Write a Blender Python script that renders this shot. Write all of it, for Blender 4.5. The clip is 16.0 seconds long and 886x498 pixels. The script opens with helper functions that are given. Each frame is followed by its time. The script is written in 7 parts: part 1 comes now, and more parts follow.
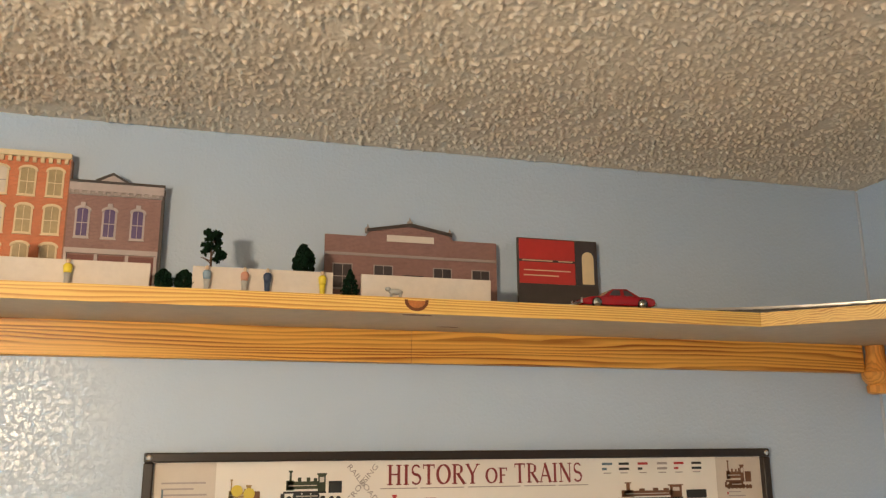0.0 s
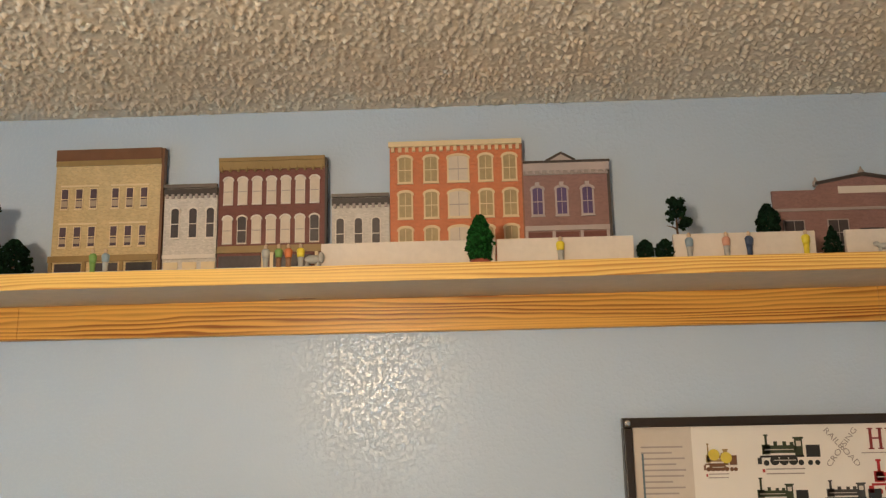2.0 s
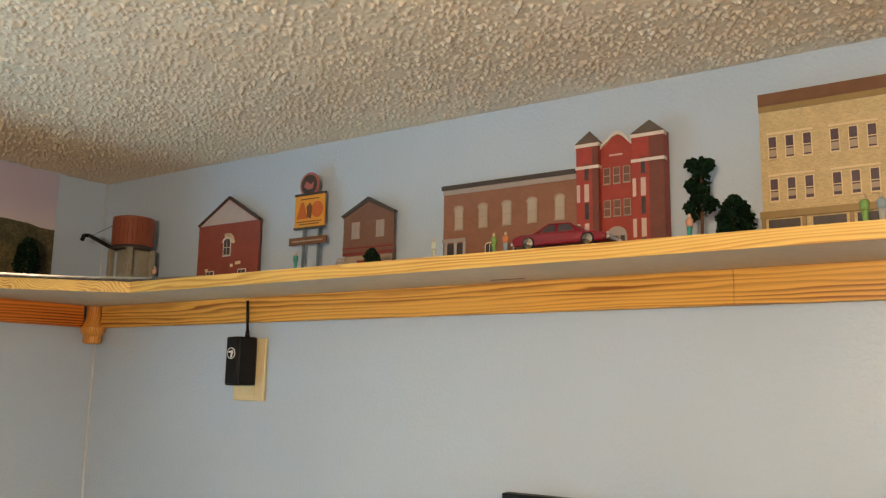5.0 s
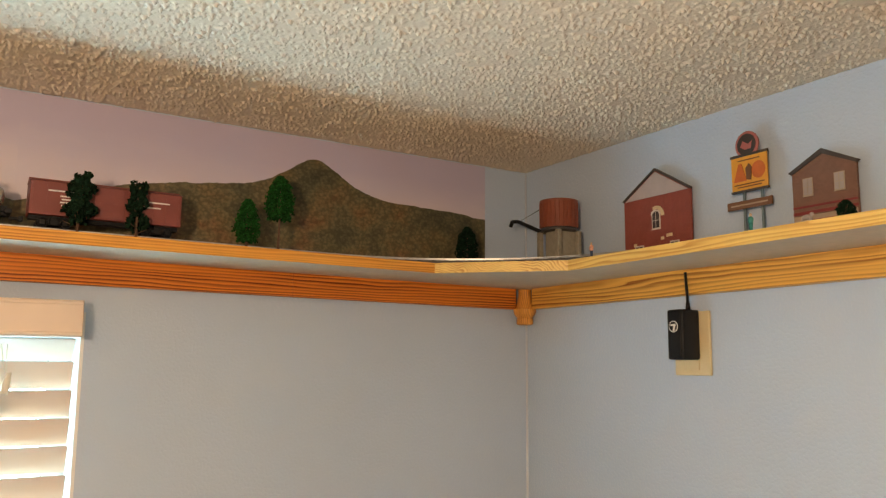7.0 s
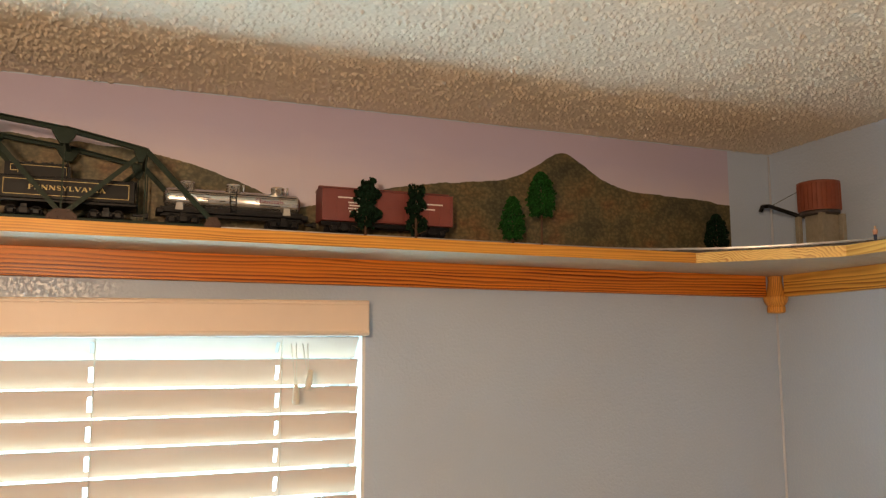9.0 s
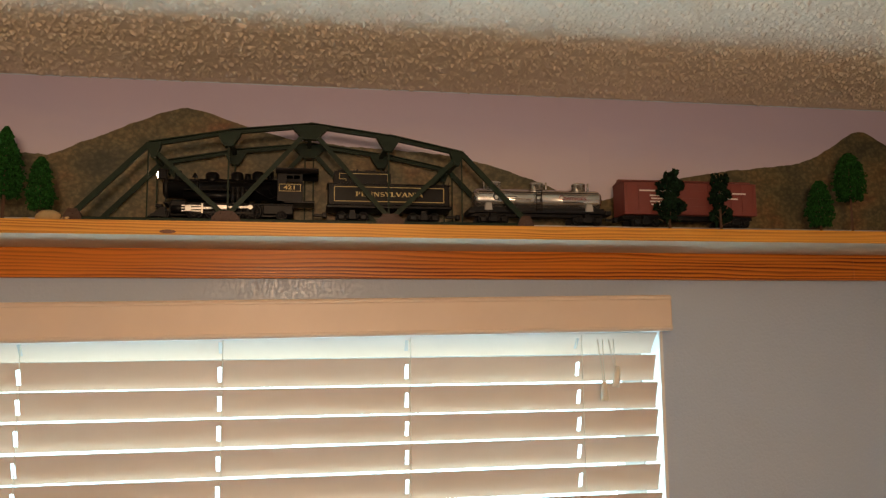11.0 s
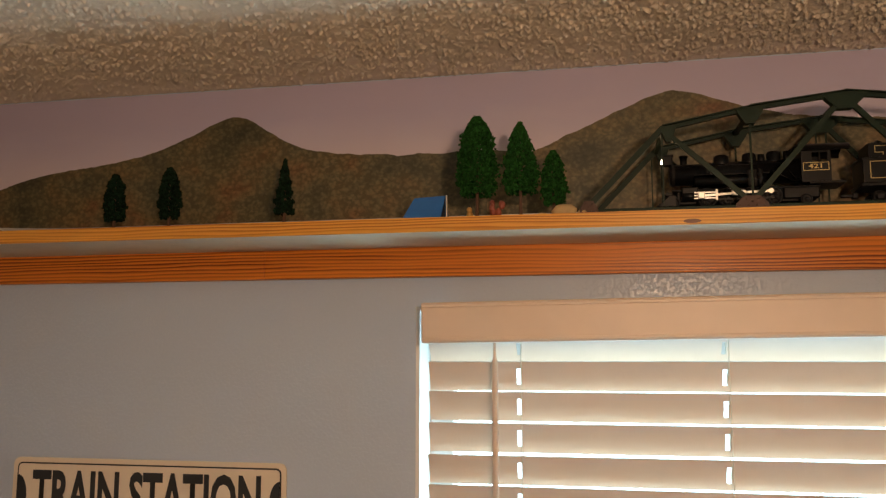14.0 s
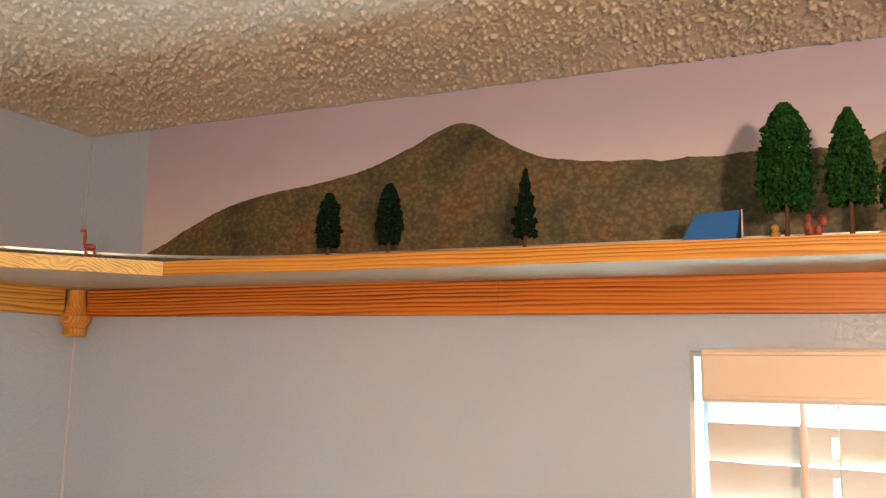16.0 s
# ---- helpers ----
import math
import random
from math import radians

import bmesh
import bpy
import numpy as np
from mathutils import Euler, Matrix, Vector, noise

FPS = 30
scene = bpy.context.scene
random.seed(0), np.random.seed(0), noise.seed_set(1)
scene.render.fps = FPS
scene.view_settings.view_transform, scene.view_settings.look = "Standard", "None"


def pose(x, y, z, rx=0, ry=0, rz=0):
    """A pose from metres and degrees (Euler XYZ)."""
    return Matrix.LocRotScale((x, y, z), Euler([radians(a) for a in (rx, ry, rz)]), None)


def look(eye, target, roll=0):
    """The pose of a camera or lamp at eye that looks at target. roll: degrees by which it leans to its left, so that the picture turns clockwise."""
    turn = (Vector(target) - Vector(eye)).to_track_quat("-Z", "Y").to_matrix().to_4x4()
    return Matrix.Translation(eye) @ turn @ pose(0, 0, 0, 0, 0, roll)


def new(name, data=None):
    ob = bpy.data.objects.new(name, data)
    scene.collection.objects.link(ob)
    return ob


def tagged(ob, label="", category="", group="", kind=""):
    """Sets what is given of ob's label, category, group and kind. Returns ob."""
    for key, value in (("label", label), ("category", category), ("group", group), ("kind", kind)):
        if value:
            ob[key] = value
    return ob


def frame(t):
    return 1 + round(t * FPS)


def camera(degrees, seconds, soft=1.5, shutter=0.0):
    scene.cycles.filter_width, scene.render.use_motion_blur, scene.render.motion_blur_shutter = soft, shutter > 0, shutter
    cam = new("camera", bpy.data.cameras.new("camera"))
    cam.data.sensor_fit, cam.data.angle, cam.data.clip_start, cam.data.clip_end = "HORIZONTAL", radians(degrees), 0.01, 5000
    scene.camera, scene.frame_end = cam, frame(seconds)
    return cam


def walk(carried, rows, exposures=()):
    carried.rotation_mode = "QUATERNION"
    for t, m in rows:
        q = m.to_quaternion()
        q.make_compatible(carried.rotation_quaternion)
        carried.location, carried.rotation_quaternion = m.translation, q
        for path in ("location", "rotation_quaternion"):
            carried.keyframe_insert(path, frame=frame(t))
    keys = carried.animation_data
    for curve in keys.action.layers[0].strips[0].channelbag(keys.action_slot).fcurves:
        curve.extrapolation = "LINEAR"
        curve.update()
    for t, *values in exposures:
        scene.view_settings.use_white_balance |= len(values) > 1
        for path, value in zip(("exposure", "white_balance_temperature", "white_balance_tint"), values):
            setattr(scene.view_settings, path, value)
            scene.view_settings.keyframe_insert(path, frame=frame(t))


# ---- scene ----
cam = camera(56.4, 16.0, soft=1.3)
PATH = [
    (0, (2.3097, -1.1842, 1.9971), (2.8421, 0.6892, 2.4520), -0.26),
    (0.5, (2.2445, -1.1876, 2.0104), (2.6138, 0.7343, 2.4225), -0.58),
    (1, (2.2049, -1.1751, 2.0051), (2.4118, 0.7727, 2.4094), -0.87),
    (1.5, (2.1391, -1.1625, 2.0010), (2.1842, 0.7975, 2.3964), -1.03),
    (2, (2.0429, -1.1587, 2.0063), (1.9715, 0.8049, 2.3791), -1.15),
    (2.5, (2.0102, -1.1444, 2.0018), (1.6801, 0.7888, 2.3942), -0.40),
    (3, (1.9399, -1.1451, 2.0162), (1.4159, 0.7476, 2.3943), -0.19),
    (3.5, (1.8700, -1.1396, 2.0135), (1.1594, 0.6894, 2.4005), -0.02),
    (3.7, (1.8301, -1.1411, 2.0183), (1.0703, 0.6714, 2.3890), -0.36),
    (5.8, (1.6370, -1.1132, 1.9691), (0.2741, 0.3172, 2.2795), 1.59),
    (6, (1.6266, -1.1161, 1.9609), (0.1901, 0.2401, 2.2728), 1.38),
    (6.5, (1.5820, -1.1690, 1.9719), (0.0079, 0.0319, 2.2546), 0.93),
    (7, (1.5490, -1.1960, 1.9680), (-0.1316, -0.1514, 2.2580), 0.48),
    (7.5, (1.5160, -1.2240, 1.9700), (-0.2398, -0.3089, 2.2524), -0.42),
    (8, (1.4851, -1.2587, 1.9822), (-0.3136, -0.4287, 2.2579), -0.37),
    (8.2, (1.4827, -1.2822, 1.9780), (-0.3297, -0.4809, 2.2490), -0.24),
    (10.3, (1.3977, -1.5515, 1.9884), (-0.5076, -0.9962, 2.2359), -0.84),
    (10.5, (1.3963, -1.5670, 1.9863), (-0.5274, -1.0798, 2.2350), -0.80),
    (11, (1.3887, -1.5981, 1.9877), (-0.5672, -1.2589, 2.2317), -0.63),
    (11.5, (1.3714, -1.6641, 1.9843), (-0.5891, -1.3573, 2.2338), -1.27),
    (12, (1.3561, -1.7522, 1.9798), (-0.6120, -1.5112, 2.2414), -1.62),
    (12.5, (1.3242, -1.8079, 1.9784), (-0.6553, -1.7225, 2.2507), -1.10),
    (13, (1.3178, -1.8705, 1.9734), (-0.6588, -1.9597, 2.2654), -0.22),
    (13.5, (1.3154, -1.9158, 1.9682), (-0.6521, -2.1305, 2.2559), 0.26),
    (14, (1.2848, -1.9037, 1.9887), (-0.6644, -2.2749, 2.2391), -0.02),
    (14.5, (1.2083, -1.9135, 2.0012), (-0.6779, -2.5471, 2.2033), -1.28),
    (15, (1.1865, -1.9908, 2.0060), (-0.6192, -2.8183, 2.2400), -1.48),
    (15.5, (1.1559, -2.0474, 2.0187), (-0.6151, -2.9376, 2.2859), -0.03),
    (16, (1.0758, -2.0411, 2.0382), (-0.7251, -2.8652, 2.3165), 1.29),
]
EXPOSURE = [(0, -0.09, 6150, 13), (1.5, -0.40, 6150, 14), (3.7, -0.50, 6100, 12), (5.8, -0.22, 6800, 17), (8.2, -0.24, 7100, 23), (10.3, -1.05, 7450, 28), (12.5, -1.07, 7500, 29), (14.5, -0.99, 7550, 31), (15.2, -0.26, 7300, 32), (16, 0.0, 7050, 29)]
walk(cam, [(t, look(eye, target, roll)) for t, eye, target, roll in PATH], EXPOSURE)

# ---- world and light ----
world = bpy.data.worlds.new("world")
scene.world = world
world.use_nodes = True
wn = world.node_tree.nodes
sky = wn.new("ShaderNodeTexSky")
sky.sky_type, sky.sun_disc = "NISHITA", False
sky.sun_elevation, sky.sun_rotation = radians(48), radians(250)
wn["Background"].inputs[1].default_value = 0.10
world.node_tree.links.new(sky.outputs[0], wn["Background"].inputs[0])

# daylight that enters by the window
day = new("window_daylight", bpy.data.lights.new("window_daylight", "AREA"))
day.data.shape, day.data.size, day.data.size_y = "RECTANGLE", 1.0, 1.2
day.data.energy, day.data.color = 46, (0.44, 0.97, 1.24)
day.matrix_world = pose(-0.17, -1.58, 1.50, 0, -90, 0)

# the bulb of the ceiling lamp in the middle of the room
bulb = new("ceiling_lamp_bulb", bpy.data.lights.new("ceiling_lamp_bulb", "POINT"))
bulb.data.energy, bulb.data.shadow_soft_size, bulb.data.color = 65, 0.05, (1.0, 0.762, 0.480)
bulb.location = (1.715, -1.625, 2.06)

# ---- materials ----


def nodes(name):
    m = bpy.data.materials.new(name)
    m.use_nodes = True
    return m, m.node_tree.nodes, m.node_tree.links, m.node_tree.nodes["Principled BSDF"]


def ramp(n, stops):
    r = n.new("ShaderNodeValToRGB")
    e = r.color_ramp.elements
    while len(e) < len(stops):
        e.new(0.5)
    for el, (p, c) in zip(e, stops):
        el.position, el.color = p, (*c, 1)
    return r


def coords(n, l, scale=(1, 1, 1)):
    t, m = n.new("ShaderNodeTexCoord"), n.new("ShaderNodeMapping")
    l.new(t.outputs["Object"], m.inputs[0])
    m.inputs["Scale"].default_value = scale
    return m.outputs[0]


def noisetex(n, l, vec, scale, detail=4, rough=0.6):
    t = n.new("ShaderNodeTexNoise")
    t.inputs["Scale"].default_value, t.inputs["Detail"].default_value, t.inputs["Roughness"].default_value = scale, detail, rough
    l.new(vec, t.inputs["Vector"])
    return t


def dim(c, k):
    return tuple(min(1, v * k) for v in c)


def plain(name, color, rough=0.5, metal=0.0, vary=0.12, scale=60, bump=0.1, bscale=400, coat=0.0, depth=0.001, spec=0.5):
    """A painted or moulded surface with mottling at two scales and a fine relief."""
    m, n, l, b = nodes(name)
    v = coords(n, l)
    t, t2 = noisetex(n, l, v, scale), noisetex(n, l, v, scale * 0.13, 2)
    mixv = n.new("ShaderNodeMath")
    mixv.operation = "MULTIPLY_ADD"
    l.new(t2.outputs[0], mixv.inputs[0])
    mixv.inputs[1].default_value = 0.5
    half = n.new("ShaderNodeMath")
    half.operation = "MULTIPLY"
    half.inputs[1].default_value = 0.5
    l.new(t.outputs[0], half.inputs[0])
    l.new(half.outputs[0], mixv.inputs[2])
    r = ramp(n, [(0.3, dim(color, 1 - vary)), (0.7, dim(color, 1 + vary))])
    l.new(mixv.outputs[0], r.inputs[0])
    l.new(r.outputs[0], b.inputs["Base Color"])
    b.inputs["Roughness"].default_value, b.inputs["Metallic"].default_value = rough, metal
    b.inputs["Coat Weight"].default_value, b.inputs["Specular IOR Level"].default_value = coat, spec
    if bump:
        bt, bp = noisetex(n, l, v, bscale, 3), n.new("ShaderNodeBump")
        bp.inputs["Strength"].default_value, bp.inputs["Distance"].default_value = bump, depth
        l.new(bt.outputs[0], bp.inputs["Height"])
        l.new(bp.outputs[0], b.inputs["Normal"])
    return m


def math_node(n, l, op, a, b=None, c=None):
    q = n.new("ShaderNodeMath")
    q.operation = op
    for k, v in enumerate((a, b, c)):
        if v is None:
            continue
        if isinstance(v, (int, float)):
            q.inputs[k].default_value = v
        else:
            l.new(v, q.inputs[k])
    return q.outputs[0]


def pine(name, axis, light, dark, rough=0.34, rings=150, swing=11.0, contrast=0.8):
    """Varnished pine, grain along one axis: growth rings cut lengthwise, fine pores and a broad colour drift."""
    m, n, l, b = nodes(name)

    def along(a, c):
        return coords(n, l, [a if k == axis else c for k in "xyz"])

    sep = n.new("ShaderNodeSeparateXYZ")
    l.new(along(1, 1), sep.inputs[0])
    warp = noisetex(n, l, along(0.9, 15.0), 1.0, 3, 0.5).outputs[0]
    wob = noisetex(n, l, along(6.0, 30.0), 1.0, 2).outputs[0]
    first, second = {"x": (2, 1), "y": (2, 0), "z": (0, 1)}[axis]
    side = math_node(n, l, "MULTIPLY_ADD", sep.outputs[second], 0.35, sep.outputs[first])
    tot = math_node(n, l, "MULTIPLY_ADD", warp, swing, math_node(n, l, "MULTIPLY", side, rings))
    tot = math_node(n, l, "MULTIPLY_ADD", wob, 1.1, tot)
    saw = math_node(n, l, "FRACT", tot)
    late = ramp(n, [(0.0, (0.6, 0.6, 0.6)), (0.10, (0.03, 0.03, 0.03)), (0.32, (0.08, 0.08, 0.08)), (0.62, (0.6, 0.6, 0.6)), (0.80, (1, 1, 1)), (0.96, (1, 1, 1))])
    l.new(saw, late.inputs[0])
    weight = noisetex(n, l, along(1.6, 34.0), 1.0, 2).outputs[0]
    wr = ramp(n, [(0.34, (0.38, 0.38, 0.38)), (0.58, (1, 1, 1))])
    l.new(weight, wr.inputs[0])
    grain = math_node(n, l, "MULTIPLY", math_node(n, l, "MULTIPLY", late.outputs[0], wr.outputs[0]), contrast)
    pores = noisetex(n, l, along(7.0, 420.0), 1.0, 3, 0.7).outputs[0]
    drift = noisetex(n, l, along(2.2, 14.0), 1.0, 3).outputs[0]
    mixv = math_node(n, l, "MULTIPLY_ADD", pores, 0.30, math_node(n, l, "MULTIPLY_ADD", drift, 0.45, grain))
    r = ramp(n, [(0.22, dim(light, 1.14)), (0.46, light), (0.78, tuple(p * 0.45 + q * 0.55 for p, q in zip(light, dark))), (1.0, dark)])
    l.new(mixv, r.inputs[0])
    l.new(r.outputs[0], b.inputs["Base Color"])
    b.inputs["Roughness"].default_value, b.inputs["Specular IOR Level"].default_value = rough, 0.3
    bp = n.new("ShaderNodeBump")
    bp.inputs["Strength"].default_value, bp.inputs["Distance"].default_value = 0.15, 0.0006
    l.new(mixv, bp.inputs["Height"])
    l.new(bp.outputs[0], b.inputs["Normal"])
    return m


def wallpaint(name, color):
    """Wall paint with a semi-gloss skin over an orange-peel plaster."""
    m, n, l, b = nodes(name)
    v = coords(n, l)
    big, peel = noisetex(n, l, v, 1.3, 3), noisetex(n, l, v, 170, 2, 0.5)
    r = ramp(n, [(0.3, dim(color, 0.95)), (0.7, dim(color, 1.05))])
    l.new(big.outputs[0], r.inputs[0])
    l.new(r.outputs[0], b.inputs["Base Color"])
    b.inputs["Roughness"].default_value, b.inputs["Specular IOR Level"].default_value = 0.6, 0.25
    b.inputs["Coat Weight"].default_value, b.inputs["Coat Roughness"].default_value = 1.0, 0.30
    b.inputs["Coat IOR"].default_value = 1.58
    flat = ramp(n, [(0.46, (0, 0, 0)), (0.70, (1, 1, 1))])
    l.new(peel.outputs[0], flat.inputs[0])
    bp, bq = n.new("ShaderNodeBump"), n.new("ShaderNodeBump")
    for q, k in ((bp, 0.80), (bq, 0.02)):
        q.inputs["Strength"].default_value, q.inputs["Distance"].default_value = k, 0.0038
        l.new(flat.outputs[0], q.inputs["Height"])
    l.new(bp.outputs[0], b.inputs["Coat Normal"])
    l.new(bq.outputs[0], b.inputs["Normal"])
    return m


def bricks(name, color, mortar):
    """Printed brickwork at model scale: fine courses on a mottled ground."""
    m, n, l, b = nodes(name)
    t, sep, com = n.new("ShaderNodeTexCoord"), n.new("ShaderNodeSeparateXYZ"), n.new("ShaderNodeCombineXYZ")
    l.new(t.outputs["Object"], sep.inputs[0])
    l.new(sep.outputs[0], com.inputs[0])
    l.new(sep.outputs[2], com.inputs[1])
    br = n.new("ShaderNodeTexBrick")
    l.new(com.outputs[0], br.inputs["Vector"])
    br.inputs["Scale"].default_value = 130
    br.inputs["Mortar Size"].default_value = 0.03
    br.inputs["Color1"].default_value, br.inputs["Color2"].default_value = (*dim(color, 0.85), 1), (*dim(color, 1.12), 1)
    br.inputs["Mortar"].default_value = (*mortar, 1)
    st = noisetex(n, l, coords(n, l), 35, 4)
    mx = n.new("ShaderNodeMix")
    mx.data_type, mx.blend_type = "RGBA", "MULTIPLY"
    mx.inputs["Factor"].default_value = 0.5
    r = ramp(n, [(0.3, (0.72, 0.72, 0.72)), (0.7, (1.15, 1.15, 1.15))])
    l.new(st.outputs[0], r.inputs[0])
    l.new(br.outputs[0], mx.inputs["A"])
    l.new(r.outputs[0], mx.inputs["B"])
    l.new(mx.outputs["Result"], b.inputs["Base Color"])
    b.inputs["Roughness"].default_value = 0.55
    return m


def popcorn():
    m, n, l, b = nodes("popcorn_ceiling_paint")
    v = coords(n, l)
    a, c = noisetex(n, l, v, 2.2, 3), noisetex(n, l, v, 260, 4, 0.7)
    r = ramp(n, [(0.3, (0.83, 0.715, 0.57)), (0.7, (0.90, 0.785, 0.635))])
    l.new(a.outputs[0], r.inputs[0])
    l.new(r.outputs[0], b.inputs["Base Color"])
    b.inputs["Roughness"].default_value = 0.6
    bp = n.new("ShaderNodeBump")
    bp.inputs["Strength"].default_value, bp.inputs["Distance"].default_value = 0.35, 0.0016
    l.new(c.outputs[0], bp.inputs["Height"])
    l.new(bp.outputs[0], b.inputs["Normal"])
    return m


def foliage(name, color):
    """Flock and foam leaves, each clump with a tone of its own."""
    m, n, l, b = nodes(name)
    g = n.new("ShaderNodeNewGeometry")
    r = ramp(n, [(0.0, dim(color, 0.4)), (0.6, color), (1.0, dim(color, 1.6))])
    l.new(g.outputs["Random Per Island"], r.inputs[0])
    l.new(r.outputs[0], b.inputs["Base Color"])
    b.inputs["Roughness"].default_value, b.inputs["Specular IOR Level"].default_value = 0.95, 0.1
    return m


def hillside():
    """Printed autumn woods on the mural: soft slopes of gold, olive and rust, with a fine grain of tree crowns."""
    m, n, l, b = nodes("printed_hillside")
    v = coords(n, l, (1, 1, 1.2))
    slope = coords(n, l, (1, 2.2, 5.0))
    crowns = n.new("ShaderNodeTexVoronoi")
    crowns.feature = "SMOOTH_F1"
    crowns.inputs["Scale"].default_value, crowns.inputs["Smoothness"].default_value = 125, 0.6
    push = n.new("ShaderNodeVectorMath")
    push.operation, push.inputs[1].default_value = "MULTIPLY_ADD", (0.014, 0.014, 0.014)
    l.new(noisetex(n, l, v, 45, 3).outputs["Color"], push.inputs[0])
    l.new(v, push.inputs[2])
    l.new(push.outputs[0], crowns.inputs["Vector"])
    broad, patch, fine = noisetex(n, l, slope, 2.4, 2, 0.5), noisetex(n, l, v, 15, 4, 0.55), noisetex(n, l, v, 210, 3, 0.65)
    tone = math_node(n, l, "MULTIPLY_ADD", patch.outputs[0], 0.60, math_node(n, l, "MULTIPLY", broad.outputs[0], 0.50))
    r = ramp(n, [(0.34, (0.052, 0.048, 0.027)), (0.46, (0.100, 0.090, 0.046)), (0.55, (0.155, 0.127, 0.060)), (0.64, (0.200, 0.135, 0.058)), (0.76, (0.225, 0.088, 0.036))])
    l.new(tone, r.inputs[0])
    shade = math_node(n, l, "MULTIPLY_ADD", fine.outputs[0], 1.0, math_node(n, l, "MULTIPLY", crowns.outputs["Distance"], -0.75))
    r2 = ramp(n, [(0.0, (0.52, 0.53, 0.50)), (0.45, (1.20, 1.17, 1.14))])
    l.new(shade, r2.inputs[0])
    mx = n.new("ShaderNodeMix")
    mx.data_type, mx.blend_type = "RGBA", "MULTIPLY"
    mx.inputs["Factor"].default_value = 0.9
    l.new(r.outputs[0], mx.inputs["A"])
    l.new(r2.outputs[0], mx.inputs["B"])
    l.new(mx.outputs["Result"], b.inputs["Base Color"])
    b.inputs["Roughness"].default_value = 0.5
    return m


def dusk():
    """Printed evening sky: mauve above, pinker towards the hills, in broad soft bands."""
    m, n, l, b = nodes("printed_dusk_sky")
    t, sep = n.new("ShaderNodeTexCoord"), n.new("ShaderNodeSeparateXYZ")
    l.new(t.outputs["Object"], sep.inputs[0])
    mp = n.new("ShaderNodeMapRange")
    mp.inputs["From Min"].default_value, mp.inputs["From Max"].default_value = 0.04, 0.266
    l.new(sep.outputs[2], mp.inputs["Value"])
    nz = noisetex(n, l, coords(n, l, (1, 1, 4)), 2.5, 3)
    add = n.new("ShaderNodeMath")
    add.operation, add.inputs[1].default_value = "MULTIPLY_ADD", 0.5
    l.new(nz.outputs[0], add.inputs[0])
    l.new(mp.outputs[0], add.inputs[2])
    r = ramp(n, [(0.2, (0.73, 0.63, 0.64)), (0.7, (0.62, 0.545, 0.63)), (1.0, (0.52, 0.465, 0.61))])
    l.new(add.outputs[0], r.inputs[0])
    l.new(r.outputs[0], b.inputs["Base Color"])
    b.inputs["Roughness"].default_value = 0.45
    return m


M_WALL = wallpaint("blue_wall_paint", (0.475, 0.578, 0.725))
M_CEIL = popcorn()
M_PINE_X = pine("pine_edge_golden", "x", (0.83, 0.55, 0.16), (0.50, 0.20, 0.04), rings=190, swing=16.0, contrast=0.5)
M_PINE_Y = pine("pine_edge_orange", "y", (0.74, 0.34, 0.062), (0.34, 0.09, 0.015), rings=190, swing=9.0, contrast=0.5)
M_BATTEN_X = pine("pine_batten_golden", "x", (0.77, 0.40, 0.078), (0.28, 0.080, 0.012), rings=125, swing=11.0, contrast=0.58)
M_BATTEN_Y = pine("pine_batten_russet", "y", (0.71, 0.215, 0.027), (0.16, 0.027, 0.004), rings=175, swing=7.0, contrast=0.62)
M_PINE_Z = pine("pine_turned", "z", (0.74, 0.34, 0.070), (0.36, 0.11, 0.02), rings=260, swing=8.0, contrast=0.5)
M_PLY = plain("raw_board", (0.62, 0.50, 0.36), 0.6, vary=0.1)
M_FLOOR = plain("beige_carpet", (0.35, 0.30, 0.24), 0.9, vary=0.2, bscale=900, bump=0.5)
M_WHITE = plain("white_vinyl", (0.80, 0.79, 0.76), 0.4, vary=0.03)
M_BLIND = plain("cream_faux_wood", (0.74, 0.595, 0.485), 0.42, vary=0.04, scale=20)
M_CORD = plain("cream_cord", (0.72, 0.66, 0.55), 0.7, vary=0.06)
M_BLACK = plain("black_plastic", (0.007, 0.007, 0.008), 0.42, vary=0.2, spec=0.22)
M_LOCO = plain("satin_black_enamel", (0.0035, 0.0035, 0.004), 0.34, vary=0.25, bump=0.05, spec=0.2)
M_SMOKE = plain("graphite_grey_enamel", (0.016, 0.015, 0.014), 0.45, vary=0.2, spec=0.22)
M_CHROME = plain("polished_metal", (0.78, 0.77, 0.74), 0.2, 1.0, vary=0.05, bump=0)
M_SILVER = plain("silver_lacquer", (0.60, 0.58, 0.55), 0.24, 0.9, vary=0.06, bump=0.03)
M_CASTSILVER = plain("cast_silver_paint", (0.40, 0.39, 0.37), 0.5, 0.3, vary=0.1, bump=0.05)
M_VINYL = plain("grey_aluminium", (0.50, 0.48, 0.48), 0.45, vary=0.04)
M_RODS = plain("bright_nickel", (0.80, 0.78, 0.74), 0.28, 0.85, vary=0.04, bump=0)
M_GOLD = plain("gold_lettering", (0.60, 0.45, 0.16), 0.45, vary=0.05, bump=0)
M_OXIDE = plain("oxide_red_paint", (0.20, 0.045, 0.035), 0.5, vary=0.12)
M_BRIDGE = plain("dark_green_enamel", (0.006, 0.018, 0.009), 0.45, vary=0.2, spec=0.18)
M_GUSSET = plain("brown_cast_metal", (0.060, 0.030, 0.020), 0.5, 0.1, vary=0.25, spec=0.3)
M_RAIL = plain("tinned_rail", (0.52, 0.52, 0.51), 0.32, 1.0, vary=0.08, bump=0)
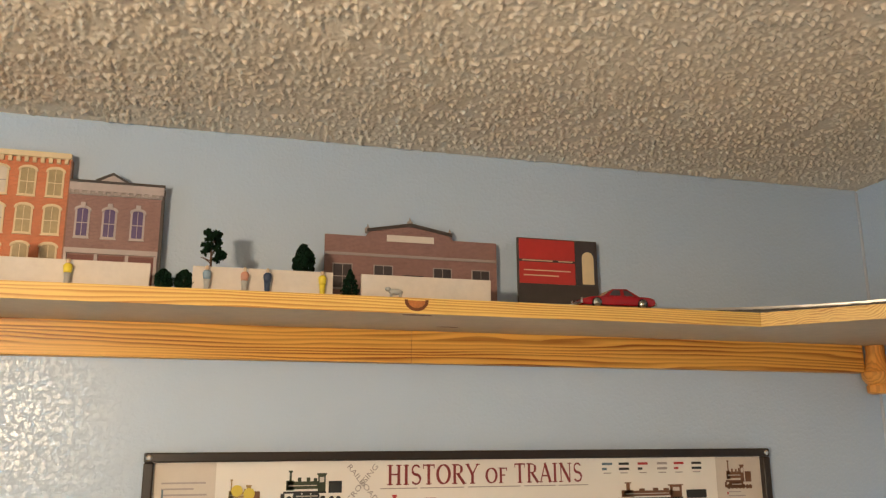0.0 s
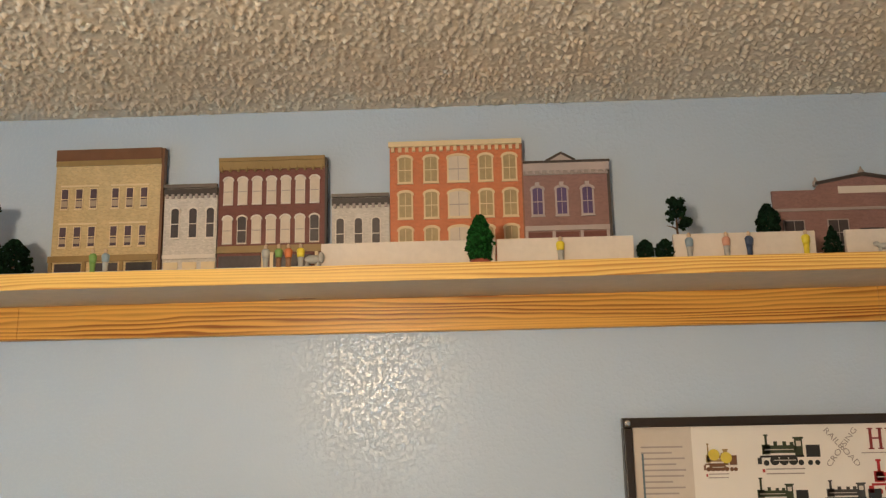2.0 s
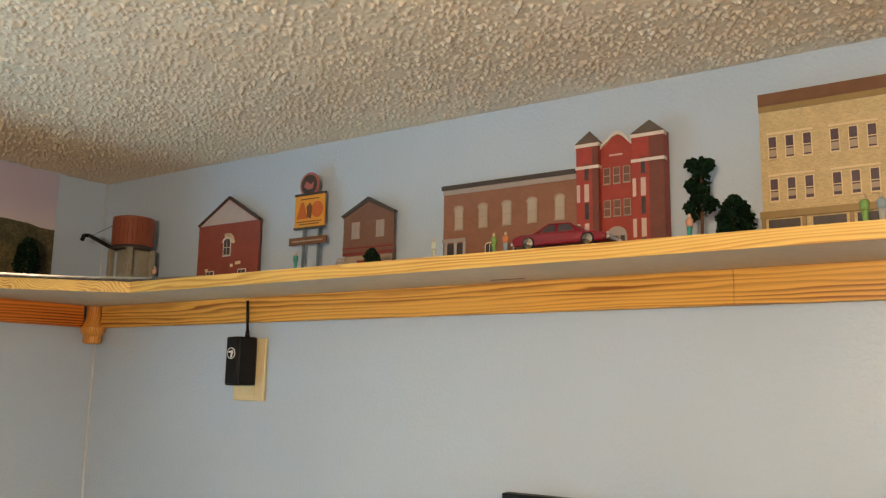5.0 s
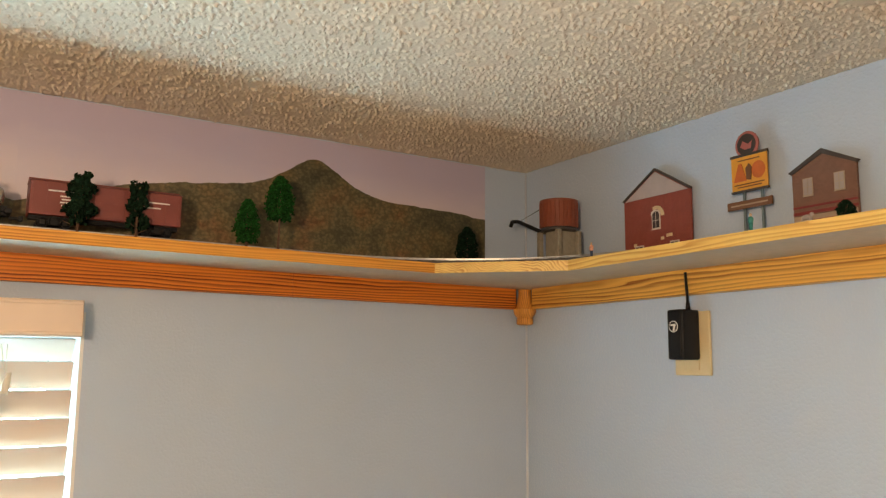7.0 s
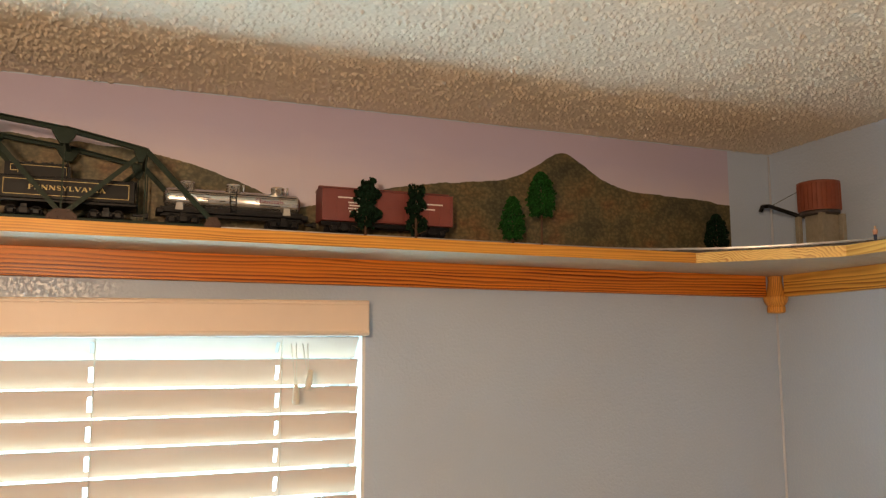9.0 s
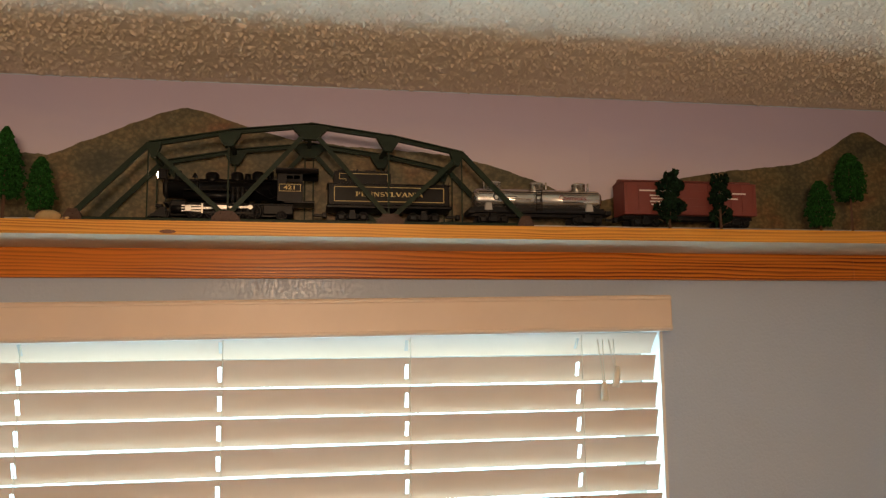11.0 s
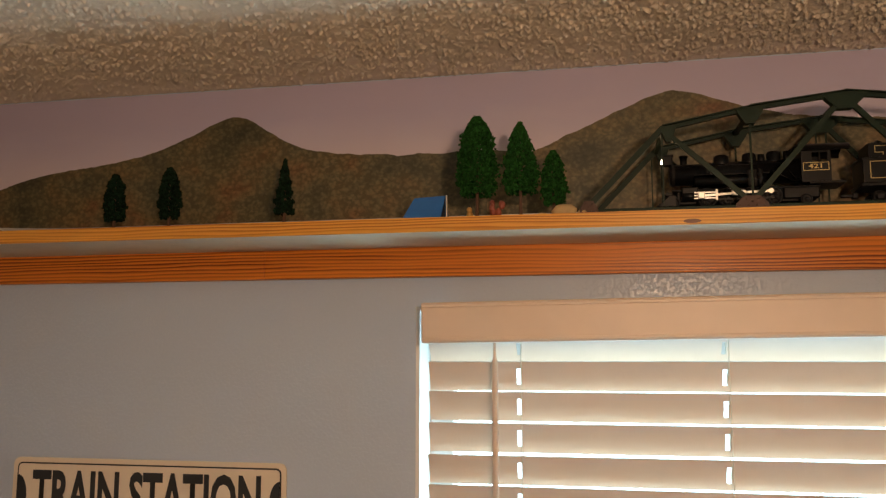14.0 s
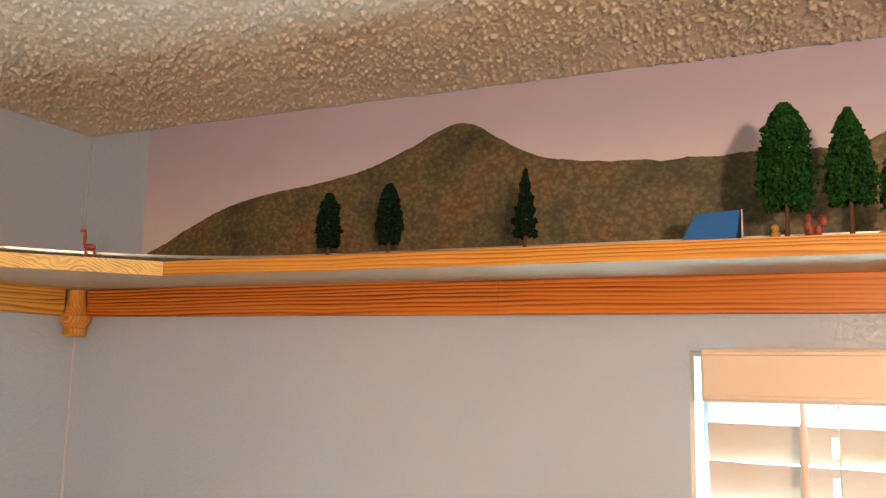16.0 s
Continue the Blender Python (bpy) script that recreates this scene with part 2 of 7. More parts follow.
M_TIE = plain("dark_ties", (0.03, 0.026, 0.022), 0.6)
M_IVORY = plain("ivory_plastic", (0.72, 0.60, 0.36), 0.35, vary=0.04)
M_FENCE = plain("grey_stone_card", (0.62, 0.55, 0.48), 0.6, vary=0.08, scale=120)
M_BARK = plain("model_bark", (0.12, 0.06, 0.035), 0.8, vary=0.3)
M_GREEN = foliage("green_flock", (0.011, 0.070, 0.013))
M_DARKGREEN = foliage("dark_green_flock", (0.006, 0.020, 0.010))
M_HILL, M_DUSK = hillside(), dusk()
M_PAPER = plain("cream_poster_paper", (0.80, 0.75, 0.69), 0.35, vary=0.02, bump=0)
M_INK = plain("black_ink", (0.02, 0.02, 0.02), 0.4, vary=0.1, bump=0)
M_MAROONINK = plain("maroon_ink", (0.22, 0.03, 0.03), 0.4, vary=0.1, bump=0)

# ---- builders ----


def link(name, bm, material, parent=None, label=""):
    me = bpy.data.meshes.new(name)
    bm.to_mesh(me)
    bm.free()
    for x in (material if isinstance(material, (list, tuple)) else [material]):
        me.materials.append(x)
    ob = new(name, me)
    if parent:
        ob.parent = parent
    if label:
        ob["label"] = label
    return ob


part = link


def box(bm, lo, hi, bevel=0.0, mi=0):
    c = [(a + b) / 2 for a, b in zip(lo, hi)]
    s = [abs(b - a) for a, b in zip(lo, hi)]
    r = bmesh.ops.create_cube(bm, size=1, matrix=Matrix.Translation(c) @ Matrix.Diagonal((*s, 1)))
    if bevel:
        es = list({e for v in r["verts"] for e in v.link_edges})
        fs = bmesh.ops.bevel(bm, geom=es, offset=bevel, segments=2, affect="EDGES", profile=0.6)["faces"]
        for f in fs:
            f.smooth = True
    if mi:
        for f in {f for v in r["verts"] if v.is_valid for f in v.link_faces}:
            f.material_index = mi
    return bm


def boxm(lo, hi, bevel=0.0):
    return box(bmesh.new(), lo, hi, bevel)


def turned(bm, profile, m=Matrix(), seg=20, mi=0):
    """A turned form about local z: profile of (radius, height) from bottom to top."""
    rings = []
    for r, z in profile:
        rings.append([bm.verts.new(m @ Vector((r * math.cos(2 * math.pi * i / seg), r * math.sin(2 * math.pi * i / seg), z))) for i in range(seg)])
    for a, b in zip(rings, rings[1:]):
        for i in range(seg):
            f = bm.faces.new((a[i], a[(i + 1) % seg], b[(i + 1) % seg], b[i]))
            f.smooth, f.material_index = True, mi
    for ring, flip in ((rings[0], True), (rings[-1], False)):
        f = bm.faces.new(ring[::-1] if flip else ring)
        f.material_index = mi
    return bm


def rod(bm, a, b, r, seg=8, mi=0, r2=None):
    a, b = Vector(a), Vector(b)
    q = (b - a).to_track_quat("Z", "Y").to_matrix().to_4x4()
    return turned(bm, [(r, 0), (r if r2 is None else r2, (b - a).length)], Matrix.Translation(a) @ q, seg, mi)


def bar(bm, a, b, w, h, mi=0):
    """A flat bar from a to b, w wide across x and h deep in its own plane."""
    a, b = Vector(a), Vector(b)
    d = b - a
    q = d.to_track_quat("Z", "X").to_matrix().to_4x4()
    ax = q.to_3x3() @ Vector((1, 0, 0))
    m = Matrix.Translation((a + b) / 2) @ q
    s = (w, h) if abs(ax.x) > 0.7 else (h, w)
    r = bmesh.ops.create_cube(bm, size=1, matrix=m @ Matrix.Diagonal((s[0], s[1], d.length, 1)))
    if mi:
        for f in {f for v in r["verts"] for f in v.link_faces}:
            f.material_index = mi
    return bm


def prism(bm, pts, y0, y1, mi=0, m=Matrix()):
    """An outline in x and z made solid from y0 to y1."""
    a = [bm.verts.new(m @ Vector((x, y0, z))) for x, z in pts]
    b = [bm.verts.new(m @ Vector((x, y1, z))) for x, z in pts]
    fs = [bm.faces.new(a), bm.faces.new(b[::-1])]
    for i in range(len(pts)):
        j = (i + 1) % len(pts)
        fs.append(bm.faces.new((a[j], a[i], b[i], b[j])))
    for f in fs:
        f.material_index = mi
    bmesh.ops.recalc_face_normals(bm, faces=fs)
    return bm


def thing(name, label, category, m=Matrix(), group=""):
    e = new(name)
    e.empty_display_size = 0.05
    e.matrix_world = m
    return tagged(e, label, category, group)


def words(text, size, width, m, material, parent, name="lettering", bold=0.0, label=""):
    """Flat letters in the built-in font, centred, fitted to a width."""
    cu = bpy.data.curves.new(name, "FONT")
    cu.body, cu.size, cu.align_x, cu.align_y, cu.offset, cu.resolution_u = text, size, "CENTER", "CENTER", bold, 3
    tmp = bpy.data.objects.new("tmp", cu)
    scene.collection.objects.link(tmp)
    bpy.context.view_layer.update()
    me = bpy.data.meshes.new_from_object(tmp.evaluated_get(bpy.context.evaluated_depsgraph_get()))
    bpy.data.objects.remove(tmp)
    xs = [v.co.x for v in me.vertices]
    k = width / (max(xs) - min(xs)) if width else 1
    me.transform(m @ Matrix.Diagonal((k, 1, 1, 1)))
    me.name = name
    me.materials.clear()
    me.materials.append(material)
    ob = new(name, me)
    ob.parent = parent
    if label:
        ob["label"] = label
    return ob


UPRIGHT = pose(0, 0, 0, 90, 0, 0)
THICK, THIN = 0.17, 0.075


def ring(cx, cz, rx, rz, a0, a1, n=14):
    return [(cx + rx * math.cos(radians(a0 + (a1 - a0) * k / n)), cz + rz * math.sin(radians(a0 + (a1 - a0) * k / n))) for k in range(n + 1)]


def serifs(x, tops=(0, 1), reach=0.16):
    return [((x - reach, 0.025 + 0.95 * t), (x + reach, 0.025 + 0.95 * t), 0.05) for t in tops]


def letter(c):
    """Strokes ((x, z), (x, z), width) of a roman capital one unit high, and its advance."""
    if c == "H":
        return [((0.2, 0), (0.2, 1), THICK), ((0.74, 0), (0.74, 1), THICK), ((0.2, 0.52), (0.74, 0.52), THIN)] + serifs(0.2) + serifs(0.74), 1.0
    if c == "I":
        return [((0.2, 0), (0.2, 1), THICK)] + serifs(0.2), 0.46
    if c == "T":
        return [((0.4, 0), (0.4, 1), THICK), ((0.04, 0.965), (0.76, 0.965), THIN), ((0.06, 0.8), (0.06, 1), 0.05), ((0.74, 0.8), (0.74, 1), 0.05)] + serifs(0.4, (0,)), 0.86
    if c == "F":
        return [((0.2, 0), (0.2, 1), THICK), ((0.2, 0.965), (0.66, 0.965), THIN), ((0.2, 0.52), (0.54, 0.52), THIN), ((0.65, 0.8), (0.65, 1), 0.05)] + serifs(0.2), 0.76
    if c == "Y":
        return [((0.1, 1), (0.43, 0.46), THICK * 0.9), ((0.78, 1), (0.43, 0.46), THIN), ((0.43, 0), (0.43, 0.5), THICK)] + serifs(0.43, (0,)) + serifs(0.1, (1,), 0.12) + serifs(0.78, (1,), 0.12), 0.9
    if c == "A":
        return [((0.1, 0), (0.44, 1), THIN), ((0.42, 1), (0.8, 0), THICK), ((0.22, 0.34), (0.66, 0.34), THIN)] + serifs(0.1, (0,), 0.13) + serifs(0.8, (0,), 0.13), 0.94
    if c == "N":
        return [((0.18, 0), (0.18, 1), THIN), ((0.82, 0), (0.82, 1), THIN), ((0.16, 1), (0.82, 0), THICK)] + serifs(0.18, (0, 1), 0.13) + serifs(0.82, (1,), 0.13), 1.04
    if c == "R":
        p = [(0.2, 0.965)] + ring(0.42, 0.74, 0.22, 0.225, 90, -90) + [(0.2, 0.515)]
        return [((0.2, 0), (0.2, 1), THICK), ((0.40, 0.5), (0.82, 0), THICK * 0.95)] + [(u, v, 0.07 + 0.09 * (min(u[0], v[0]) > 0.56)) for u, v in zip(p, p[1:])] + serifs(0.2) + serifs(0.84, (0,), 0.1), 0.92
    if c == "P":
        p = [(0.2, 0.965)] + ring(0.44, 0.73, 0.22, 0.235, 90, -90) + [(0.2, 0.495)]
        return [((0.2, 0), (0.2, 1), THICK)] + [(u, v, 0.07 + 0.09 * (min(u[0], v[0]) > 0.58)) for u, v in zip(p, p[1:])] + serifs(0.2), 0.84
    if c == "E":
        return [((0.2, 0), (0.2, 1), THICK), ((0.2, 0.965), (0.72, 0.965), THIN), ((0.2, 0.52), (0.56, 0.52), THIN), ((0.2, 0.035), (0.74, 0.035), THIN), ((0.71, 0.8), (0.71, 1), 0.05), ((0.73, 0), (0.73, 0.2), 0.05)] + serifs(0.2), 0.86
    if c == "L":
        return [((0.2, 0), (0.2, 1), THICK), ((0.2, 0.035), (0.70, 0.035), THIN), ((0.69, 0), (0.69, 0.22), 0.05)] + serifs(0.2), 0.80
    if c == "V":
        return [((0.1, 1), (0.46, 0), THICK), ((0.46, 0), (0.82, 1), THIN)] + serifs(0.1, (1,), 0.13) + serifs(0.82, (1,), 0.13), 0.92
    if c == "O":
        p = ring(0.48, 0.5, 0.38, 0.47, 0, 360, 28)
        return [(u, v, 0.06 + 0.12 * abs(u[0] - 0.48) / 0.38) for u, v in zip(p, p[1:])], 1.0
    p = ring(0.36, 0.735, 0.24, 0.235, 30, 270) + ring(0.36, 0.265, 0.26, 0.235, 90, -150)
    return [(u, v, 0.09 + 0.05 * (0.3 < u[1] < 0.7)) for u, v in zip(p, p[1:])], 0.76


def roman(text, x0, x1, z0, height, y, weight=1.0):
    """Roman capitals as one flat mesh facing -y, fitted between x0 and x1."""
    bm, at, strokes = bmesh.new(), 0.0, []
    for c in text:
        lines, step_on = letter(c)
        strokes += [(u[0] + at, u[1], v[0] + at, v[1], wd * weight) for u, v, wd in lines]
        at += step_on
    k = (x1 - x0) / at
    for i, (ax, az, bx, bz, wd) in enumerate(strokes):
        d = Vector((bx - ax, 0, bz - az))
        q = Vector((-d.z, 0, d.x)).normalized() * wd / 2
        d = d.normalized() * 0.012
        c4 = [(ax - d.x + q.x, az - d.z + q.z), (bx + d.x + q.x, bz + d.z + q.z), (bx + d.x - q.x, bz + d.z - q.z), (ax - d.x - q.x, az - d.z - q.z)]
        bm.faces.new([bm.verts.new((x0 + px * k, y - 0.00001 * (i % 7), z0 + pz * height)) for px, pz in c4])
    bmesh.ops.recalc_face_normals(bm, faces=bm.faces)
    return bm


# ---- the room ----
RX, RY, CEIL = 3.43, -3.25, 2.44
DEEP, TOP, UNDER = 0.184, 2.174, 2.155
WY0, WY1, WZ0, WZ1 = -2.192, -0.963, 0.95, 2.062


def structure(name, bm, material, label, category):
    return tagged(link(name, bm, material), label, category, kind="structure")


structure("floor", boxm((-0.14, RY - 0.14, -0.1), (RX + 0.14, 0.14, 0)), M_FLOOR, "beige carpet floor of the train room", "floor")
structure("wall_north", boxm((-0.14, 0, 0), (RX + 0.14, 0.14, CEIL + 0.06)), M_WALL, "light blue semi-gloss wall with orange-peel texture", "wall")
structure("wall_south", boxm((-0.14, RY - 0.14, 0), (RX + 0.14, RY, CEIL + 0.06)), M_WALL, "light blue semi-gloss wall with orange-peel texture", "wall")
structure("wall_east", boxm((RX, RY, 0), (RX + 0.14, 0, CEIL + 0.06)), M_WALL, "light blue semi-gloss wall with orange-peel texture", "wall")
bm = bmesh.new()
box(bm, (-0.14, RY, 0), (0, WY0, CEIL + 0.06))
box(bm, (-0.14, WY1, 0), (0, 0, CEIL + 0.06))
box(bm, (-0.14, WY0, 0), (0, WY1, WZ0))
box(bm, (-0.14, WY0, WZ1), (0, WY1, CEIL + 0.06))
structure("wall_west", bm, M_WALL, "light blue textured wall around the window", "wall")

# ceiling: a skin with real stippled lumps, finer along the shelves than over the middle of the room
step = 0.0024
nx, ny = int(RX / step) // 3 * 3 + 1, int(-RY / step) // 3 * 3 + 1
gen = np.random.default_rng(7)


def band_noise(wave):
    f = np.fft.rfft2(gen.standard_normal((ny, nx)))
    k = np.hypot(np.fft.fftfreq(ny, step)[:, None], np.fft.rfftfreq(nx, step)[None, :])
    g = np.fft.irfft2(f * np.exp(-((k * wave - 1) / 0.45) ** 2), (ny, nx))
    return g / g.std()


raw = np.clip(band_noise(0.0114) + band_noise(0.0078) * 0.6 + band_noise(0.05) * 0.3 - 0.95, 0, 1.3)
lumps = raw ** 0.7 * 1.0 + 0.05 * np.clip(band_noise(0.0062), 0, 2)
gx, gy = np.meshgrid(np.linspace(0, RX, nx), np.linspace(0, RY, ny))
edge = np.clip(np.minimum(np.minimum(gx, RX - gx), np.minimum(-gy, gy - RY)) / 0.010, 0, 1)
field = np.stack([gx, gy, CEIL - 0.0043 * lumps * edge], -1)
deep_n, deep_w = 3 * int(0.75 / step / 3), 3 * int(0.80 / step / 3)
verts, faces, base = [], [], 0
for sheet in (field[:deep_n + 1], field[deep_n:, :deep_w + 1], field[deep_n::3, deep_w::3]):
    h, w = sheet.shape[:2]
    ids = base + np.arange(h * w).reshape(h, w)
    verts.append(sheet.reshape(-1, 3))
    faces.append(np.stack([ids[:-1, :-1], ids[:-1, 1:], ids[1:, 1:], ids[1:, :-1]], -1).reshape(-1, 4))
    base += h * w
co, quads = np.concatenate(verts), np.concatenate(faces)
me = bpy.data.meshes.new("ceiling")
me.vertices.add(len(co))
me.vertices.foreach_set("co", co.ravel())
me.loops.add(quads.size)
me.loops.foreach_set("vertex_index", quads.ravel())
me.polygons.add(len(quads))
me.polygons.foreach_set("loop_start", np.arange(0, quads.size, 4))
me.polygons.foreach_set("use_smooth", np.ones(len(quads), bool))
me.update()
me.materials.append(M_CEIL)
tagged(new("ceiling", me), "off-white popcorn-textured ceiling", "ceiling", kind="structure")
structure("ceiling_slab", boxm((0, RY, CEIL + 0.004), (RX, 0, CEIL + 0.06)), M_WHITE, "plasterboard above the textured ceiling", "ceiling")

# window: frame, panes and jambs
win = tagged(new("window_1"), "grey-framed window behind closed-down cream blinds", "window", kind="structure")
bm = bmesh.new()
for lo, hi in (((-0.13, WY0, WZ0), (-0.085, WY0 + 0.045, WZ1)), ((-0.13, WY1 - 0.045, WZ0), (-0.085, WY1, WZ1)), ((-0.13, WY0 + 0.045, WZ0), (-0.085, WY1 - 0.045, WZ0 + 0.05)),
               ((-0.13, WY0 + 0.045, WZ1 - 0.096), (-0.085, WY1 - 0.045, WZ1))):
    box(bm, lo, hi, 0.003)
part("window_frame", bm, M_VINYL, win)
m, n, l, b = nodes("window_glass")
b.inputs["Transmission Weight"].default_value, b.inputs["Roughness"].default_value, b.inputs["IOR"].default_value = 1.0, 0.0, 1.45
b.inputs["Base Color"].default_value = (0.93, 0.98, 0.96, 1)
for y0, y1 in ((WY0 + 0.045, WY1 - 0.045),):
    ob = part("pane", boxm((-0.11, y0, WZ0 + 0.05), (-0.105, y1, WZ1 - 0.096)), m, win)
    ob.visible_shadow = False
bm = bmesh.new()
for lo, hi in (((-0.084, WY0, WZ0), (0.0, WY0 + 0.006, WZ1)), ((-0.084, WY1 - 0.006, WZ0), (0.0, WY1, WZ1)), ((-0.084, WY0 + 0.006, WZ1 - 0.006), (0.0, WY1 - 0.006, WZ1))):
    box(bm, lo, hi)
part("jamb", bm, M_WHITE, win)
part("window_sill", boxm((-0.084, WY0, WZ0), (0.04, WY1, WZ0 + 0.018), 0.004), M_WHITE, win)

# blinds
blinds = thing("window_blinds", "cream faux-wood horizontal blinds, slats tilted nearly shut, hung in the window", "blinds", pose(0, -1.571, 2.003))
val = part("valance", boxm((0.030, -0.597, 0.007), (0.072, 0.595, 0.068), 0.003), M_BLIND, blinds)
val.matrix_basis = pose(0, 0, 0, 0.66, 0, 0)  # it hangs a little askew
for z in (0.010, 0.060):
    part("moulding", boxm((0.0715, -0.596, z), (0.0742, 0.594, z + 0.005), 0.0012), M_BLIND, val)
part("headrail", boxm((-0.035, -0.565, 0.024), (0.024, 0.575, 0.062), 0.002), M_WHITE, blinds)
TAPES = (-0.459, -0.154, 0.151, 0.451)
SLOT = 0.0034
bm = bmesh.new()
w, th = 0.0235, 0.0026
cols = [(-w, -0.0012), (-w * 0.62, 0.0008), (w * 0.50, 0.0010), (w, -0.0012)]
cuts = [-0.600] + [q + d for q in TAPES for d in (-SLOT, SLOT)] + [0.594]
for low in (0.0, -th):
    grid = [[bm.verts.new((a, q, c + low)) for a, c in cols] for q in cuts]
    for i in range(len(cuts) - 1):
        for k in range(3):
            if not (k == 1 and i % 2 == 1):
                bm.faces.new((grid[i][k], grid[i][k + 1], grid[i + 1][k + 1], grid[i + 1][k])).smooth = True
bmesh.ops.recalc_face_normals(bm, faces=bm.faces)
slat = part("slat", bm, M_BLIND, blinds)
for i in range(23):
    z = -0.0014 - 0.0471 * i
    ob = slat if i == 0 else new("slat", slat.data)
    ob.parent = blinds
    lean = -71 + 1.2 * math.sin(i * 2.1) if i else -48  # the uppermost slat stands half open under the headrail
    ob.matrix_basis = pose(-0.008, 0, z if i else -0.0055, 0, lean, 0) @ pose(0, 0, 0, 0.25 * math.sin(i * 1.7 + 1), 0, 0)
for y in TAPES:
    bm = bmesh.new()
    for x in (-0.022, 0.006):
        rod(bm, (x, y + 0.0046, -1.02), (x, y + 0.0046, 0.010), 0.0008, 5)
    part("ladder_string", bm, M_CORD, blinds)
bm = bmesh.new()
turned(bm, [(0.0050, -0.62), (0.0050, -0.03), (0.0025, -0.02), (0.0025, 0.004)], pose(0.030, -0.492, 0), 10)
part("tilt_wand", bm, M_BLIND, blinds)
for y, z, h, lean in ((0.466, -0.100, 0.032, 0), (0.485, -0.078, 0.034, -9)):
    bm = bmesh.new()
    for d in (-0.0022, 0.0022):
        rod(bm, (0.080, y - 0.005 + d * 2, 0.0), (0.080, y + d * 0.5, z + h), 0.0008, 6)
    cord = part("lift_cord", bm, M_CORD, blinds)
    part("tassel", turned(bmesh.new(), [(0.0056, z), (0.0062, z + 0.0015), (0.0056, z + h * 0.6), (0.0044, z + h * 0.8), (0.0036, z + h)], pose(0.081, y, 0) @ pose(0, 0, z, lean, 0, 0) @ pose(0, 0, -z), 12), M_CORD, cord)

# ---- shelf round the room ----
CUT = 0.365


def slab(pts, z0, z1):
    bm = bmesh.new()
    a = [bm.verts.new((x, y, z0)) for x, y in pts]
    b_ = [bm.verts.new((x, y, z1)) for x, y in pts]
    bm.faces.new(a[::-1])
    bm.faces.new(b_)
    for i in range(len(pts)):
        j = (i + 1) % len(pts)
        bm.faces.new((a[i], a[j], b_[j], b_[i]))
    bmesh.ops.recalc_face_normals(bm, faces=bm.faces)
    return bm


def shelf_board(name, pts, edge, wood, label):
    """A shelf board on the wall with a pine strip along its front; edge names the two front corners."""
    e_ = thing(name, label, "shelf", Matrix(), "wall shelves")
    part("board", slab(pts, UNDER, TOP), M_PLY, e_)
    (xa, ya), (xb, yb) = pts[edge], pts[edge + 1]
    d = Vector((xb - xa, yb - ya, 0)).normalized()
    q = Vector((d.y, -d.x, 0))
    mid = Vector((sum(p[0] for p in pts) / len(pts), sum(p[1] for p in pts) / len(pts), 0))
    if q.dot(Vector((xa, ya, 0)) - mid) < 0:
        q = -q
    q *= 0.003
    part("edging", slab([(xa, ya), (xb, yb), (xb + q.x, yb + q.y), (xa + q.x, ya + q.y)], UNDER - 0.0005, TOP + 0.0005), wood, e_, "pale varnished pine edging")
    return e_


c2 = CUT + 0.0015
D3 = DEEP - 0.003
LONG = "pine wall shelf board carrying the train layout"
shelf_board("wall_shelf", [(c2, -0.001), (RX - c2, -0.001), (RX - c2, -D3), (c2, -D3)], 2, M_PINE_X, LONG)
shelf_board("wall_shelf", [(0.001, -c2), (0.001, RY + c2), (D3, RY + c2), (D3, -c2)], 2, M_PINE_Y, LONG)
shelf_board("wall_shelf", [(c2, RY + 0.001), (RX - c2, RY + 0.001), (RX - c2, RY + D3), (c2, RY + D3)], 2, M_PINE_X, LONG)
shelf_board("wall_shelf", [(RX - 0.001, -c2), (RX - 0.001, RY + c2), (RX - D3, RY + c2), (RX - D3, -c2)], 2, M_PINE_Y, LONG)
for fx, fy in ((0, 0), (0, 1), (1, 0), (1, 1)):
    pts = [(0.001, -0.001), (CUT, -0.001), (CUT, -D3), (D3, -CUT), (0.001, -CUT)]
    pts = [((RX - x) if fx else x, (RY - y) if fy else y) for x, y in pts]
    shelf_board("corner_shelf", pts, 2, M_PINE_X, "five-sided pine corner shelf board")
    # turned corner bracket below
    bm = bmesh.new()
    prof = [(0.0140, 2.0725), (0.0182, 2.074), (0.0194, 2.077), (0.0194, 2.086), (0.0178, 2.0885), (0.0200, 2.091), (0.0243, 2.097), (0.0262, 2.104), (0.0262, 2.1085), (0.0235, 2.111), (0.0180, 2.124), (0.0150, 2.141), (0.0150, UNDER - 0.001)]
    sx, sy = (RX - 0.024 if fx else 0.024), (RY + 0.024 if fy else -0.024)
    turned(bm, prof, pose(sx, sy, 0, 0, 0, 22.5), 16)
    for f in bm.faces:
        f.smooth = False
    tagged(link("corner_bracket", bm, M_PINE_Z), "turned pine corner block under the shelf", "bracket", "corner brackets")


def batten(lo, hi, mat):
    bm = boxm(lo, hi, 0.0012)
    return tagged(link("shelf_batten", bm, mat), "orange-brown varnished pine batten carrying the shelf", "batten", "shelf battens")


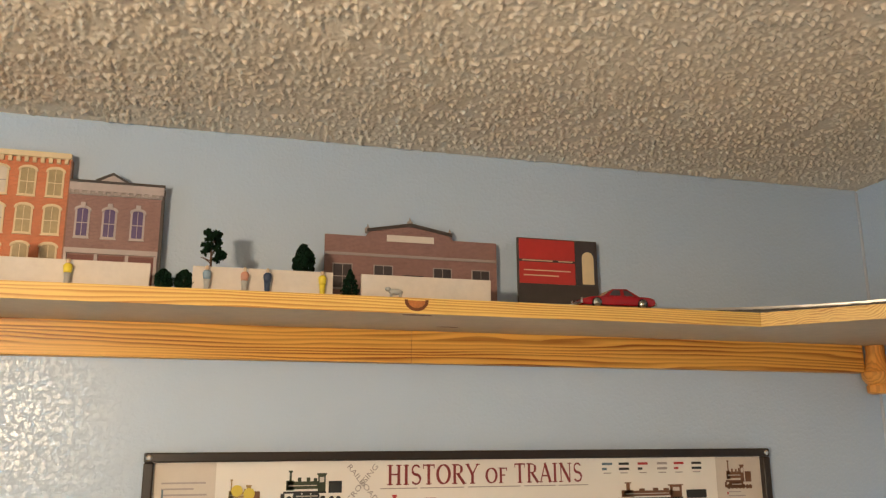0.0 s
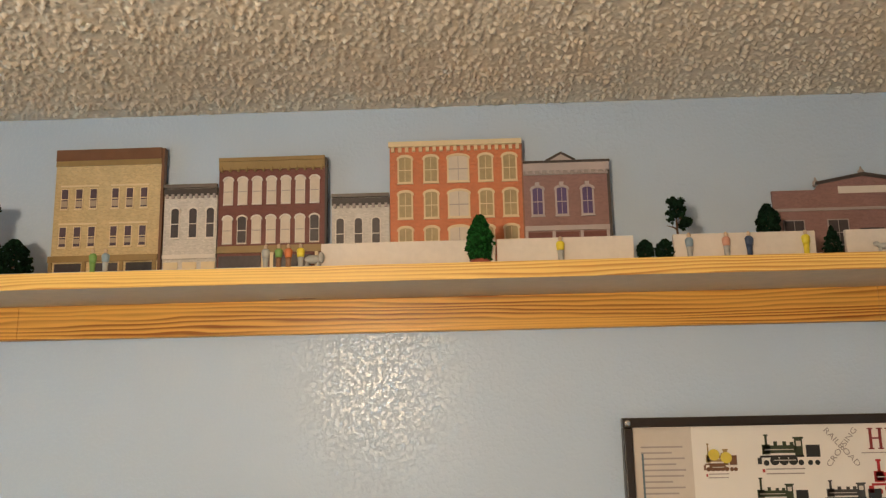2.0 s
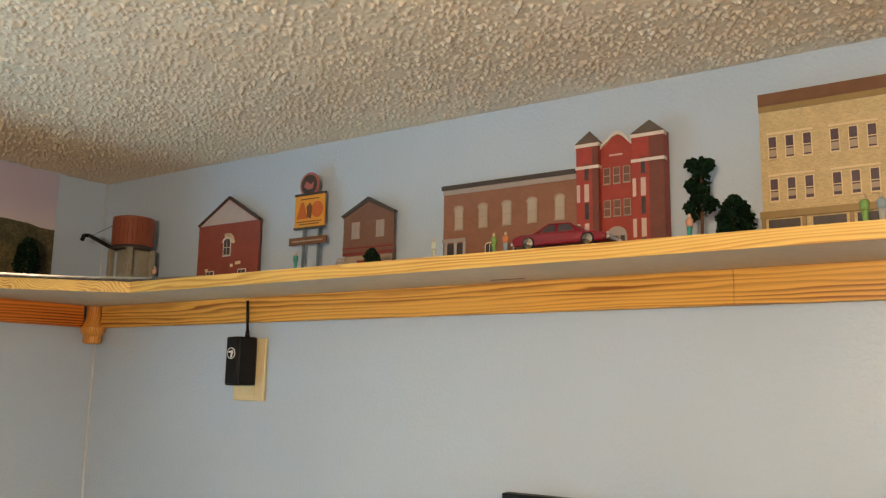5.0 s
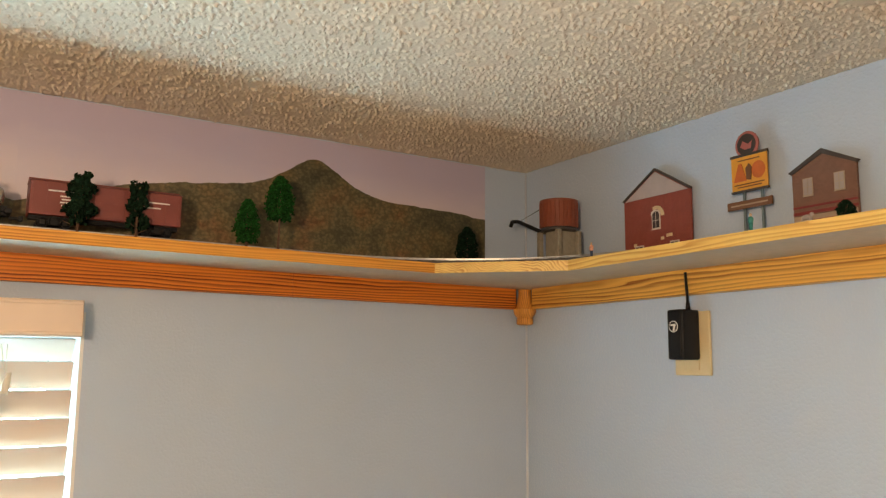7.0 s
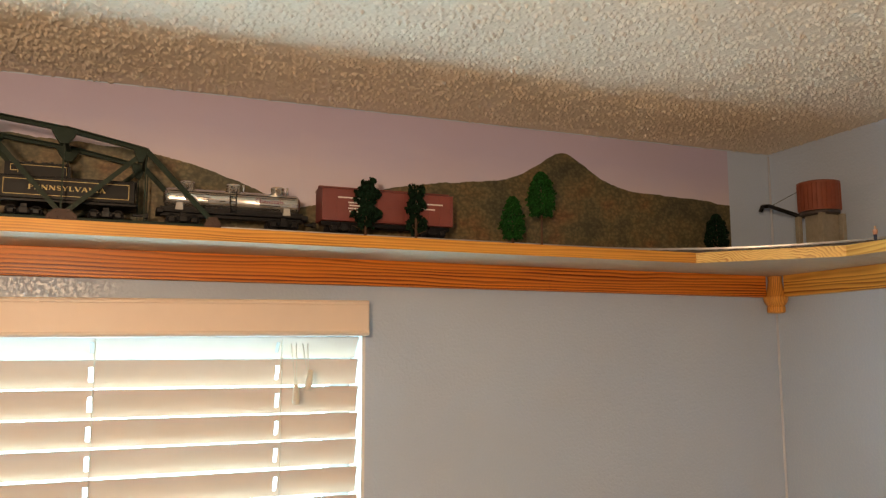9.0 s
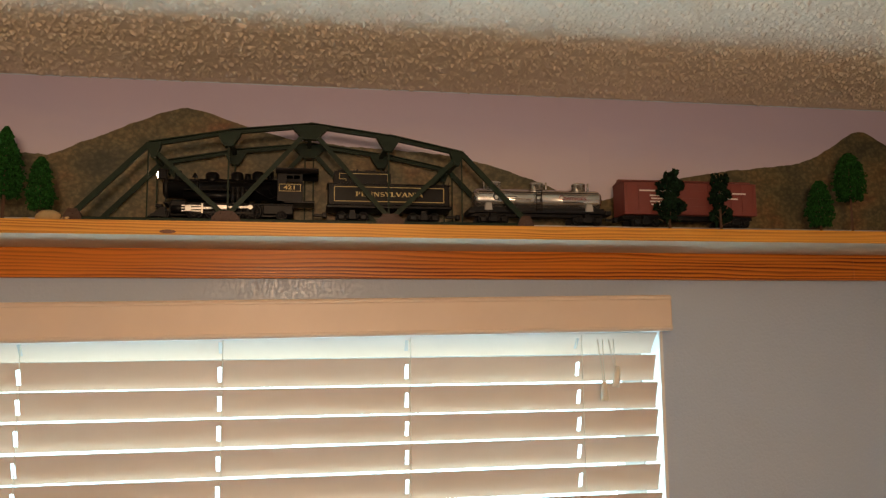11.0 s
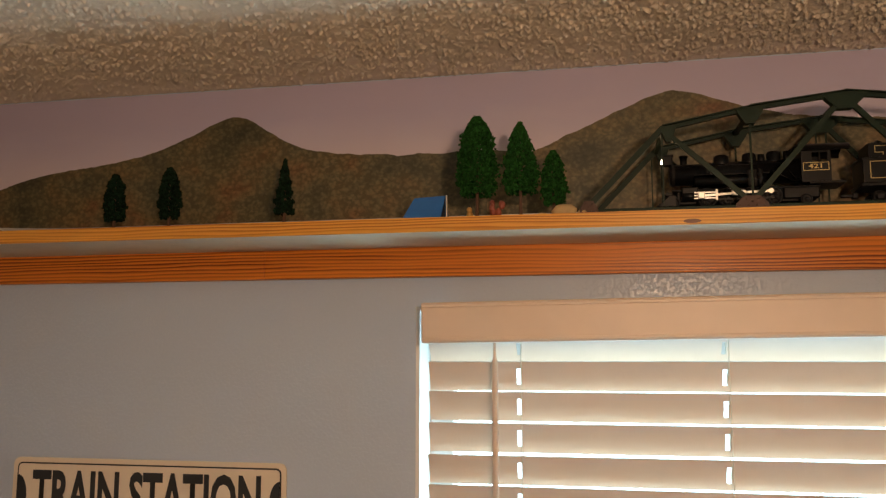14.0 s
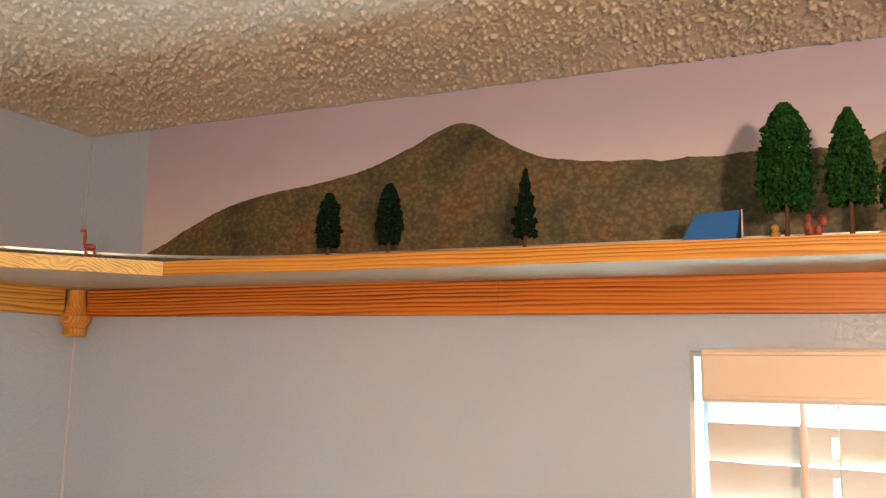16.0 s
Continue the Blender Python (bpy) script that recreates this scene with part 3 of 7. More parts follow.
e = 0.046
batten((e, -0.021, 2.108), (1.40, -0.001, UNDER), M_BATTEN_X)
batten((1.4003, -0.0208, 2.108), (2.592, -0.001, UNDER), M_BATTEN_X)
batten((2.5923, -0.021, 2.108), (RX - e, -0.001, UNDER), M_BATTEN_X)
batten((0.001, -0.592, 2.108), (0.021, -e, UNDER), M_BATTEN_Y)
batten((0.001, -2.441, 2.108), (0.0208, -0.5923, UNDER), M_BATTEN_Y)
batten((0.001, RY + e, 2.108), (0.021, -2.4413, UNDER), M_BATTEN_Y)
batten((e, RY + 0.001, 2.108), (RX - e, RY + 0.021, UNDER), M_BATTEN_X)
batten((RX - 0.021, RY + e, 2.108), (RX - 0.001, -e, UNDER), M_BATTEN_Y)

# painted caulk in the corners
for x, y in ((0.0, 0.0), (0.0, RY), (RX, 0.0), (RX, RY)):
    sx, sy = (1 if x == 0 else -1), (-1 if y == 0 else 1)
    bm = bmesh.new()
    rod(bm, (x + sx * 0.0012, y + sy * 0.0012, 0.0), (x + sx * 0.0012, y + sy * 0.0012, 2.435), 0.0026, 10)
    structure("trim", bm, plain("painted_caulk", (0.62, 0.66, 0.74), 0.28, vary=0.05), "thin painted caulk bead in the wall corner", "trim")

# ---- the mural on the window wall and the next ----


def bump_at(y, c, h, w, p):
    return h * math.exp(-((abs(y - c) / w) ** p))


def ridge(y):
    """Height of the printed skyline over the shelf: three broad hills, each with a peak."""
    a = bump_at(y, -0.47, 0.125, 0.62, 4) + bump_at(y, -0.545, 0.072, 0.085, 1.7)
    b_ = bump_at(y, -1.62, 0.135, 0.52, 4) + bump_at(y, -1.79, 0.060, 0.13, 1.6)
    c = bump_at(y, -2.50, 0.117, 0.60, 4) + bump_at(y, -2.507, 0.074, 0.09, 1.7)
    if y < -2.507:
        c = bump_at(y, -2.50, 0.114, 0.54, 6) + bump_at(y, -2.507, 0.077, 0.13, 1.6)
    d = bump_at(y, -2.15, 0.112, 0.34, 4)
    z = max(a, b_, c, d) + 0.024 + 0.0025 * noise.noise((y * 30, 3.1, 0)) + 0.0012 * noise.noise((y * 120, 7.7, 0)) + 0.0014 * abs(noise.noise((y * 310, 1.7, 0)))
    return z


def mural(label, m, length, shift):
    """A printed paper panel: sky sheet with the hills printed over it."""
    e_ = thing("mural_panel", label, "mural", m, "mural panels")
    h = CEIL - 0.003 - TOP
    part("sky_print", boxm((0.0005, -length, 0.001), (0.0022, 0, h)), M_DUSK, e_, "mauve evening sky print")
    bm = bmesh.new()
    cnt = int(length / 0.0022)
    low, top = [], []
    for i in range(cnt + 1):
        y = -length * i / cnt
        low.append(bm.verts.new((0.0026, y, 0.001)))
        top.append(bm.verts.new((0.0026, y, min(h, ridge(y + shift)))))
    for i in range(cnt):
        bm.faces.new((low[i], top[i], top[i + 1], low[i + 1]))
    bmesh.ops.recalc_face_normals(bm, faces=bm.faces)
    part("hill_print", bm, M_HILL, e_, "brown autumn hills print")
    return e_


mural("printed mural of brown autumn hills under a mauve dusk sky", pose(0, -0.121, TOP), 0.9685, -0.121)
mural("printed mural of a long brown hill under a mauve dusk sky", pose(0, -1.0895, TOP), 0.987, -1.0895)
mural("printed mural of wooded hills with rust patches at dusk", pose(0, -2.0765, TOP), 1.030, -2.0765)
for x0 in (0.225, 1.24, 2.25):
    mural("printed mural of brown hills on the far wall", pose(x0, RY, TOP, 0, 0, 90), 1.0, -2.0)

# ---- track ----
RAIL = TOP + 0.0125
BEND, INSET = 0.457, 0.10


def ring_path(off):
    """Points of the loop round the room, off metres outside its centre line."""
    r, q, pts = BEND + off, INSET + BEND, []
    for cx, cy, a0 in ((q, -q, 90), (q, RY + q, 180), (RX - q, RY + q, 270), (RX - q, -q, 0)):
        pts += [Vector((cx + r * math.cos(radians(a0 + 5 * i)), cy + r * math.sin(radians(a0 + 5 * i)), 0)) for i in range(19)]
    return pts


def sweep(off, section, material, parent, name, label=""):
    """A closed strip along the loop with the given cross section of (side, height)."""
    pts = ring_path(off)
    bm = bmesh.new()
    rings = []
    for i, p in enumerate(pts):
        d = (pts[(i + 1) % len(pts)] - pts[i - 1]).normalized()
        side = Vector((d.y, -d.x, 0))
        rings.append([bm.verts.new(p + side * a + Vector((0, 0, z))) for a, z in section])
    for i, a in enumerate(rings):
        c = rings[(i + 1) % len(rings)]
        for k in range(len(section) - 1):
            bm.faces.new((a[k], a[k + 1], c[k + 1], c[k]))
    bmesh.ops.recalc_face_normals(bm, faces=bm.faces)
    return part(name, bm, material, parent, label)


track = thing("train_track", "three-rail toy train track on grey roadbed along the shelf", "track", pose(0, 0, 0))
M_BED = plain("grey_ballast_plastic", (0.13, 0.12, 0.11), 0.6, vary=0.3, scale=350, bump=0.6, bscale=500)
sweep(0.0, [(-0.041, TOP + 0.0003), (-0.033, TOP + 0.0058), (0.033, TOP + 0.0058), (0.041, TOP + 0.0003)], M_BED, track, "roadbed", "grey moulded roadbed")
for off in (-0.016, 0.0, 0.016):
    sweep(off, [(-0.0030, RAIL - 0.0065), (-0.0017, RAIL - 0.003), (-0.0017, RAIL), (0.0017, RAIL), (0.0017, RAIL - 0.003), (0.0030, RAIL - 0.0065)], M_RAIL, track, "rail")
tie = part("tie", boxm((-0.005, -0.028, TOP + 0.0055), (0.005, 0.028, TOP + 0.0070)), M_TIE, track)
spots = [pose(0.58 + 0.0265 * k, -INSET, 0) for k in range(86)] + [pose(INSET, -0.58 - 0.0265 * k, 0, 0, 0, 90) for k in range(79)]
for cx, cy, a0 in ((INSET + BEND, -INSET - BEND, 90), (INSET + BEND, RY + INSET + BEND, 180), (RX - INSET - BEND, -INSET - BEND, 0)):
    for k in range(26):
        a = a0 + 2 + k * 3.4
        spots.append(pose(cx + BEND * math.cos(radians(a)), cy + BEND * math.sin(radians(a)), 0, 0, 0, a + 90))
for k, m in enumerate(spots):
    ob = tie if k == 0 else new("tie", tie.data)
    ob.parent = track
    ob.matrix_basis = m

# ---- the train ----


def on_rail(dist):
    """Pose of a car whose front is at y = dist on the window wall, its length running to +y."""
    return pose(0.100, dist, RAIL, 0, 0, 90) 


def wheel(parent, x, r, y, material=None):
    bm = bmesh.new()
    s = 1 if y > 0 else -1
    turned(bm, [(r * 1.08, 0), (r * 1.08, 0.0015), (r, 0.002), (r, 0.006), (r * 0.82, 0.0062), (r * 0.78, 0.0048), (r * 0.3, 0.0048), (r * 0.26, 0.0068), (0.0006, 0.007)], pose(x, y, r, -90 * s, 0, 0), 22)
    w = part("wheel", bm, material or M_BLACK, parent)
    if r > 0.01:
        bm = bmesh.new()
        for k in range(10):
            a = k * math.pi / 5
            rod(bm, (x + r * 0.27 * math.cos(a), y + s * 0.0052, r + r * 0.27 * math.sin(a)), (x + r * 0.79 * math.cos(a), y + s * 0.0052, r + r * 0.79 * math.sin(a)), 0.0009, 5)
        part("spoke_ring", bm, M_SMOKE, w)
    return w


def truck(parent, x):
    bm = bmesh.new()
    for s in (-1, 1):
        y = s * 0.0215
        box(bm, (x - 0.024, y - 0.002, 0.009), (x + 0.024, y + 0.002, 0.0125), 0.001)
        box(bm, (x - 0.006, y - 0.0025, 0.004), (x + 0.006, y + 0.0025, 0.014), 0.001)
        for d in (-0.017, 0.017):
            box(bm, (x + d - 0.0045, y - 0.003, 0.004), (x + d + 0.0045, y + 0.003, 0.0115), 0.001)
            rod(bm, (x + d * 0.45, y, 0.004), (x + d * 0.45, y, 0.0125), 0.0026, 8)
    box(bm, (x - 0.004, -0.02, 0.011), (x + 0.004, 0.02, 0.019))
    t = part("truck", bm, M_BLACK, parent)
    for d in (-0.017, 0.017):
        for y in (-0.0150, 0.0150):
            wheel(t, x + d, 0.0082, y, M_BLACK)


def coupler(parent, x0, x1):
    bm = boxm((x0, -0.003, 0.011), (x1, 0.003, 0.015), 0.001)
    box(bm, (x1 - 0.004, -0.0055, 0.009), (x1 + 0.003, 0.0055, 0.017), 0.0012)
    part("coupler", bm, M_BLACK, parent)


def outline(parent, pts, y, w, material, name="gold_line"):
    bm = bmesh.new()
    for (xa, za), (xb, zb) in zip(pts, pts[1:]):
        lo = (min(xa, xb) - w / 2, y - 0.0003, min(za, zb) - w / 2)
        hi = (max(xa, xb) + w / 2, y, max(za, zb) + w / 2)
        box(bm, lo, hi)
    return part(name, bm, material, parent)


loco = thing("steam_locomotive", "black toy steam locomotive with nickel rods and lit headlamp", "locomotive", on_rail(-1.824))
bm = bmesh.new()
turned(bm, [(0.0125, 0.020), (0.0150, 0.022), (0.0150, 0.072), (0.0162, 0.0725), (0.0162, 0.075), (0.0158, 0.0755), (0.0172, 0.192)], pose(0, 0, 0.0505, 0, 90, 0), 28)
part("boiler", bm, M_LOCO, loco)
bm = bmesh.new()
turned(bm, [(0.0158, 0.0), (0.0158, 0.004), (0.0148, 0.0045), (0.0148, 0.046), (0.0155, 0.0465), (0.0155, 0.049)], pose(0.0225, 0, 0.0505, 0, 90, 0), 28)
turned(bm, [(0.009, -0.002), (0.011, 0.0), (0.0125, 0.001)], pose(0.0215, 0, 0.0505, 0, 90, 0), 20)
part("smokebox", bm, M_SMOKE, loco, "dull graphite smokebox")
part("smokestack", turned(bmesh.new(), [(0.0062, 0.063), (0.0048, 0.066), (0.0050, 0.075), (0.0060, 0.0755), (0.0060, 0.078), (0.0040, 0.078)], pose(0.040, 0, 0), 16), M_LOCO, loco)
for x, r, z in ((0.091, 0.0105, 0.0775), (0.128, 0.0095, 0.0785), (0.160, 0.0095, 0.080)):
    part("dome", turned(bmesh.new(), [(r * 1.12, 0.060), (r, 0.066), (r, z - 0.004), (r * 0.8, z - 0.0012), (r * 0.3, z)], pose(x, 0, 0), 18), M_LOCO, loco)
bm = bmesh.new()
rod(bm, (0.065, 0, 0.064), (0.065, 0, 0.0745), 0.0012)
turned(bm, [(0.0042, 0.069), (0.0030, 0.072), (0.0012, 0.0755)], pose(0.065, 0, 0), 12)
part("bell", bm, M_LOCO, loco)
bm = bmesh.new()
for x, h, r in ((0.144, 0.0755, 0.005), (0.177, 0.079, 0.004), (0.182, 0.0805, 0.0015)):
    rod(bm, (x, 0, 0.062), (x, 0, h), r, 10)
part("turret", bm, M_LOCO, loco)
bm = boxm((0.012, -0.006, 0.0645), (0.0245, 0.006, 0.0785), 0.0015)
box(bm, (0.011, -0.0066, 0.077), (0.026, 0.0066, 0.080), 0.001)
lamp = part("headlamp", bm, M_LOCO, loco)
m, n, l, b = nodes("lit_lamp_lens")
b.inputs["Base Color"].default_value, b.inputs["Emission Color"].default_value, b.inputs["Emission Strength"].default_value = (1, 0.9, 0.7, 1), (1.0, 0.78, 0.42, 1), 55
part("lens", turned(bmesh.new(), [(0.0048, 0.0), (0.0040, 0.0018), (0.0016, 0.0026)], pose(0.012, 0, 0.0712, 0, -90, 0), 14), m, lamp, "glowing headlamp lens")
bm = bmesh.new()
prism(bm, [(0.004, 0.004), (0.026, 0.004), (0.026, 0.018), (0.018, 0.018)], -0.022, 0.022)
for k in range(9):
    bar(bm, (0.020, -0.016 + 0.004 * k, 0.017), (0.0, (-0.016 + 0.004 * k) * 1.2, 0.003), 0.0014, 0.002)
box(bm, (0.012, -0.024, 0.0175), (0.022, 0.024, 0.0225), 0.001)
part("pilot", bm, M_LOCO, loco)
bm = boxm((0.022, -0.019, 0.024), (0.215, 0.019, 0.0268), 0.001)
box(bm, (0.03, -0.009, 0.008), (0.205, 0.009, 0.026))
part("frame", bm, M_LOCO, loco)
bm = bmesh.new()
for s in (-1, 1):
    box(bm, (0.052, s * 0.0165, 0.0445), (0.150, s * 0.0245, 0.0462), 0.0005)
part("running_board", bm, M_LOCO, loco)
for s in (-1, 1):
    bm = bmesh.new()
    rod(bm, (0.052, s * 0.0185, 0.0375), (0.146, s * 0.0185, 0.0375), 0.0062, 14)
    part("air_tank", bm, M_LOCO, loco)
    bm = bmesh.new()
    for dx in (0.0, 0.007, 0.014):
        rod(bm, (0.124 + dx, s * 0.0235, 0.027), (0.124 + dx, s * 0.0235, 0.050), 0.0028, 10)
        rod(bm, (0.124 + dx, s * 0.0235, 0.037), (0.124 + dx, s * 0.0235, 0.040), 0.0036, 10)
    part("air_pump", bm, M_SMOKE, loco)
    bm = bmesh.new()
    rod(bm, (0.034, s * 0.0195, 0.0165), (0.056, s * 0.0195, 0.0165), 0.0072, 16)
    box(bm, (0.034, s * 0.0135, 0.0165), (0.056, s * 0.0255, 0.029), 0.002)
    part("cylinder", bm, M_LOCO, loco)
    bm = bmesh.new()
    y = s * 0.0262
    for z in (0.0115, 0.0155, 0.0195):
        box(bm, (0.050, y - 0.0009, z), (0.079, y + 0.0009, z + 0.0016))
    box(bm, (0.0785, y - 0.0012, 0.009), (0.081, y + 0.0012, 0.024))
    box(bm, (0.055, y - 0.002, 0.0115), (0.064, y + 0.002, 0.0205), 0.001)
    part("crosshead", bm, M_RODS, loco, "bright nickel crosshead guide")
    bm = bmesh.new()
    bar(bm, (0.064, y, 0.0160), (0.118, y, 0.0185), 0.0014, 0.0030)
    box(bm, (0.099, y - 0.0016, 0.0148), (0.118, y + 0.0016, 0.0222), 0.001)
    bar(bm, (0.112, y + s * 0.0005, 0.0185), (0.152, y + s * 0.0005, 0.0195), 0.0014, 0.0032)
    rod(bm, (0.150, y - 0.001, 0.0193), (0.150, y + s * 0.002, 0.0193), 0.0036, 12)
    part("main_rod", bm, M_RODS, loco, "bright nickel main rod")
    bm = bmesh.new()
    bar(bm, (0.068, y - s * 0.0016, 0.0105), (0.154, y - s * 0.0016, 0.0105), 0.0012, 0.0026)
    part("side_rod", bm, M_SMOKE, loco)
    bm = bmesh.new()
    rod(bm, (0.152, s * 0.0185, 0.049), (0.180, s * 0.0195, 0.034), 0.0009, 6)
    rod(bm, (0.180, s * 0.0195, 0.034), (0.213, s * 0.0195, 0.034), 0.0009, 6)
    rod(bm, (0.176, s * 0.0185, 0.049), (0.183, s * 0.0195, 0.037), 0.0009, 6)
    rod(bm, (0.183, s * 0.0195, 0.037), (0.213, s * 0.0195, 0.037), 0.0009, 6)
    rod(bm, (0.026, s * 0.0165, 0.0585), (0.185, s * 0.0178, 0.0600), 0.0007, 6)
    part("piping", bm, M_LOCO, loco)
    for x in (0.068, 0.096, 0.124, 0.153):
        wheel(loco, x, 0.0136, s * 0.0150, M_BLACK)
    for x in (0.024, 0.196):
        wheel(loco, x, 0.0078, s * 0.0150)
bm = boxm((0.168, -0.0175, 0.010), (0.214, 0.0175, 0.027), 0.002)
part("ash_pan", bm, M_LOCO, loco)
bm = bmesh.new()
for s in (-1, 1):
    y0, y1 = s * 0.0245, s * 0.0262
    for lo, hi in (((0.190, 0.030), (0.2275, 0.0575)), ((0.190, 0.0575), (0.2035, 0.075)), ((0.2235, 0.0575), (0.2275, 0.075)), ((0.2035, 0.070), (0.2235, 0.075)), ((0.2128, 0.0575), (0.2142, 0.070))):
        box(bm, (lo[0], min(y0, y1), lo[1]), (hi[0], max(y0, y1), hi[1]))
box(bm, (0.190, -0.0245, 0.030), (0.1925, 0.0245, 0.075))
box(bm, (0.2, -0.0245, 0.028), (0.246, 0.0245, 0.031))
part("cab", bm, M_LOCO, loco)
bm = bmesh.new()
arc = [(0.0285 * math.cos(radians(a)), 0.0735 + 0.0125 * math.sin(radians(a))) for a in range(0, 181, 15)]
ra = [[bm.verts.new((x, y, z)) for y, z in arc] for x in (0.187, 0.252)]
rb = [[bm.verts.new((x, y * 0.95, z - 0.0014)) for y, z in arc] for x in (0.187, 0.252)]
for g in (ra, rb):
    for i in range(len(arc) - 1):
        bm.faces.new((g[0][i], g[0][i + 1], g[1][i + 1], g[1][i])).smooth = True
for e_ in (0, 1):
    for i in range(len(arc) - 1):
        bm.faces.new((ra[e_][i], ra[e_][i + 1], rb[e_][i + 1], rb[e_][i]))
bmesh.ops.recalc_face_normals(bm, faces=bm.faces)
part("cab_roof", bm, M_LOCO, loco)
outline(loco, [(0.1925, 0.0455), (0.2245, 0.0455), (0.2245, 0.0560), (0.1925, 0.0560), (0.1925, 0.0455)], -0.0262, 0.0008, M_GOLD)
words("421", 0.0085, 0.017, pose(0.2085, -0.0267, 0.0507) @ UPRIGHT, M_GOLD, loco, bold=0.00015, label="gold cab numerals")
coupler(loco, 0.244, 0.262)

tender = thing("coal_tender", "black toy coal tender lettered in gold, coupled behind the locomotive", "tender", on_rail(-1.560))
bm = boxm((0.0, -0.026, 0.021), (0.196, 0.026, 0.0265), 0.0015)
part("underframe", bm, M_LOCO, tender)
bm = boxm((0.003, -0.0245, 0.0265), (0.192, 0.0245, 0.0600), 0.0012)
box(bm, (0.001, -0.0255, 0.0585), (0.194, 0.0255, 0.0605), 0.0006)
part("tank", bm, M_LOCO, tender)
bm = bmesh.new()
prism(bm, [(0.012, 0.0605), (0.100, 0.0605), (0.100, 0.0775), (0.090, 0.0800), (0.012, 0.0800)], -0.0215, 0.0215)
part("bunker", bm, M_LOCO, tender)
bm = bmesh.new()
rr = random.Random(3)
for k in range(150):
    s = rr.uniform(0.0016, 0.0034)
    bmesh.ops.create_icosphere(bm, subdivisions=1, radius=s, matrix=pose(rr.uniform(0.016, 0.096), rr.uniform(-0.018, 0.018), 0.0805 + rr.uniform(-0.001, 0.0015), rr.uniform(0, 90), rr.uniform(0, 90), 0))
tagged(part("coal", bm, M_INK, tender, "black coal load"), kind="stuff")
bm = bmesh.new()
turned(bm, [(0.008, 0.060), (0.008, 0.0635), (0.006, 0.0645)], pose(0.165, 0, 0), 16)
box(bm, (0.183, -0.010, 0.060), (0.190, 0.010, 0.065), 0.001)
part("hatch", bm, M_LOCO, tender)
bm = bmesh.new()
for k in range(7):
    rod(bm, (0.1945, -0.009, 0.028 + 0.006 * k), (0.1945, 0.009, 0.028 + 0.006 * k), 0.0007, 5)
for s in (-1, 1):
    rod(bm, (0.1945, s * 0.009, 0.026), (0.1945, s * 0.009, 0.067), 0.0008, 5)
part("ladder", bm, M_LOCO, tender)
YS = -0.0246
outline(tender, [(0.012, 0.0320), (0.183, 0.0320), (0.183, 0.0545), (0.012, 0.0545), (0.012, 0.0320)], YS - 0.001, 0.0009, M_GOLD)
outline(tender, [(0.030, 0.0645), (0.030, 0.0675), (0.020, 0.0675), (0.020, 0.0762), (0.095, 0.0762), (0.095, 0.0640)], -0.0216, 0.0008, M_GOLD)
part("lettering", roman("PENNSYLVANIA", 0.0445, 0.1505, 0.0400, 0.0068, YS - 0.0013, 1.2), M_GOLD, tender, "gold roman lettering")
truck(tender, 0.040)
truck(tender, 0.152)
coupler(tender, 0.190, 0.210)

tank = thing("tank_car", "silver three-dome toy tank car on a black frame, behind the tender", "tank car", on_rail(-1.330))
bm = bmesh.new()
turned(bm, [(0.006, 0.004), (0.0125, 0.006), (0.0158, 0.010), (0.0165, 0.014), (0.0165, 0.070), (0.0167, 0.0704), (0.0167, 0.0716), (0.0165, 0.072), (0.0165, 0.151), (0.0167, 0.1514), (0.0167, 0.1526), (0.0165, 0.153), (0.0165, 0.211), (0.0158, 0.215), (0.0125, 0.219), (0.006, 0.221)], pose(0, 0, 0.0445, 0, 90, 0), 32)
part("barrel", bm, M_SILVER, tank)
for x in (0.040, 0.112, 0.184):
    d = part("dome", turned(bmesh.new(), [(0.0112, 0.054), (0.0112, 0.0690), (0.0118, 0.0695), (0.0118, 0.0712), (0.0098, 0.0725), (0.0030, 0.0732)], pose(x, 0, 0), 22), M_SILVER, tank)
    bm = bmesh.new()
    rod(bm, (x - 0.016 if x < 0.05 else x + 0.016, 0, 0.058), (x - 0.016 if x < 0.05 else x + 0.016, 0, 0.0735), 0.0017, 10)
    part("valve", bm, M_CHROME, d)
bm = boxm((-0.004, -0.020, 0.0195), (0.229, 0.020, 0.0235), 0.001)
box(bm, (0.0, -0.008, 0.015), (0.225, 0.008, 0.030))
box(bm, (-0.006, -0.023, 0.017), (0.004, 0.023, 0.0245), 0.001)
box(bm, (0.221, -0.023, 0.017), (0.231, 0.023, 0.0245), 0.001)
part("underframe", bm, M_BLACK, tank)
for x in (0.028, 0.197):
    for s in (-1, 1):
        bm = bmesh.new()
        prism(bm, [(x - 0.006, 0.024), (x + 0.006, 0.024), (x + 0.0045, 0.036), (x - 0.0045, 0.036)], s * 0.009, s * 0.0162)
        part("saddle", bm, M_CASTSILVER, tank)
bm = bmesh.new()
for s in (-1, 1):
    for x in (0.106, 0.115):
        rod(bm, (x, s * 0.0205, 0.022), (x, s * 0.0185, 0.058), 0.0008, 6)
    for k in range(5):
        rod(bm, (0.106, s * (0.0205 - 0.0004 * k), 0.026 + 0.0075 * k), (0.115, s * (0.0205 - 0.0004 * k), 0.026 + 0.0075 * k), 0.0008, 6)
    rod(bm, (0.012, s * 0.0172, 0.0535), (0.212, s * 0.0172, 0.0535), 0.0007, 6)
part("ladder", bm, M_BLACK, tank)
words("Chemicals", 0.0105, 0.046, pose(0.168, -0.01685, 0.0455) @ UPRIGHT @ Matrix.Shear("XZ", 4, (0, 0)), M_MAROONINK, tank, label="dark red lettering")
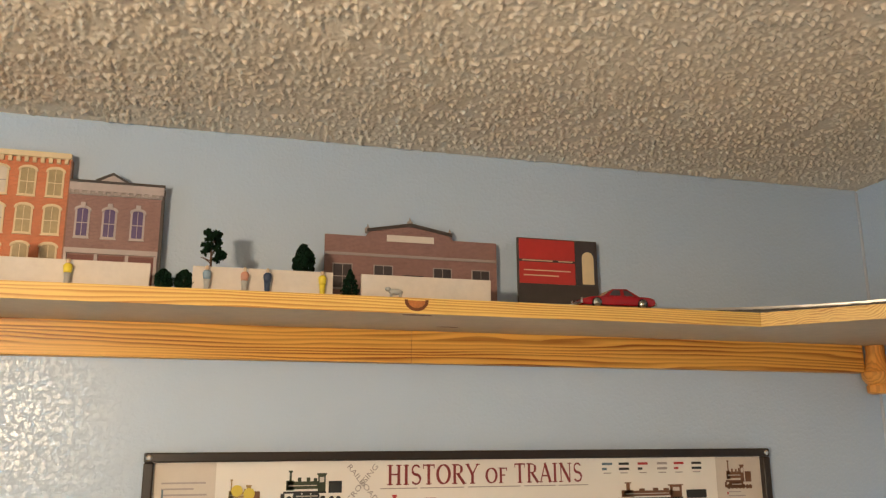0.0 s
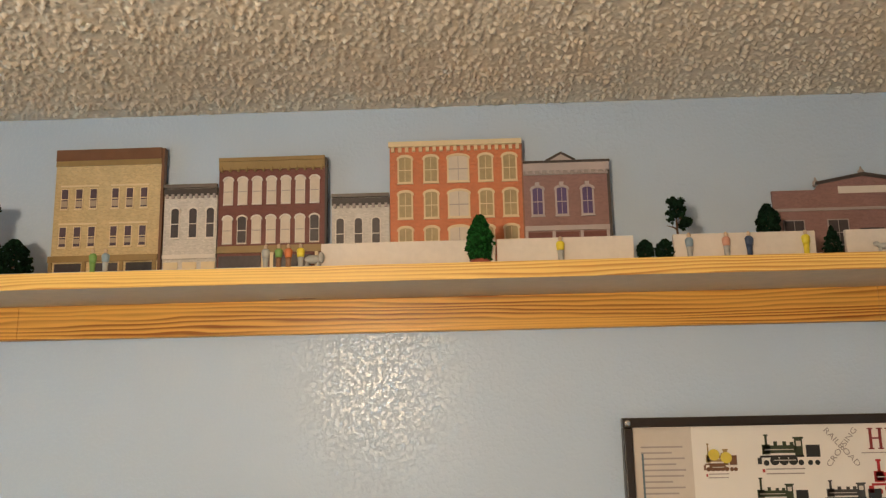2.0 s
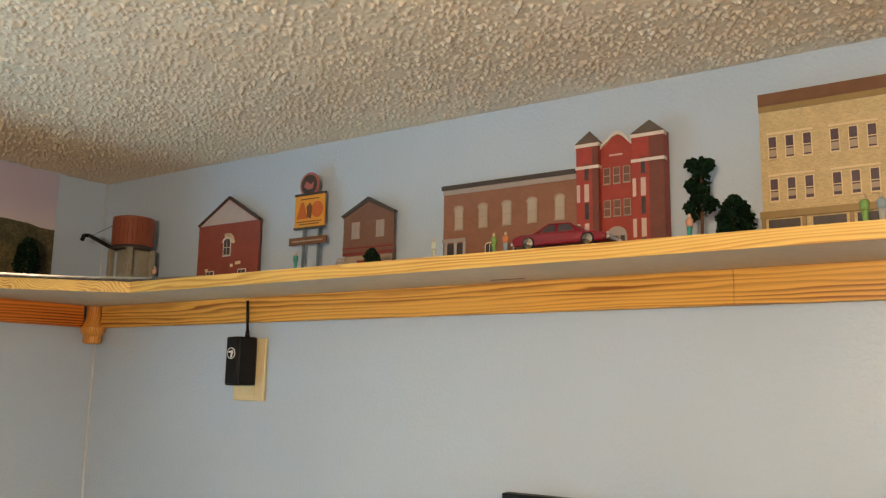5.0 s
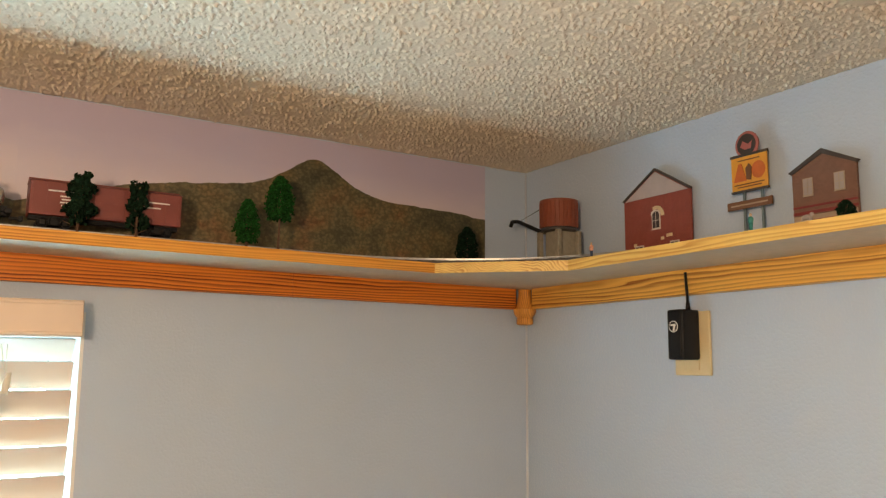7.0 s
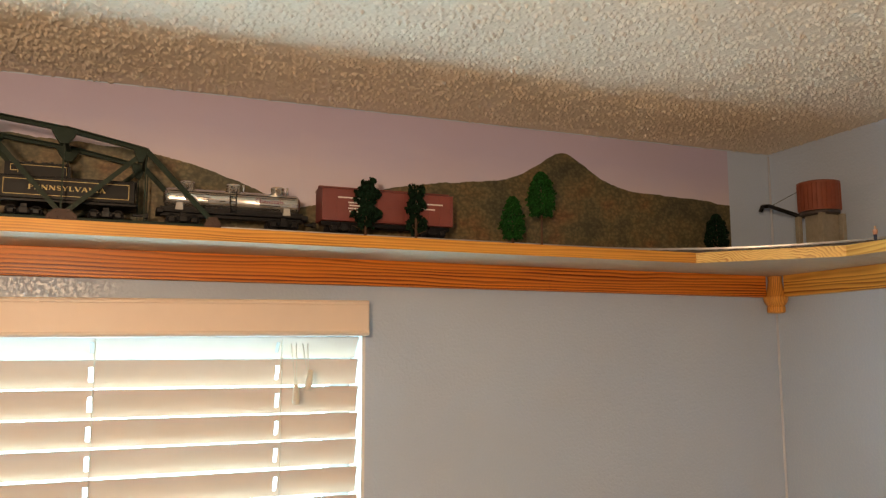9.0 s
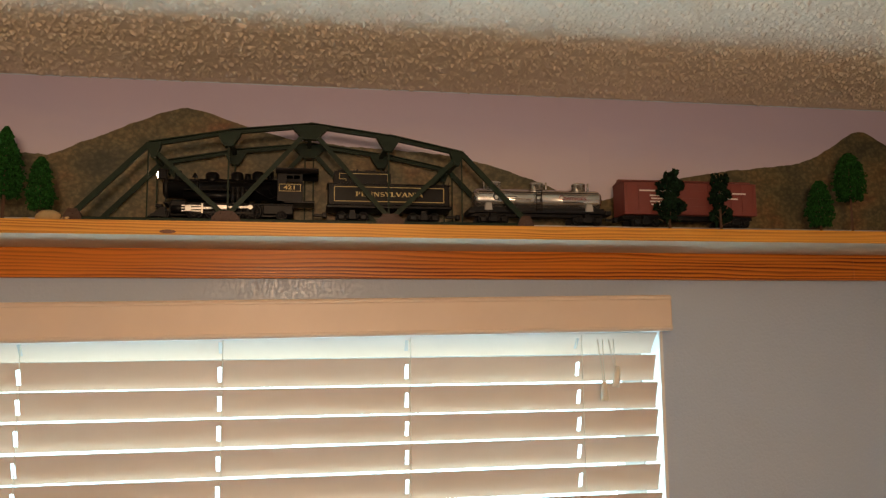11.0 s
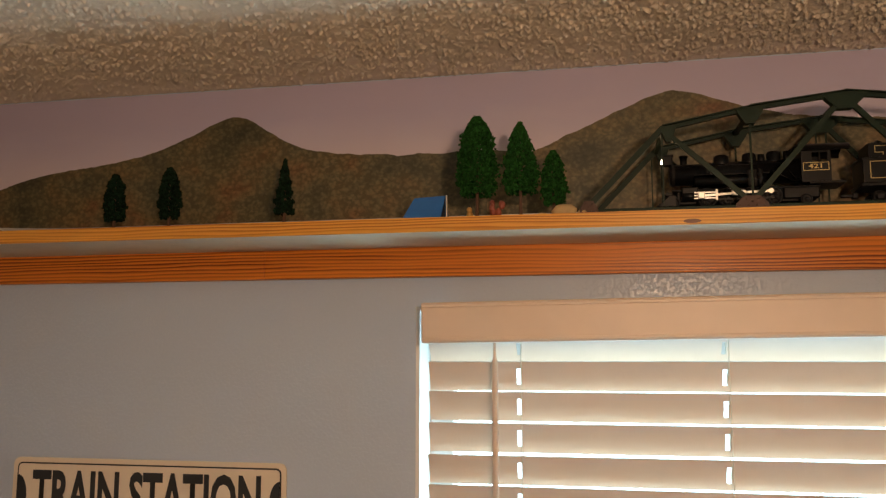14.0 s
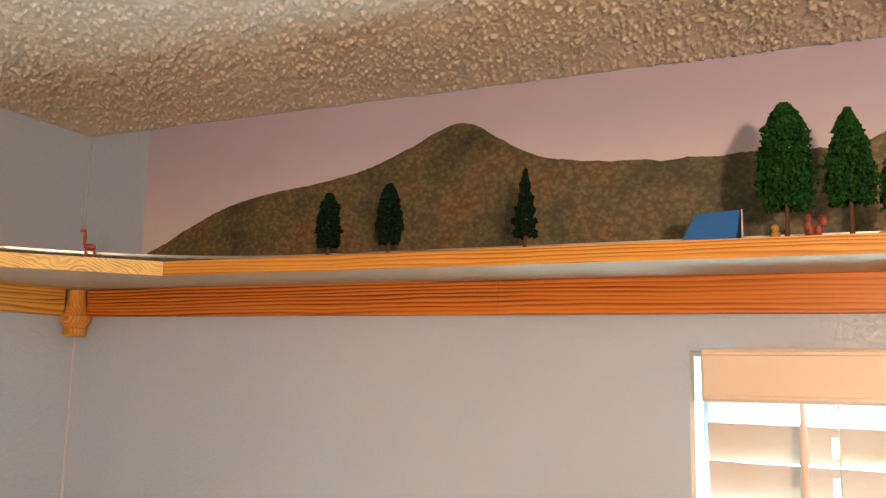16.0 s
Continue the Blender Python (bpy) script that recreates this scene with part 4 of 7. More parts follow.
for x0, x1, z in ((0.054, 0.074, 0.0455), (0.056, 0.072, 0.0420), (0.090, 0.098, 0.0405), (0.152, 0.186, 0.0378)):
    part("stencil_line", boxm((x0, -0.0170, z), (x1, -0.0160, z + 0.0013)), M_INK, tank)
bm = bmesh.new()
prism(bm, [(0.036, 0.0490), (0.045, 0.0490), (0.0465, 0.0455), (0.0435, 0.0400), (0.0375, 0.0400), (0.0345, 0.0455)], -0.0171, -0.0160)
part("badge_border", bm, M_INK, tank)
part("stencil_badge", prism(bmesh.new(), [(0.038, 0.0477), (0.043, 0.0477), (0.0443, 0.0455), (0.0425, 0.0415), (0.0385, 0.0415), (0.0367, 0.0455)], -0.0174, -0.0168), M_SILVER, tank)
truck(tank, 0.034)
truck(tank, 0.191)
coupler(tank, 0.229, 0.246)

boxcar = thing("boxcar", "oxide-red toy boxcar with white stencilled lines, behind the tank car", "boxcar", on_rail(-1.076))
body = part("body", boxm((0, -0.0245, 0.020), (0.235, 0.0245, 0.0745), 0.0008), M_OXIDE, boxcar)
for s in (-1, 1):
    for k in range(12):
        x = 0.004 + k * 0.0205
        part("rib", boxm((x, min(s * 0.0240, s * 0.0254), 0.022), (x + 0.0022, max(s * 0.0240, s * 0.0254), 0.073)), M_OXIDE, body)
bm = bmesh.new()
prism(bm, [(-0.0265, 0.0740), (0.0265, 0.0740), (0.0, 0.0800)], -0.001, 0.236, m=pose(0, 0, 0, 0, 0, -90) @ Matrix.Diagonal((1, 1, 1, 1)))
bmesh.ops.transform(bm, matrix=Matrix.Identity(4), verts=bm.verts)
bmesh.ops.rotate(bm, cent=(0, 0, 0), matrix=Matrix.Rotation(math.pi, 3, "Z") if min(v.co.x for v in bm.verts) < -0.1 else Matrix.Identity(3), verts=bm.verts)
box(bm, (-0.001, -0.005, 0.0795), (0.236, 0.005, 0.0815))
part("roof", bm, M_OXIDE, boxcar)
for s in (-1, 1):
    bm = boxm((0.095, min(s * 0.0250, s * 0.0268), 0.0215), (0.142, max(s * 0.0250, s * 0.0268), 0.0725), 0.0006)
    for z in (0.034, 0.047, 0.060):
        box(bm, (0.096, min(s * 0.0262, s * 0.0274), z), (0.141, max(s * 0.0262, s * 0.0274), z + 0.0015))
    part("sliding_door", bm, M_OXIDE, boxcar)
for x0, x1, z in ((0.026, 0.088, 0.0585), (0.044, 0.072, 0.0505), (0.046, 0.070, 0.0455), (0.044, 0.072, 0.0405), (0.046, 0.068, 0.0355), (0.160, 0.215, 0.0560), (0.165, 0.200, 0.0470)):
    part("stencil_line", boxm((x0, -0.0259, z), (x1, -0.0250, z + 0.0022)), M_PAPER, boxcar)
part("underframe", boxm((0.002, -0.010, 0.014), (0.233, 0.010, 0.021)), M_BLACK, boxcar)
truck(boxcar, 0.038)
truck(boxcar, 0.197)

# ---- the bridge ----
bridge = thing("truss_bridge", "dark green toy truss bridge with brown gusset plates, over the track", "bridge", pose(0, -1.586, TOP))
NODES = ((0.0, 0.150), (0.118, 0.136), (0.231, 0.114))
for x in (0.163, 0.042):
    for a, c in (((-0.231, 0.114), (-0.118, 0.136)), ((-0.118, 0.136), (0, 0.150)), ((0, 0.150), (0.118, 0.136)), ((0.118, 0.136), (0.231, 0.114))):
        bm = bmesh.new()
        bar(bm, (x, a[0], a[1]), (x, c[0], c[1]), 0.007, 0.0050)
        bar(bm, (x + 0.0025, a[0], a[1] + 0.004), (x + 0.0025, c[0], c[1] + 0.003), 0.011, 0.0014)
        part("top_chord", bm, M_BRIDGE, bridge)
    for s in (-1, 1):
        bm = bmesh.new()
        bar(bm, (x, s * 0.337, 0.004), (x, s * 0.231, 0.114), 0.007, 0.0058)
        bar(bm, (x + 0.0045, s * 0.337, 0.004), (x + 0.0045, s * 0.231, 0.114), 0.0012, 0.0080)
        part("end_post", bm, M_BRIDGE, bridge)
        for p, q in (((0.231, 0.114), (0.120, 0.010)), ((0.120, 0.010), (0.0, 0.146))):
            bm = bmesh.new()
            bar(bm, (x, s * p[0], p[1]), (x, s * q[0], q[1]), 0.0058, 0.0052)
            bar(bm, (x + 0.0036, s * p[0], p[1]), (x + 0.0036, s * q[0], q[1]), 0.001, 0.0070)
            part("diagonal", bm, M_BRIDGE, bridge)
        part("hanger", bar(bmesh.new(), (x, s * 0.118, 0.006), (x, s * 0.118, 0.132), 0.0022, 0.0026), M_BRIDGE, bridge)
        for d in (-0.007, 0.007) if x < 0.1 else (0.0,):
            part("hanger", bar(bmesh.new(), (x, s * 0.231 + d, 0.006), (x, s * 0.231 + d, 0.112), 0.0020, 0.0020), M_BRIDGE, bridge)
    for d in (-0.0068, 0.0068) if x < 0.1 else ():
        part("hanger", bar(bmesh.new(), (x, d, 0.006), (x, d, 0.144), 0.0022, 0.0022), M_BRIDGE, bridge)
    part("bottom_chord", boxm((x - 0.005, -0.342, 0.0005), (x + 0.005, 0.342, 0.0075), 0.001), M_BRIDGE, bridge)
    turn = pose(0, 0, 0, 0, 0, 90)
    for y, z, w in ((0.0, 0.148, 0.030), (0.118, 0.134, 0.019), (-0.118, 0.134, 0.019), (0.223, 0.1145, 0.011), (-0.223, 0.1145, 0.011)):
        bm = bmesh.new()
        prism(bm, [(y - w, z + 0.003), (y + w, z + 0.003), (y + w * 0.75, z - 0.006), (y + w * 0.3, z - 0.019), (y - w * 0.3, z - 0.019), (y - w * 0.75, z - 0.006)], -x - 0.0058, -x + 0.0058, m=turn)
        part("gusset", bm, M_BRIDGE, bridge)
    for y in (-0.120, 0.120, -0.330, 0.330):
        bm = bmesh.new()
        w = 0.022 if abs(y) < 0.2 else 0.013
        prism(bm, [(y - w, 0.001), (y + w, 0.001), (y + w * 0.9, 0.009), (y + w * 0.45, 0.0185), (y - w * 0.45, 0.0185), (y - w * 0.9, 0.009)], -x - 0.0065, -x + 0.0065, m=turn)
        g = part("bottom_gusset", bm, M_GUSSET, bridge, "brown riveted gusset plate")
        bm = bmesh.new()
        for dy, dz in ((-0.7, 0.006), (-0.25, 0.006), (0.25, 0.006), (0.7, 0.006), (-0.35, 0.0145), (0.35, 0.0145), (0, 0.011)):
            turned(bm, [(0.0013, 0), (0.0011, 0.0006), (0.0004, 0.0010)], pose(x + 0.0063, y + dy * w, dz, 0, 90, 0), 6)
        part("rivet_row", bm, M_GUSSET, g)
for y, z in ((0.0, 0.147), (0.118, 0.133), (-0.118, 0.133), (0.231, 0.111), (-0.231, 0.111)):
    bm = bmesh.new()
    box(bm, (0.046, y - 0.003, z - 0.003), (0.159, y + 0.003, z + 0.002))
    part("cross_strut", bm, M_BRIDGE, bridge)

# ---- trees and bushes ----
FIRS = {"fir": (0.15, 1.5, 0.75), "blunt_fir": (0.28, 2.0, 0.60)}


def tree(label, x, y, height, width, shape, material, trunk=0.2, seed=1, leaves=900, category="tree", name="model_tree", size=0.0040, gap=0.0, base=None):
    """A model tree: tapered trunk with limbs, and a crown of many small clumps of flock."""
    r = random.Random(seed)
    e_ = thing(name, label, category, pose(x, y, TOP))
    bm = bmesh.new()
    t0 = height * trunk
    rod(bm, (0, 0, 0), (r.uniform(-0.002, 0.002), r.uniform(-0.002, 0.002), height * 0.9), 0.0026 if trunk else 0.0015, 8, 0, 0.0006)
    for k in range(9):
        z = t0 + (height * 0.85 - t0) * k / 9
        a = r.uniform(0, 6.3)
        reach = width * 0.40 * (1 - k / 10)
        rod(bm, (0, 0, z), (reach * math.cos(a), reach * math.sin(a), z + reach * 0.35), 0.0009, 5, 0, 0.0004)
    part("trunk", bm, M_BARK, e_)
    bm = bmesh.new()
    lobes = [(r.uniform(0.15, 0.95), r.uniform(0, 6.3), r.uniform(0.55, 1.0)) for _ in range(14)]
    made = 0
    leaves = int(leaves * (1.9 if shape != "ragged" else 1.3))
    while made < leaves:
        u, a = r.random() * (0.95 if shape == "ragged" else 1.0), r.uniform(0, 6.3)
        if shape == "cone":
            rad = width * 0.56 * (1 - u) ** 0.72 * (0.86 + 0.14 * math.sin(u * 34))
        elif shape in FIRS:
            tier = (u * 8 + 0.06 * math.sin(a * 3 + seed)) % 1
            low, lean, bulge = FIRS[shape]
            rad = width * 0.56 * (0.84 + 0.16 * u / low if u < low else max(0.02, 1 - ((u - low) / (1.02 - low)) ** lean) ** bulge) * (1 - 0.20 * tier) * (0.90 + 0.10 * math.sin(a * 5 + int(u * 8) * 2.4))
        elif shape == "dome":
            rad = width * 0.56 * max(0.02, 1 - ((u - 0.33) / 0.69) ** 2) ** 0.62 * (0.93 + 0.07 * math.sin(u * 26))
        else:
            rad = width * 0.5 * (0.35 + 0.65 * abs(math.sin(u * 9.5 + seed)) * (1 - 0.5 * u))
        k = max((math.exp(-((u - lu) / 0.1) ** 2 - (math.sin((a - la) / 2) / 0.35) ** 2) * s for lu, la, s in lobes))
        if gap and k < gap * r.random():
            continue
        rad *= (0.86 + 0.24 * k) * math.sqrt(r.uniform(0.22, 1.0))
        p = Vector((rad * math.cos(a), rad * math.sin(a), t0 + (height - t0) * u - (0.12 * rad if shape in FIRS else 0)))
        q = Euler((r.uniform(0, 6.3), r.uniform(0, 6.3), r.uniform(0, 6.3))).to_matrix()
        s = size * r.uniform(0.6, 1.25)
        vs = [bm.verts.new(p + q @ Vector(v) * s) for v in ((-0.7, 0, 0.1), (0, -0.5, -0.2), (0.7, 0, 0.1), (0, 0.6, -0.1), (0, 0, 0.55))]
        for tri in ((0, 1, 4), (1, 2, 4), (2, 3, 4), (3, 0, 4), (0, 3, 2, 1)):
            bm.faces.new([vs[i] for i in tri])
        made += 1
    part("crown", bm, material, e_)
    if base:
        part("base", turned(bmesh.new(), [(0.012, 0.0), (0.013, 0.001), (0.012, 0.0055), (0.006, 0.006)], Matrix(), 14), base, e_, "dull red base")
    return e_


M_REDBASE = plain("dull_red_plastic", (0.30, 0.07, 0.04), 0.5)
tree("rounded green flock model tree at the shelf edge by the bridge", 0.170, -2.068, 0.143, 0.068, "blunt_fir", M_GREEN, 0.24, 2, 2900, size=0.0034)
tree("pointed green flock model tree at the shelf edge", 0.166, -2.008, 0.133, 0.060, "fir", M_GREEN, 0.27, 3, 2300, size=0.0034)
tree("short pointed green flock model tree beside the rocks", 0.156, -1.963, 0.093, 0.042, "blunt_fir", M_GREEN, 0.2, 4, 1400, size=0.0032)
tree("ragged dark model pine in front of the mural", 0.140, -1.006, 0.111, 0.062, "ragged", M_DARKGREEN, 0.12, 5, 620, gap=0.55, size=0.0062)
tree("slim dark model pine in front of the mural", 0.140, -0.916, 0.102, 0.045, "ragged", M_DARKGREEN, 0.12, 9, 560, gap=0.45, size=0.0058)
tree("small green model tree in front of the mural", 0.125, -0.724, 0.095, 0.050, "blunt_fir", M_GREEN, 0.2, 7, 1400, size=0.0034)
tree("tall rounded green model tree in front of the mural", 0.125, -0.665, 0.145, 0.060, "blunt_fir", M_GREEN, 0.45, 8, 1900, size=0.0034)
tree("small dark green model tree near the corner of the shelf", 0.055, -0.205, 0.105, 0.052, "dome", M_DARKGREEN, 0.15, 10, 900)
for y, h, s in ((-2.632, 0.087, 11), (-2.541, 0.094, 12), (-2.357, 0.099, 13)):
    tree("narrow dark green model cypress at the shelf edge", 0.152, y, h, 0.034, "dome" if s < 13 else "cone", M_DARKGREEN, 0.18, s, 850)
tree("big green model tree on the far shelf", 0.412, RY + 0.08, 0.178, 0.095, "dome", M_GREEN, 0.4, 14, 1800)
tree("dark leafy model tree beside the red building", 1.380, -0.085, 0.118, 0.050, "ragged", M_DARKGREEN, 0.30, 15, 800, gap=0.3, size=0.0056)
tree("low dark model bush beside the red building", 1.418, -0.075, 0.066, 0.046, "dome", M_DARKGREEN, 0.1, 16, 900)
tree("bushy green model fir on a red base by the card wall", 2.052, -0.170, 0.060, 0.036, "blunt_fir", M_GREEN, 0.1, 17, 1500, base=M_REDBASE)
tree("small round green model bush between card walls", 2.253, -0.160, 0.026, 0.022, "dome", M_DARKGREEN, 0.05, 18, 420, "bush", "model_bush", 0.0026)
tree("small round green model bush between card walls", 2.277, -0.160, 0.026, 0.024, "dome", M_DARKGREEN, 0.05, 19, 420, "bush", "model_bush", 0.0026)
tree("cone-shaped dark green model bush by the card wall", 2.478, -0.160, 0.037, 0.030, "cone", M_DARKGREEN, 0.05, 20, 520, "bush", "model_bush", 0.0026)
tree("straggly dark model tree behind the card wall", 2.307, -0.110, 0.092, 0.038, "ragged", M_DARKGREEN, 0.5, 21, 480, gap=1.2)
tree("dark rounded model tree behind the card wall", 2.425, -0.100, 0.080, 0.030, "dome", M_DARKGREEN, 0.4, 22, 520)
tree("tiny green model shrub beside the small shop", 0.905, -0.155, 0.026, 0.026, "dome", M_DARKGREEN, 0.05, 23, 350, "bush", "model_bush", 0.0026)

# ---- card houses on the long wall ----
M_PANE = plain("printed_dark_pane", (0.055, 0.045, 0.05), 0.3, vary=0.3, scale=200, bump=0)
M_PANE_TAN = plain("printed_tan_pane", (0.38, 0.29, 0.15), 0.3, vary=0.25, scale=200, bump=0)
M_PANE_RUST = plain("printed_rust_pane", (0.17, 0.085, 0.065), 0.35, vary=0.3, scale=200, bump=0)
M_PANE_GREY = plain("printed_grey_blind", (0.44, 0.365, 0.30), 0.4, vary=0.12, scale=200, bump=0)
M_QUOIN = plain("printed_pink_quoin", (0.60, 0.46, 0.40), 0.5, vary=0.15, scale=150, bump=0)
M_PANE_PLUM = plain("printed_plum_pane", (0.085, 0.055, 0.075), 0.3, vary=0.3, scale=200, bump=0)
M_PANE_VIOLET = plain("printed_violet_pane", (0.105, 0.070, 0.18), 0.3, vary=0.25, scale=200, bump=0)
M_PANE_PALE = plain("printed_pale_blind", (0.62, 0.54, 0.45), 0.4, vary=0.08, scale=200, bump=0)
M_CREAM = plain("printed_cream_trim", (0.72, 0.58, 0.36), 0.5, vary=0.08, bump=0)
M_WHITETRIM = plain("printed_white_trim", (0.70, 0.64, 0.58), 0.5, vary=0.06, bump=0)
M_LILAC = plain("printed_lilac_trim", (0.46, 0.39, 0.38), 0.5, vary=0.1, bump=0)
M_DULL = plain("printed_dull_beige", (0.40, 0.31, 0.23), 0.5, vary=0.1, bump=0)
M_GREYTRIM = plain("printed_grey_trim", (0.36, 0.31, 0.29), 0.5, vary=0.1, bump=0)
M_BROWN = plain("printed_brown_cornice", (0.17, 0.075, 0.035), 0.5, vary=0.2, bump=0)
M_OLIVE = plain("printed_olive_cornice", (0.30, 0.20, 0.075), 0.5, vary=0.15, bump=0)
M_SLATE = plain("printed_slate_roof", (0.15, 0.125, 0.11), 0.5, vary=0.2, bump=0)
M_DARKROOF = plain("printed_dark_roof", (0.055, 0.045, 0.042), 0.55, vary=0.2, bump=0)
B_ORANGE = bricks("orange_brick_print", (0.56, 0.155, 0.050), (0.60, 0.24, 0.12))
B_MAUVE = bricks("mauve_brick_print", (0.265, 0.140, 0.125), (0.31, 0.19, 0.17))
B_BROWN = bricks("brown_brick_print", (0.26, 0.105, 0.060), (0.32, 0.17, 0.11))
B_UMBER = bricks("umber_brick_print", (0.185, 0.088, 0.058), (0.23, 0.13, 0.09))
B_RED = bricks("red_brick_print", (0.34, 0.032, 0.022), (0.36, 0.08, 0.055))
B_YELLOW = bricks("yellow_wall_print", (0.56, 0.42, 0.215), (0.58, 0.46, 0.27))
B_MAROON = bricks("maroon_brick_print", (0.155, 0.042, 0.030), (0.19, 0.07, 0.055))
B_GREY = bricks("grey_clapboard_print", (0.61, 0.565, 0.525), (0.585, 0.54, 0.495))
B_SHED = bricks("dark_red_brick_print", (0.27, 0.050, 0.036), (0.33, 0.11, 0.08))


def arched(xc, z0, w, h, rise, grow=0.0):
    """Outline of an opening with a curved head."""
    x0, x1, zt = xc - w / 2 - grow, xc + w / 2 + grow, z0 + h - rise
    pts = [(x0, z0 - grow), (x1, z0 - grow), (x1, zt)]
    if rise:
        pts += [(xc + (w / 2 + grow) * math.cos(radians(a)), zt + (rise + grow) * math.sin(radians(a))) for a in range(20, 170, 20)]
    else:
        pts += [(x1, zt + grow), (x0, zt + grow)]
    return pts + ([(x0, zt)] if rise else [])


def window(parent, xc, z0, w, h, rise, frame, pane, grow=0.0022, sash=True, hood=None):
    """A window: raised surround, sunk pane and glazing bars; front of the wall is y = 0."""
    bm = prism(bmesh.new(), arched(xc, z0, w, h, rise, grow), -0.0012, 0.0004)
    f = part("window", bm, frame, parent)
    part("pane", prism(bmesh.new(), arched(xc, z0, w, h, rise), -0.0016, -0.0010), pane, f)
    if sash:
        bm = bmesh.new()
        zm = z0 + (h - rise * 0.4) * 0.48
        box(bm, (xc - w / 2, -0.0021, zm - 0.0006), (xc + w / 2, -0.0014, zm + 0.0006))
        if w > 0.013:
            box(bm, (xc - 0.0004, -0.0021, z0), (xc + 0.0004, -0.0014, z0 + h - rise * 0.3))
        part("sash_bar", bm, M_GREYTRIM if pane is M_PANE_PALE else frame, f)
    if hood:
        zt, ro, ri = z0 + h - rise, w / 2 + grow + 0.0013, w / 2 + grow * 0.3
        so, si = rise + grow + 0.0013, rise + grow * 0.3
        angs = range(-8, 189, 14)
        pts = [(xc + ro * math.cos(radians(a)), zt + so * math.sin(radians(a))) for a in angs]
        pts += [(xc + ri * math.cos(radians(a)), zt + si * math.sin(radians(a))) for a in reversed(angs)]
        part("hood", prism(bmesh.new(), pts, -0.0026, 0.0), hood, f)
    bm = boxm((xc - w / 2 - grow * 1.3, -0.0026, z0 - grow - 0.0012), (xc + w / 2 + grow * 1.3, 0.0, z0 - grow))
    part("sill", bm, frame, f)
    return f


def card_house(name, label, x0, x1, outline_pts, wall, category="model building"):
    """A printed card front, stood upright a finger's width off the wall. Local x runs from its middle, z from the shelf, front at y = 0."""
    e_ = thing(name, label, category, pose((x0 + x1) / 2, -0.021, TOP), "printed card buildings")
    part("front", prism(bmesh.new(), outline_pts, 0.0, 0.005), wall, e_)
    return e_


def strip(parent, name, x0, x1, z0, z1, out, material, label=""):
    return part(name, boxm((x0, -out, z0), (x1, 0.0005, z1), 0.0003), material, parent, label)


def rect(w, h):
    return [(-w / 2, 0), (w / 2, 0), (w / 2, h), (-w / 2, h)]


# red shed with a pale gable
w = 0.170
h1 = card_house("red_brick_barn", "red brick card barn with a pale gable, stood against the wall", 0.351, 0.521, [(-w / 2, 0), (w / 2, 0), (w / 2, 0.130), (0, 0.182), (-w / 2, 0.130)], B_SHED)
part("gable", prism(bmesh.new(), [(-w / 2 + 0.004, 0.1305), (w / 2 - 0.004, 0.1305), (0, 0.178)], -0.0012, 0.0005), M_LILAC, h1, "pale grey gable")
bm = bmesh.new()
for s in (-1, 1):
    prism(bm, [(s * w / 2, 0.130), (s * (w / 2 + 0.002), 0.1335), (0, 0.1855), (0, 0.181)], -0.003, 0.005)
part("roof_edge", bm, M_DARKROOF, h1)
window(h1, 0.0, 0.068, 0.017, 0.032, 0.006, M_WHITETRIM, M_PANE, hood=M_WHITETRIM)
window(h1, -0.045, 0.006, 0.018, 0.030, 0.0, M_WHITETRIM, M_PANE)
window(h1, 0.045, 0.006, 0.018, 0.030, 0.0, M_WHITETRIM, M_PANE)
rr = random.Random(5)
for k in range(11):
    a = radians(15 + 150 * k / 10) if k < 7 else 0
    xq, zq = (0.017 * math.cos(a), 0.088 + 0.020 * math.sin(a)) if k < 7 else (rr.uniform(-0.06, 0.06), rr.uniform(0.030, 0.052))
    part("quoin", boxm((xq - 0.004, -0.0009, zq - 0.003), (xq + 0.004, 0.0004, zq + 0.003), 0.0004), M_CREAM, h1, "weathered pale stone")

# small gabled brick house
w = 0.110
h2 = card_house("brick_shop", "small gabled brick card shop with a striped cream base", 0.733, 0.843, [(-w / 2, 0), (w / 2, 0), (w / 2, 0.115), (0, 0.141), (-w / 2, 0.115)], B_UMBER)
bm = bmesh.new()
for s in (-1, 1):
    prism(bm, [(s * w / 2, 0.112), (s * (w / 2 + 0.005), 0.1155), (0, 0.1455), (0, 0.137)], -0.003, 0.005)
part("roof_edge", bm, M_DARKROOF, h2, "dark overhanging roof edge")
for x in (-0.027, 0.027):
    window(h2, x, 0.075, 0.015, 0.026, 0.0, M_DULL, M_GREYTRIM, 0.0013)
strip(h2, "band", -w / 2, w / 2, 0.0545, 0.058, 0.0015, M_MAROONINK)
strip(h2, "band", -w / 2, w / 2, 0.044, 0.049, 0.0012, M_MAROONINK)
strip(h2, "shopfront", -w / 2 + 0.001, w / 2 - 0.001, 0.001, 0.042, 0.0012, M_DULL, "dull cream shopfront")
strip(h2, "awning", -0.020, 0.022, 0.026, 0.034, 0.004, M_MAROONINK, "dark red awning")
for x in (-0.034, 0.0, 0.035):
    strip(h2, "shop_window", x - 0.012, x + 0.012, 0.004, 0.022, 0.0018, M_PANE)

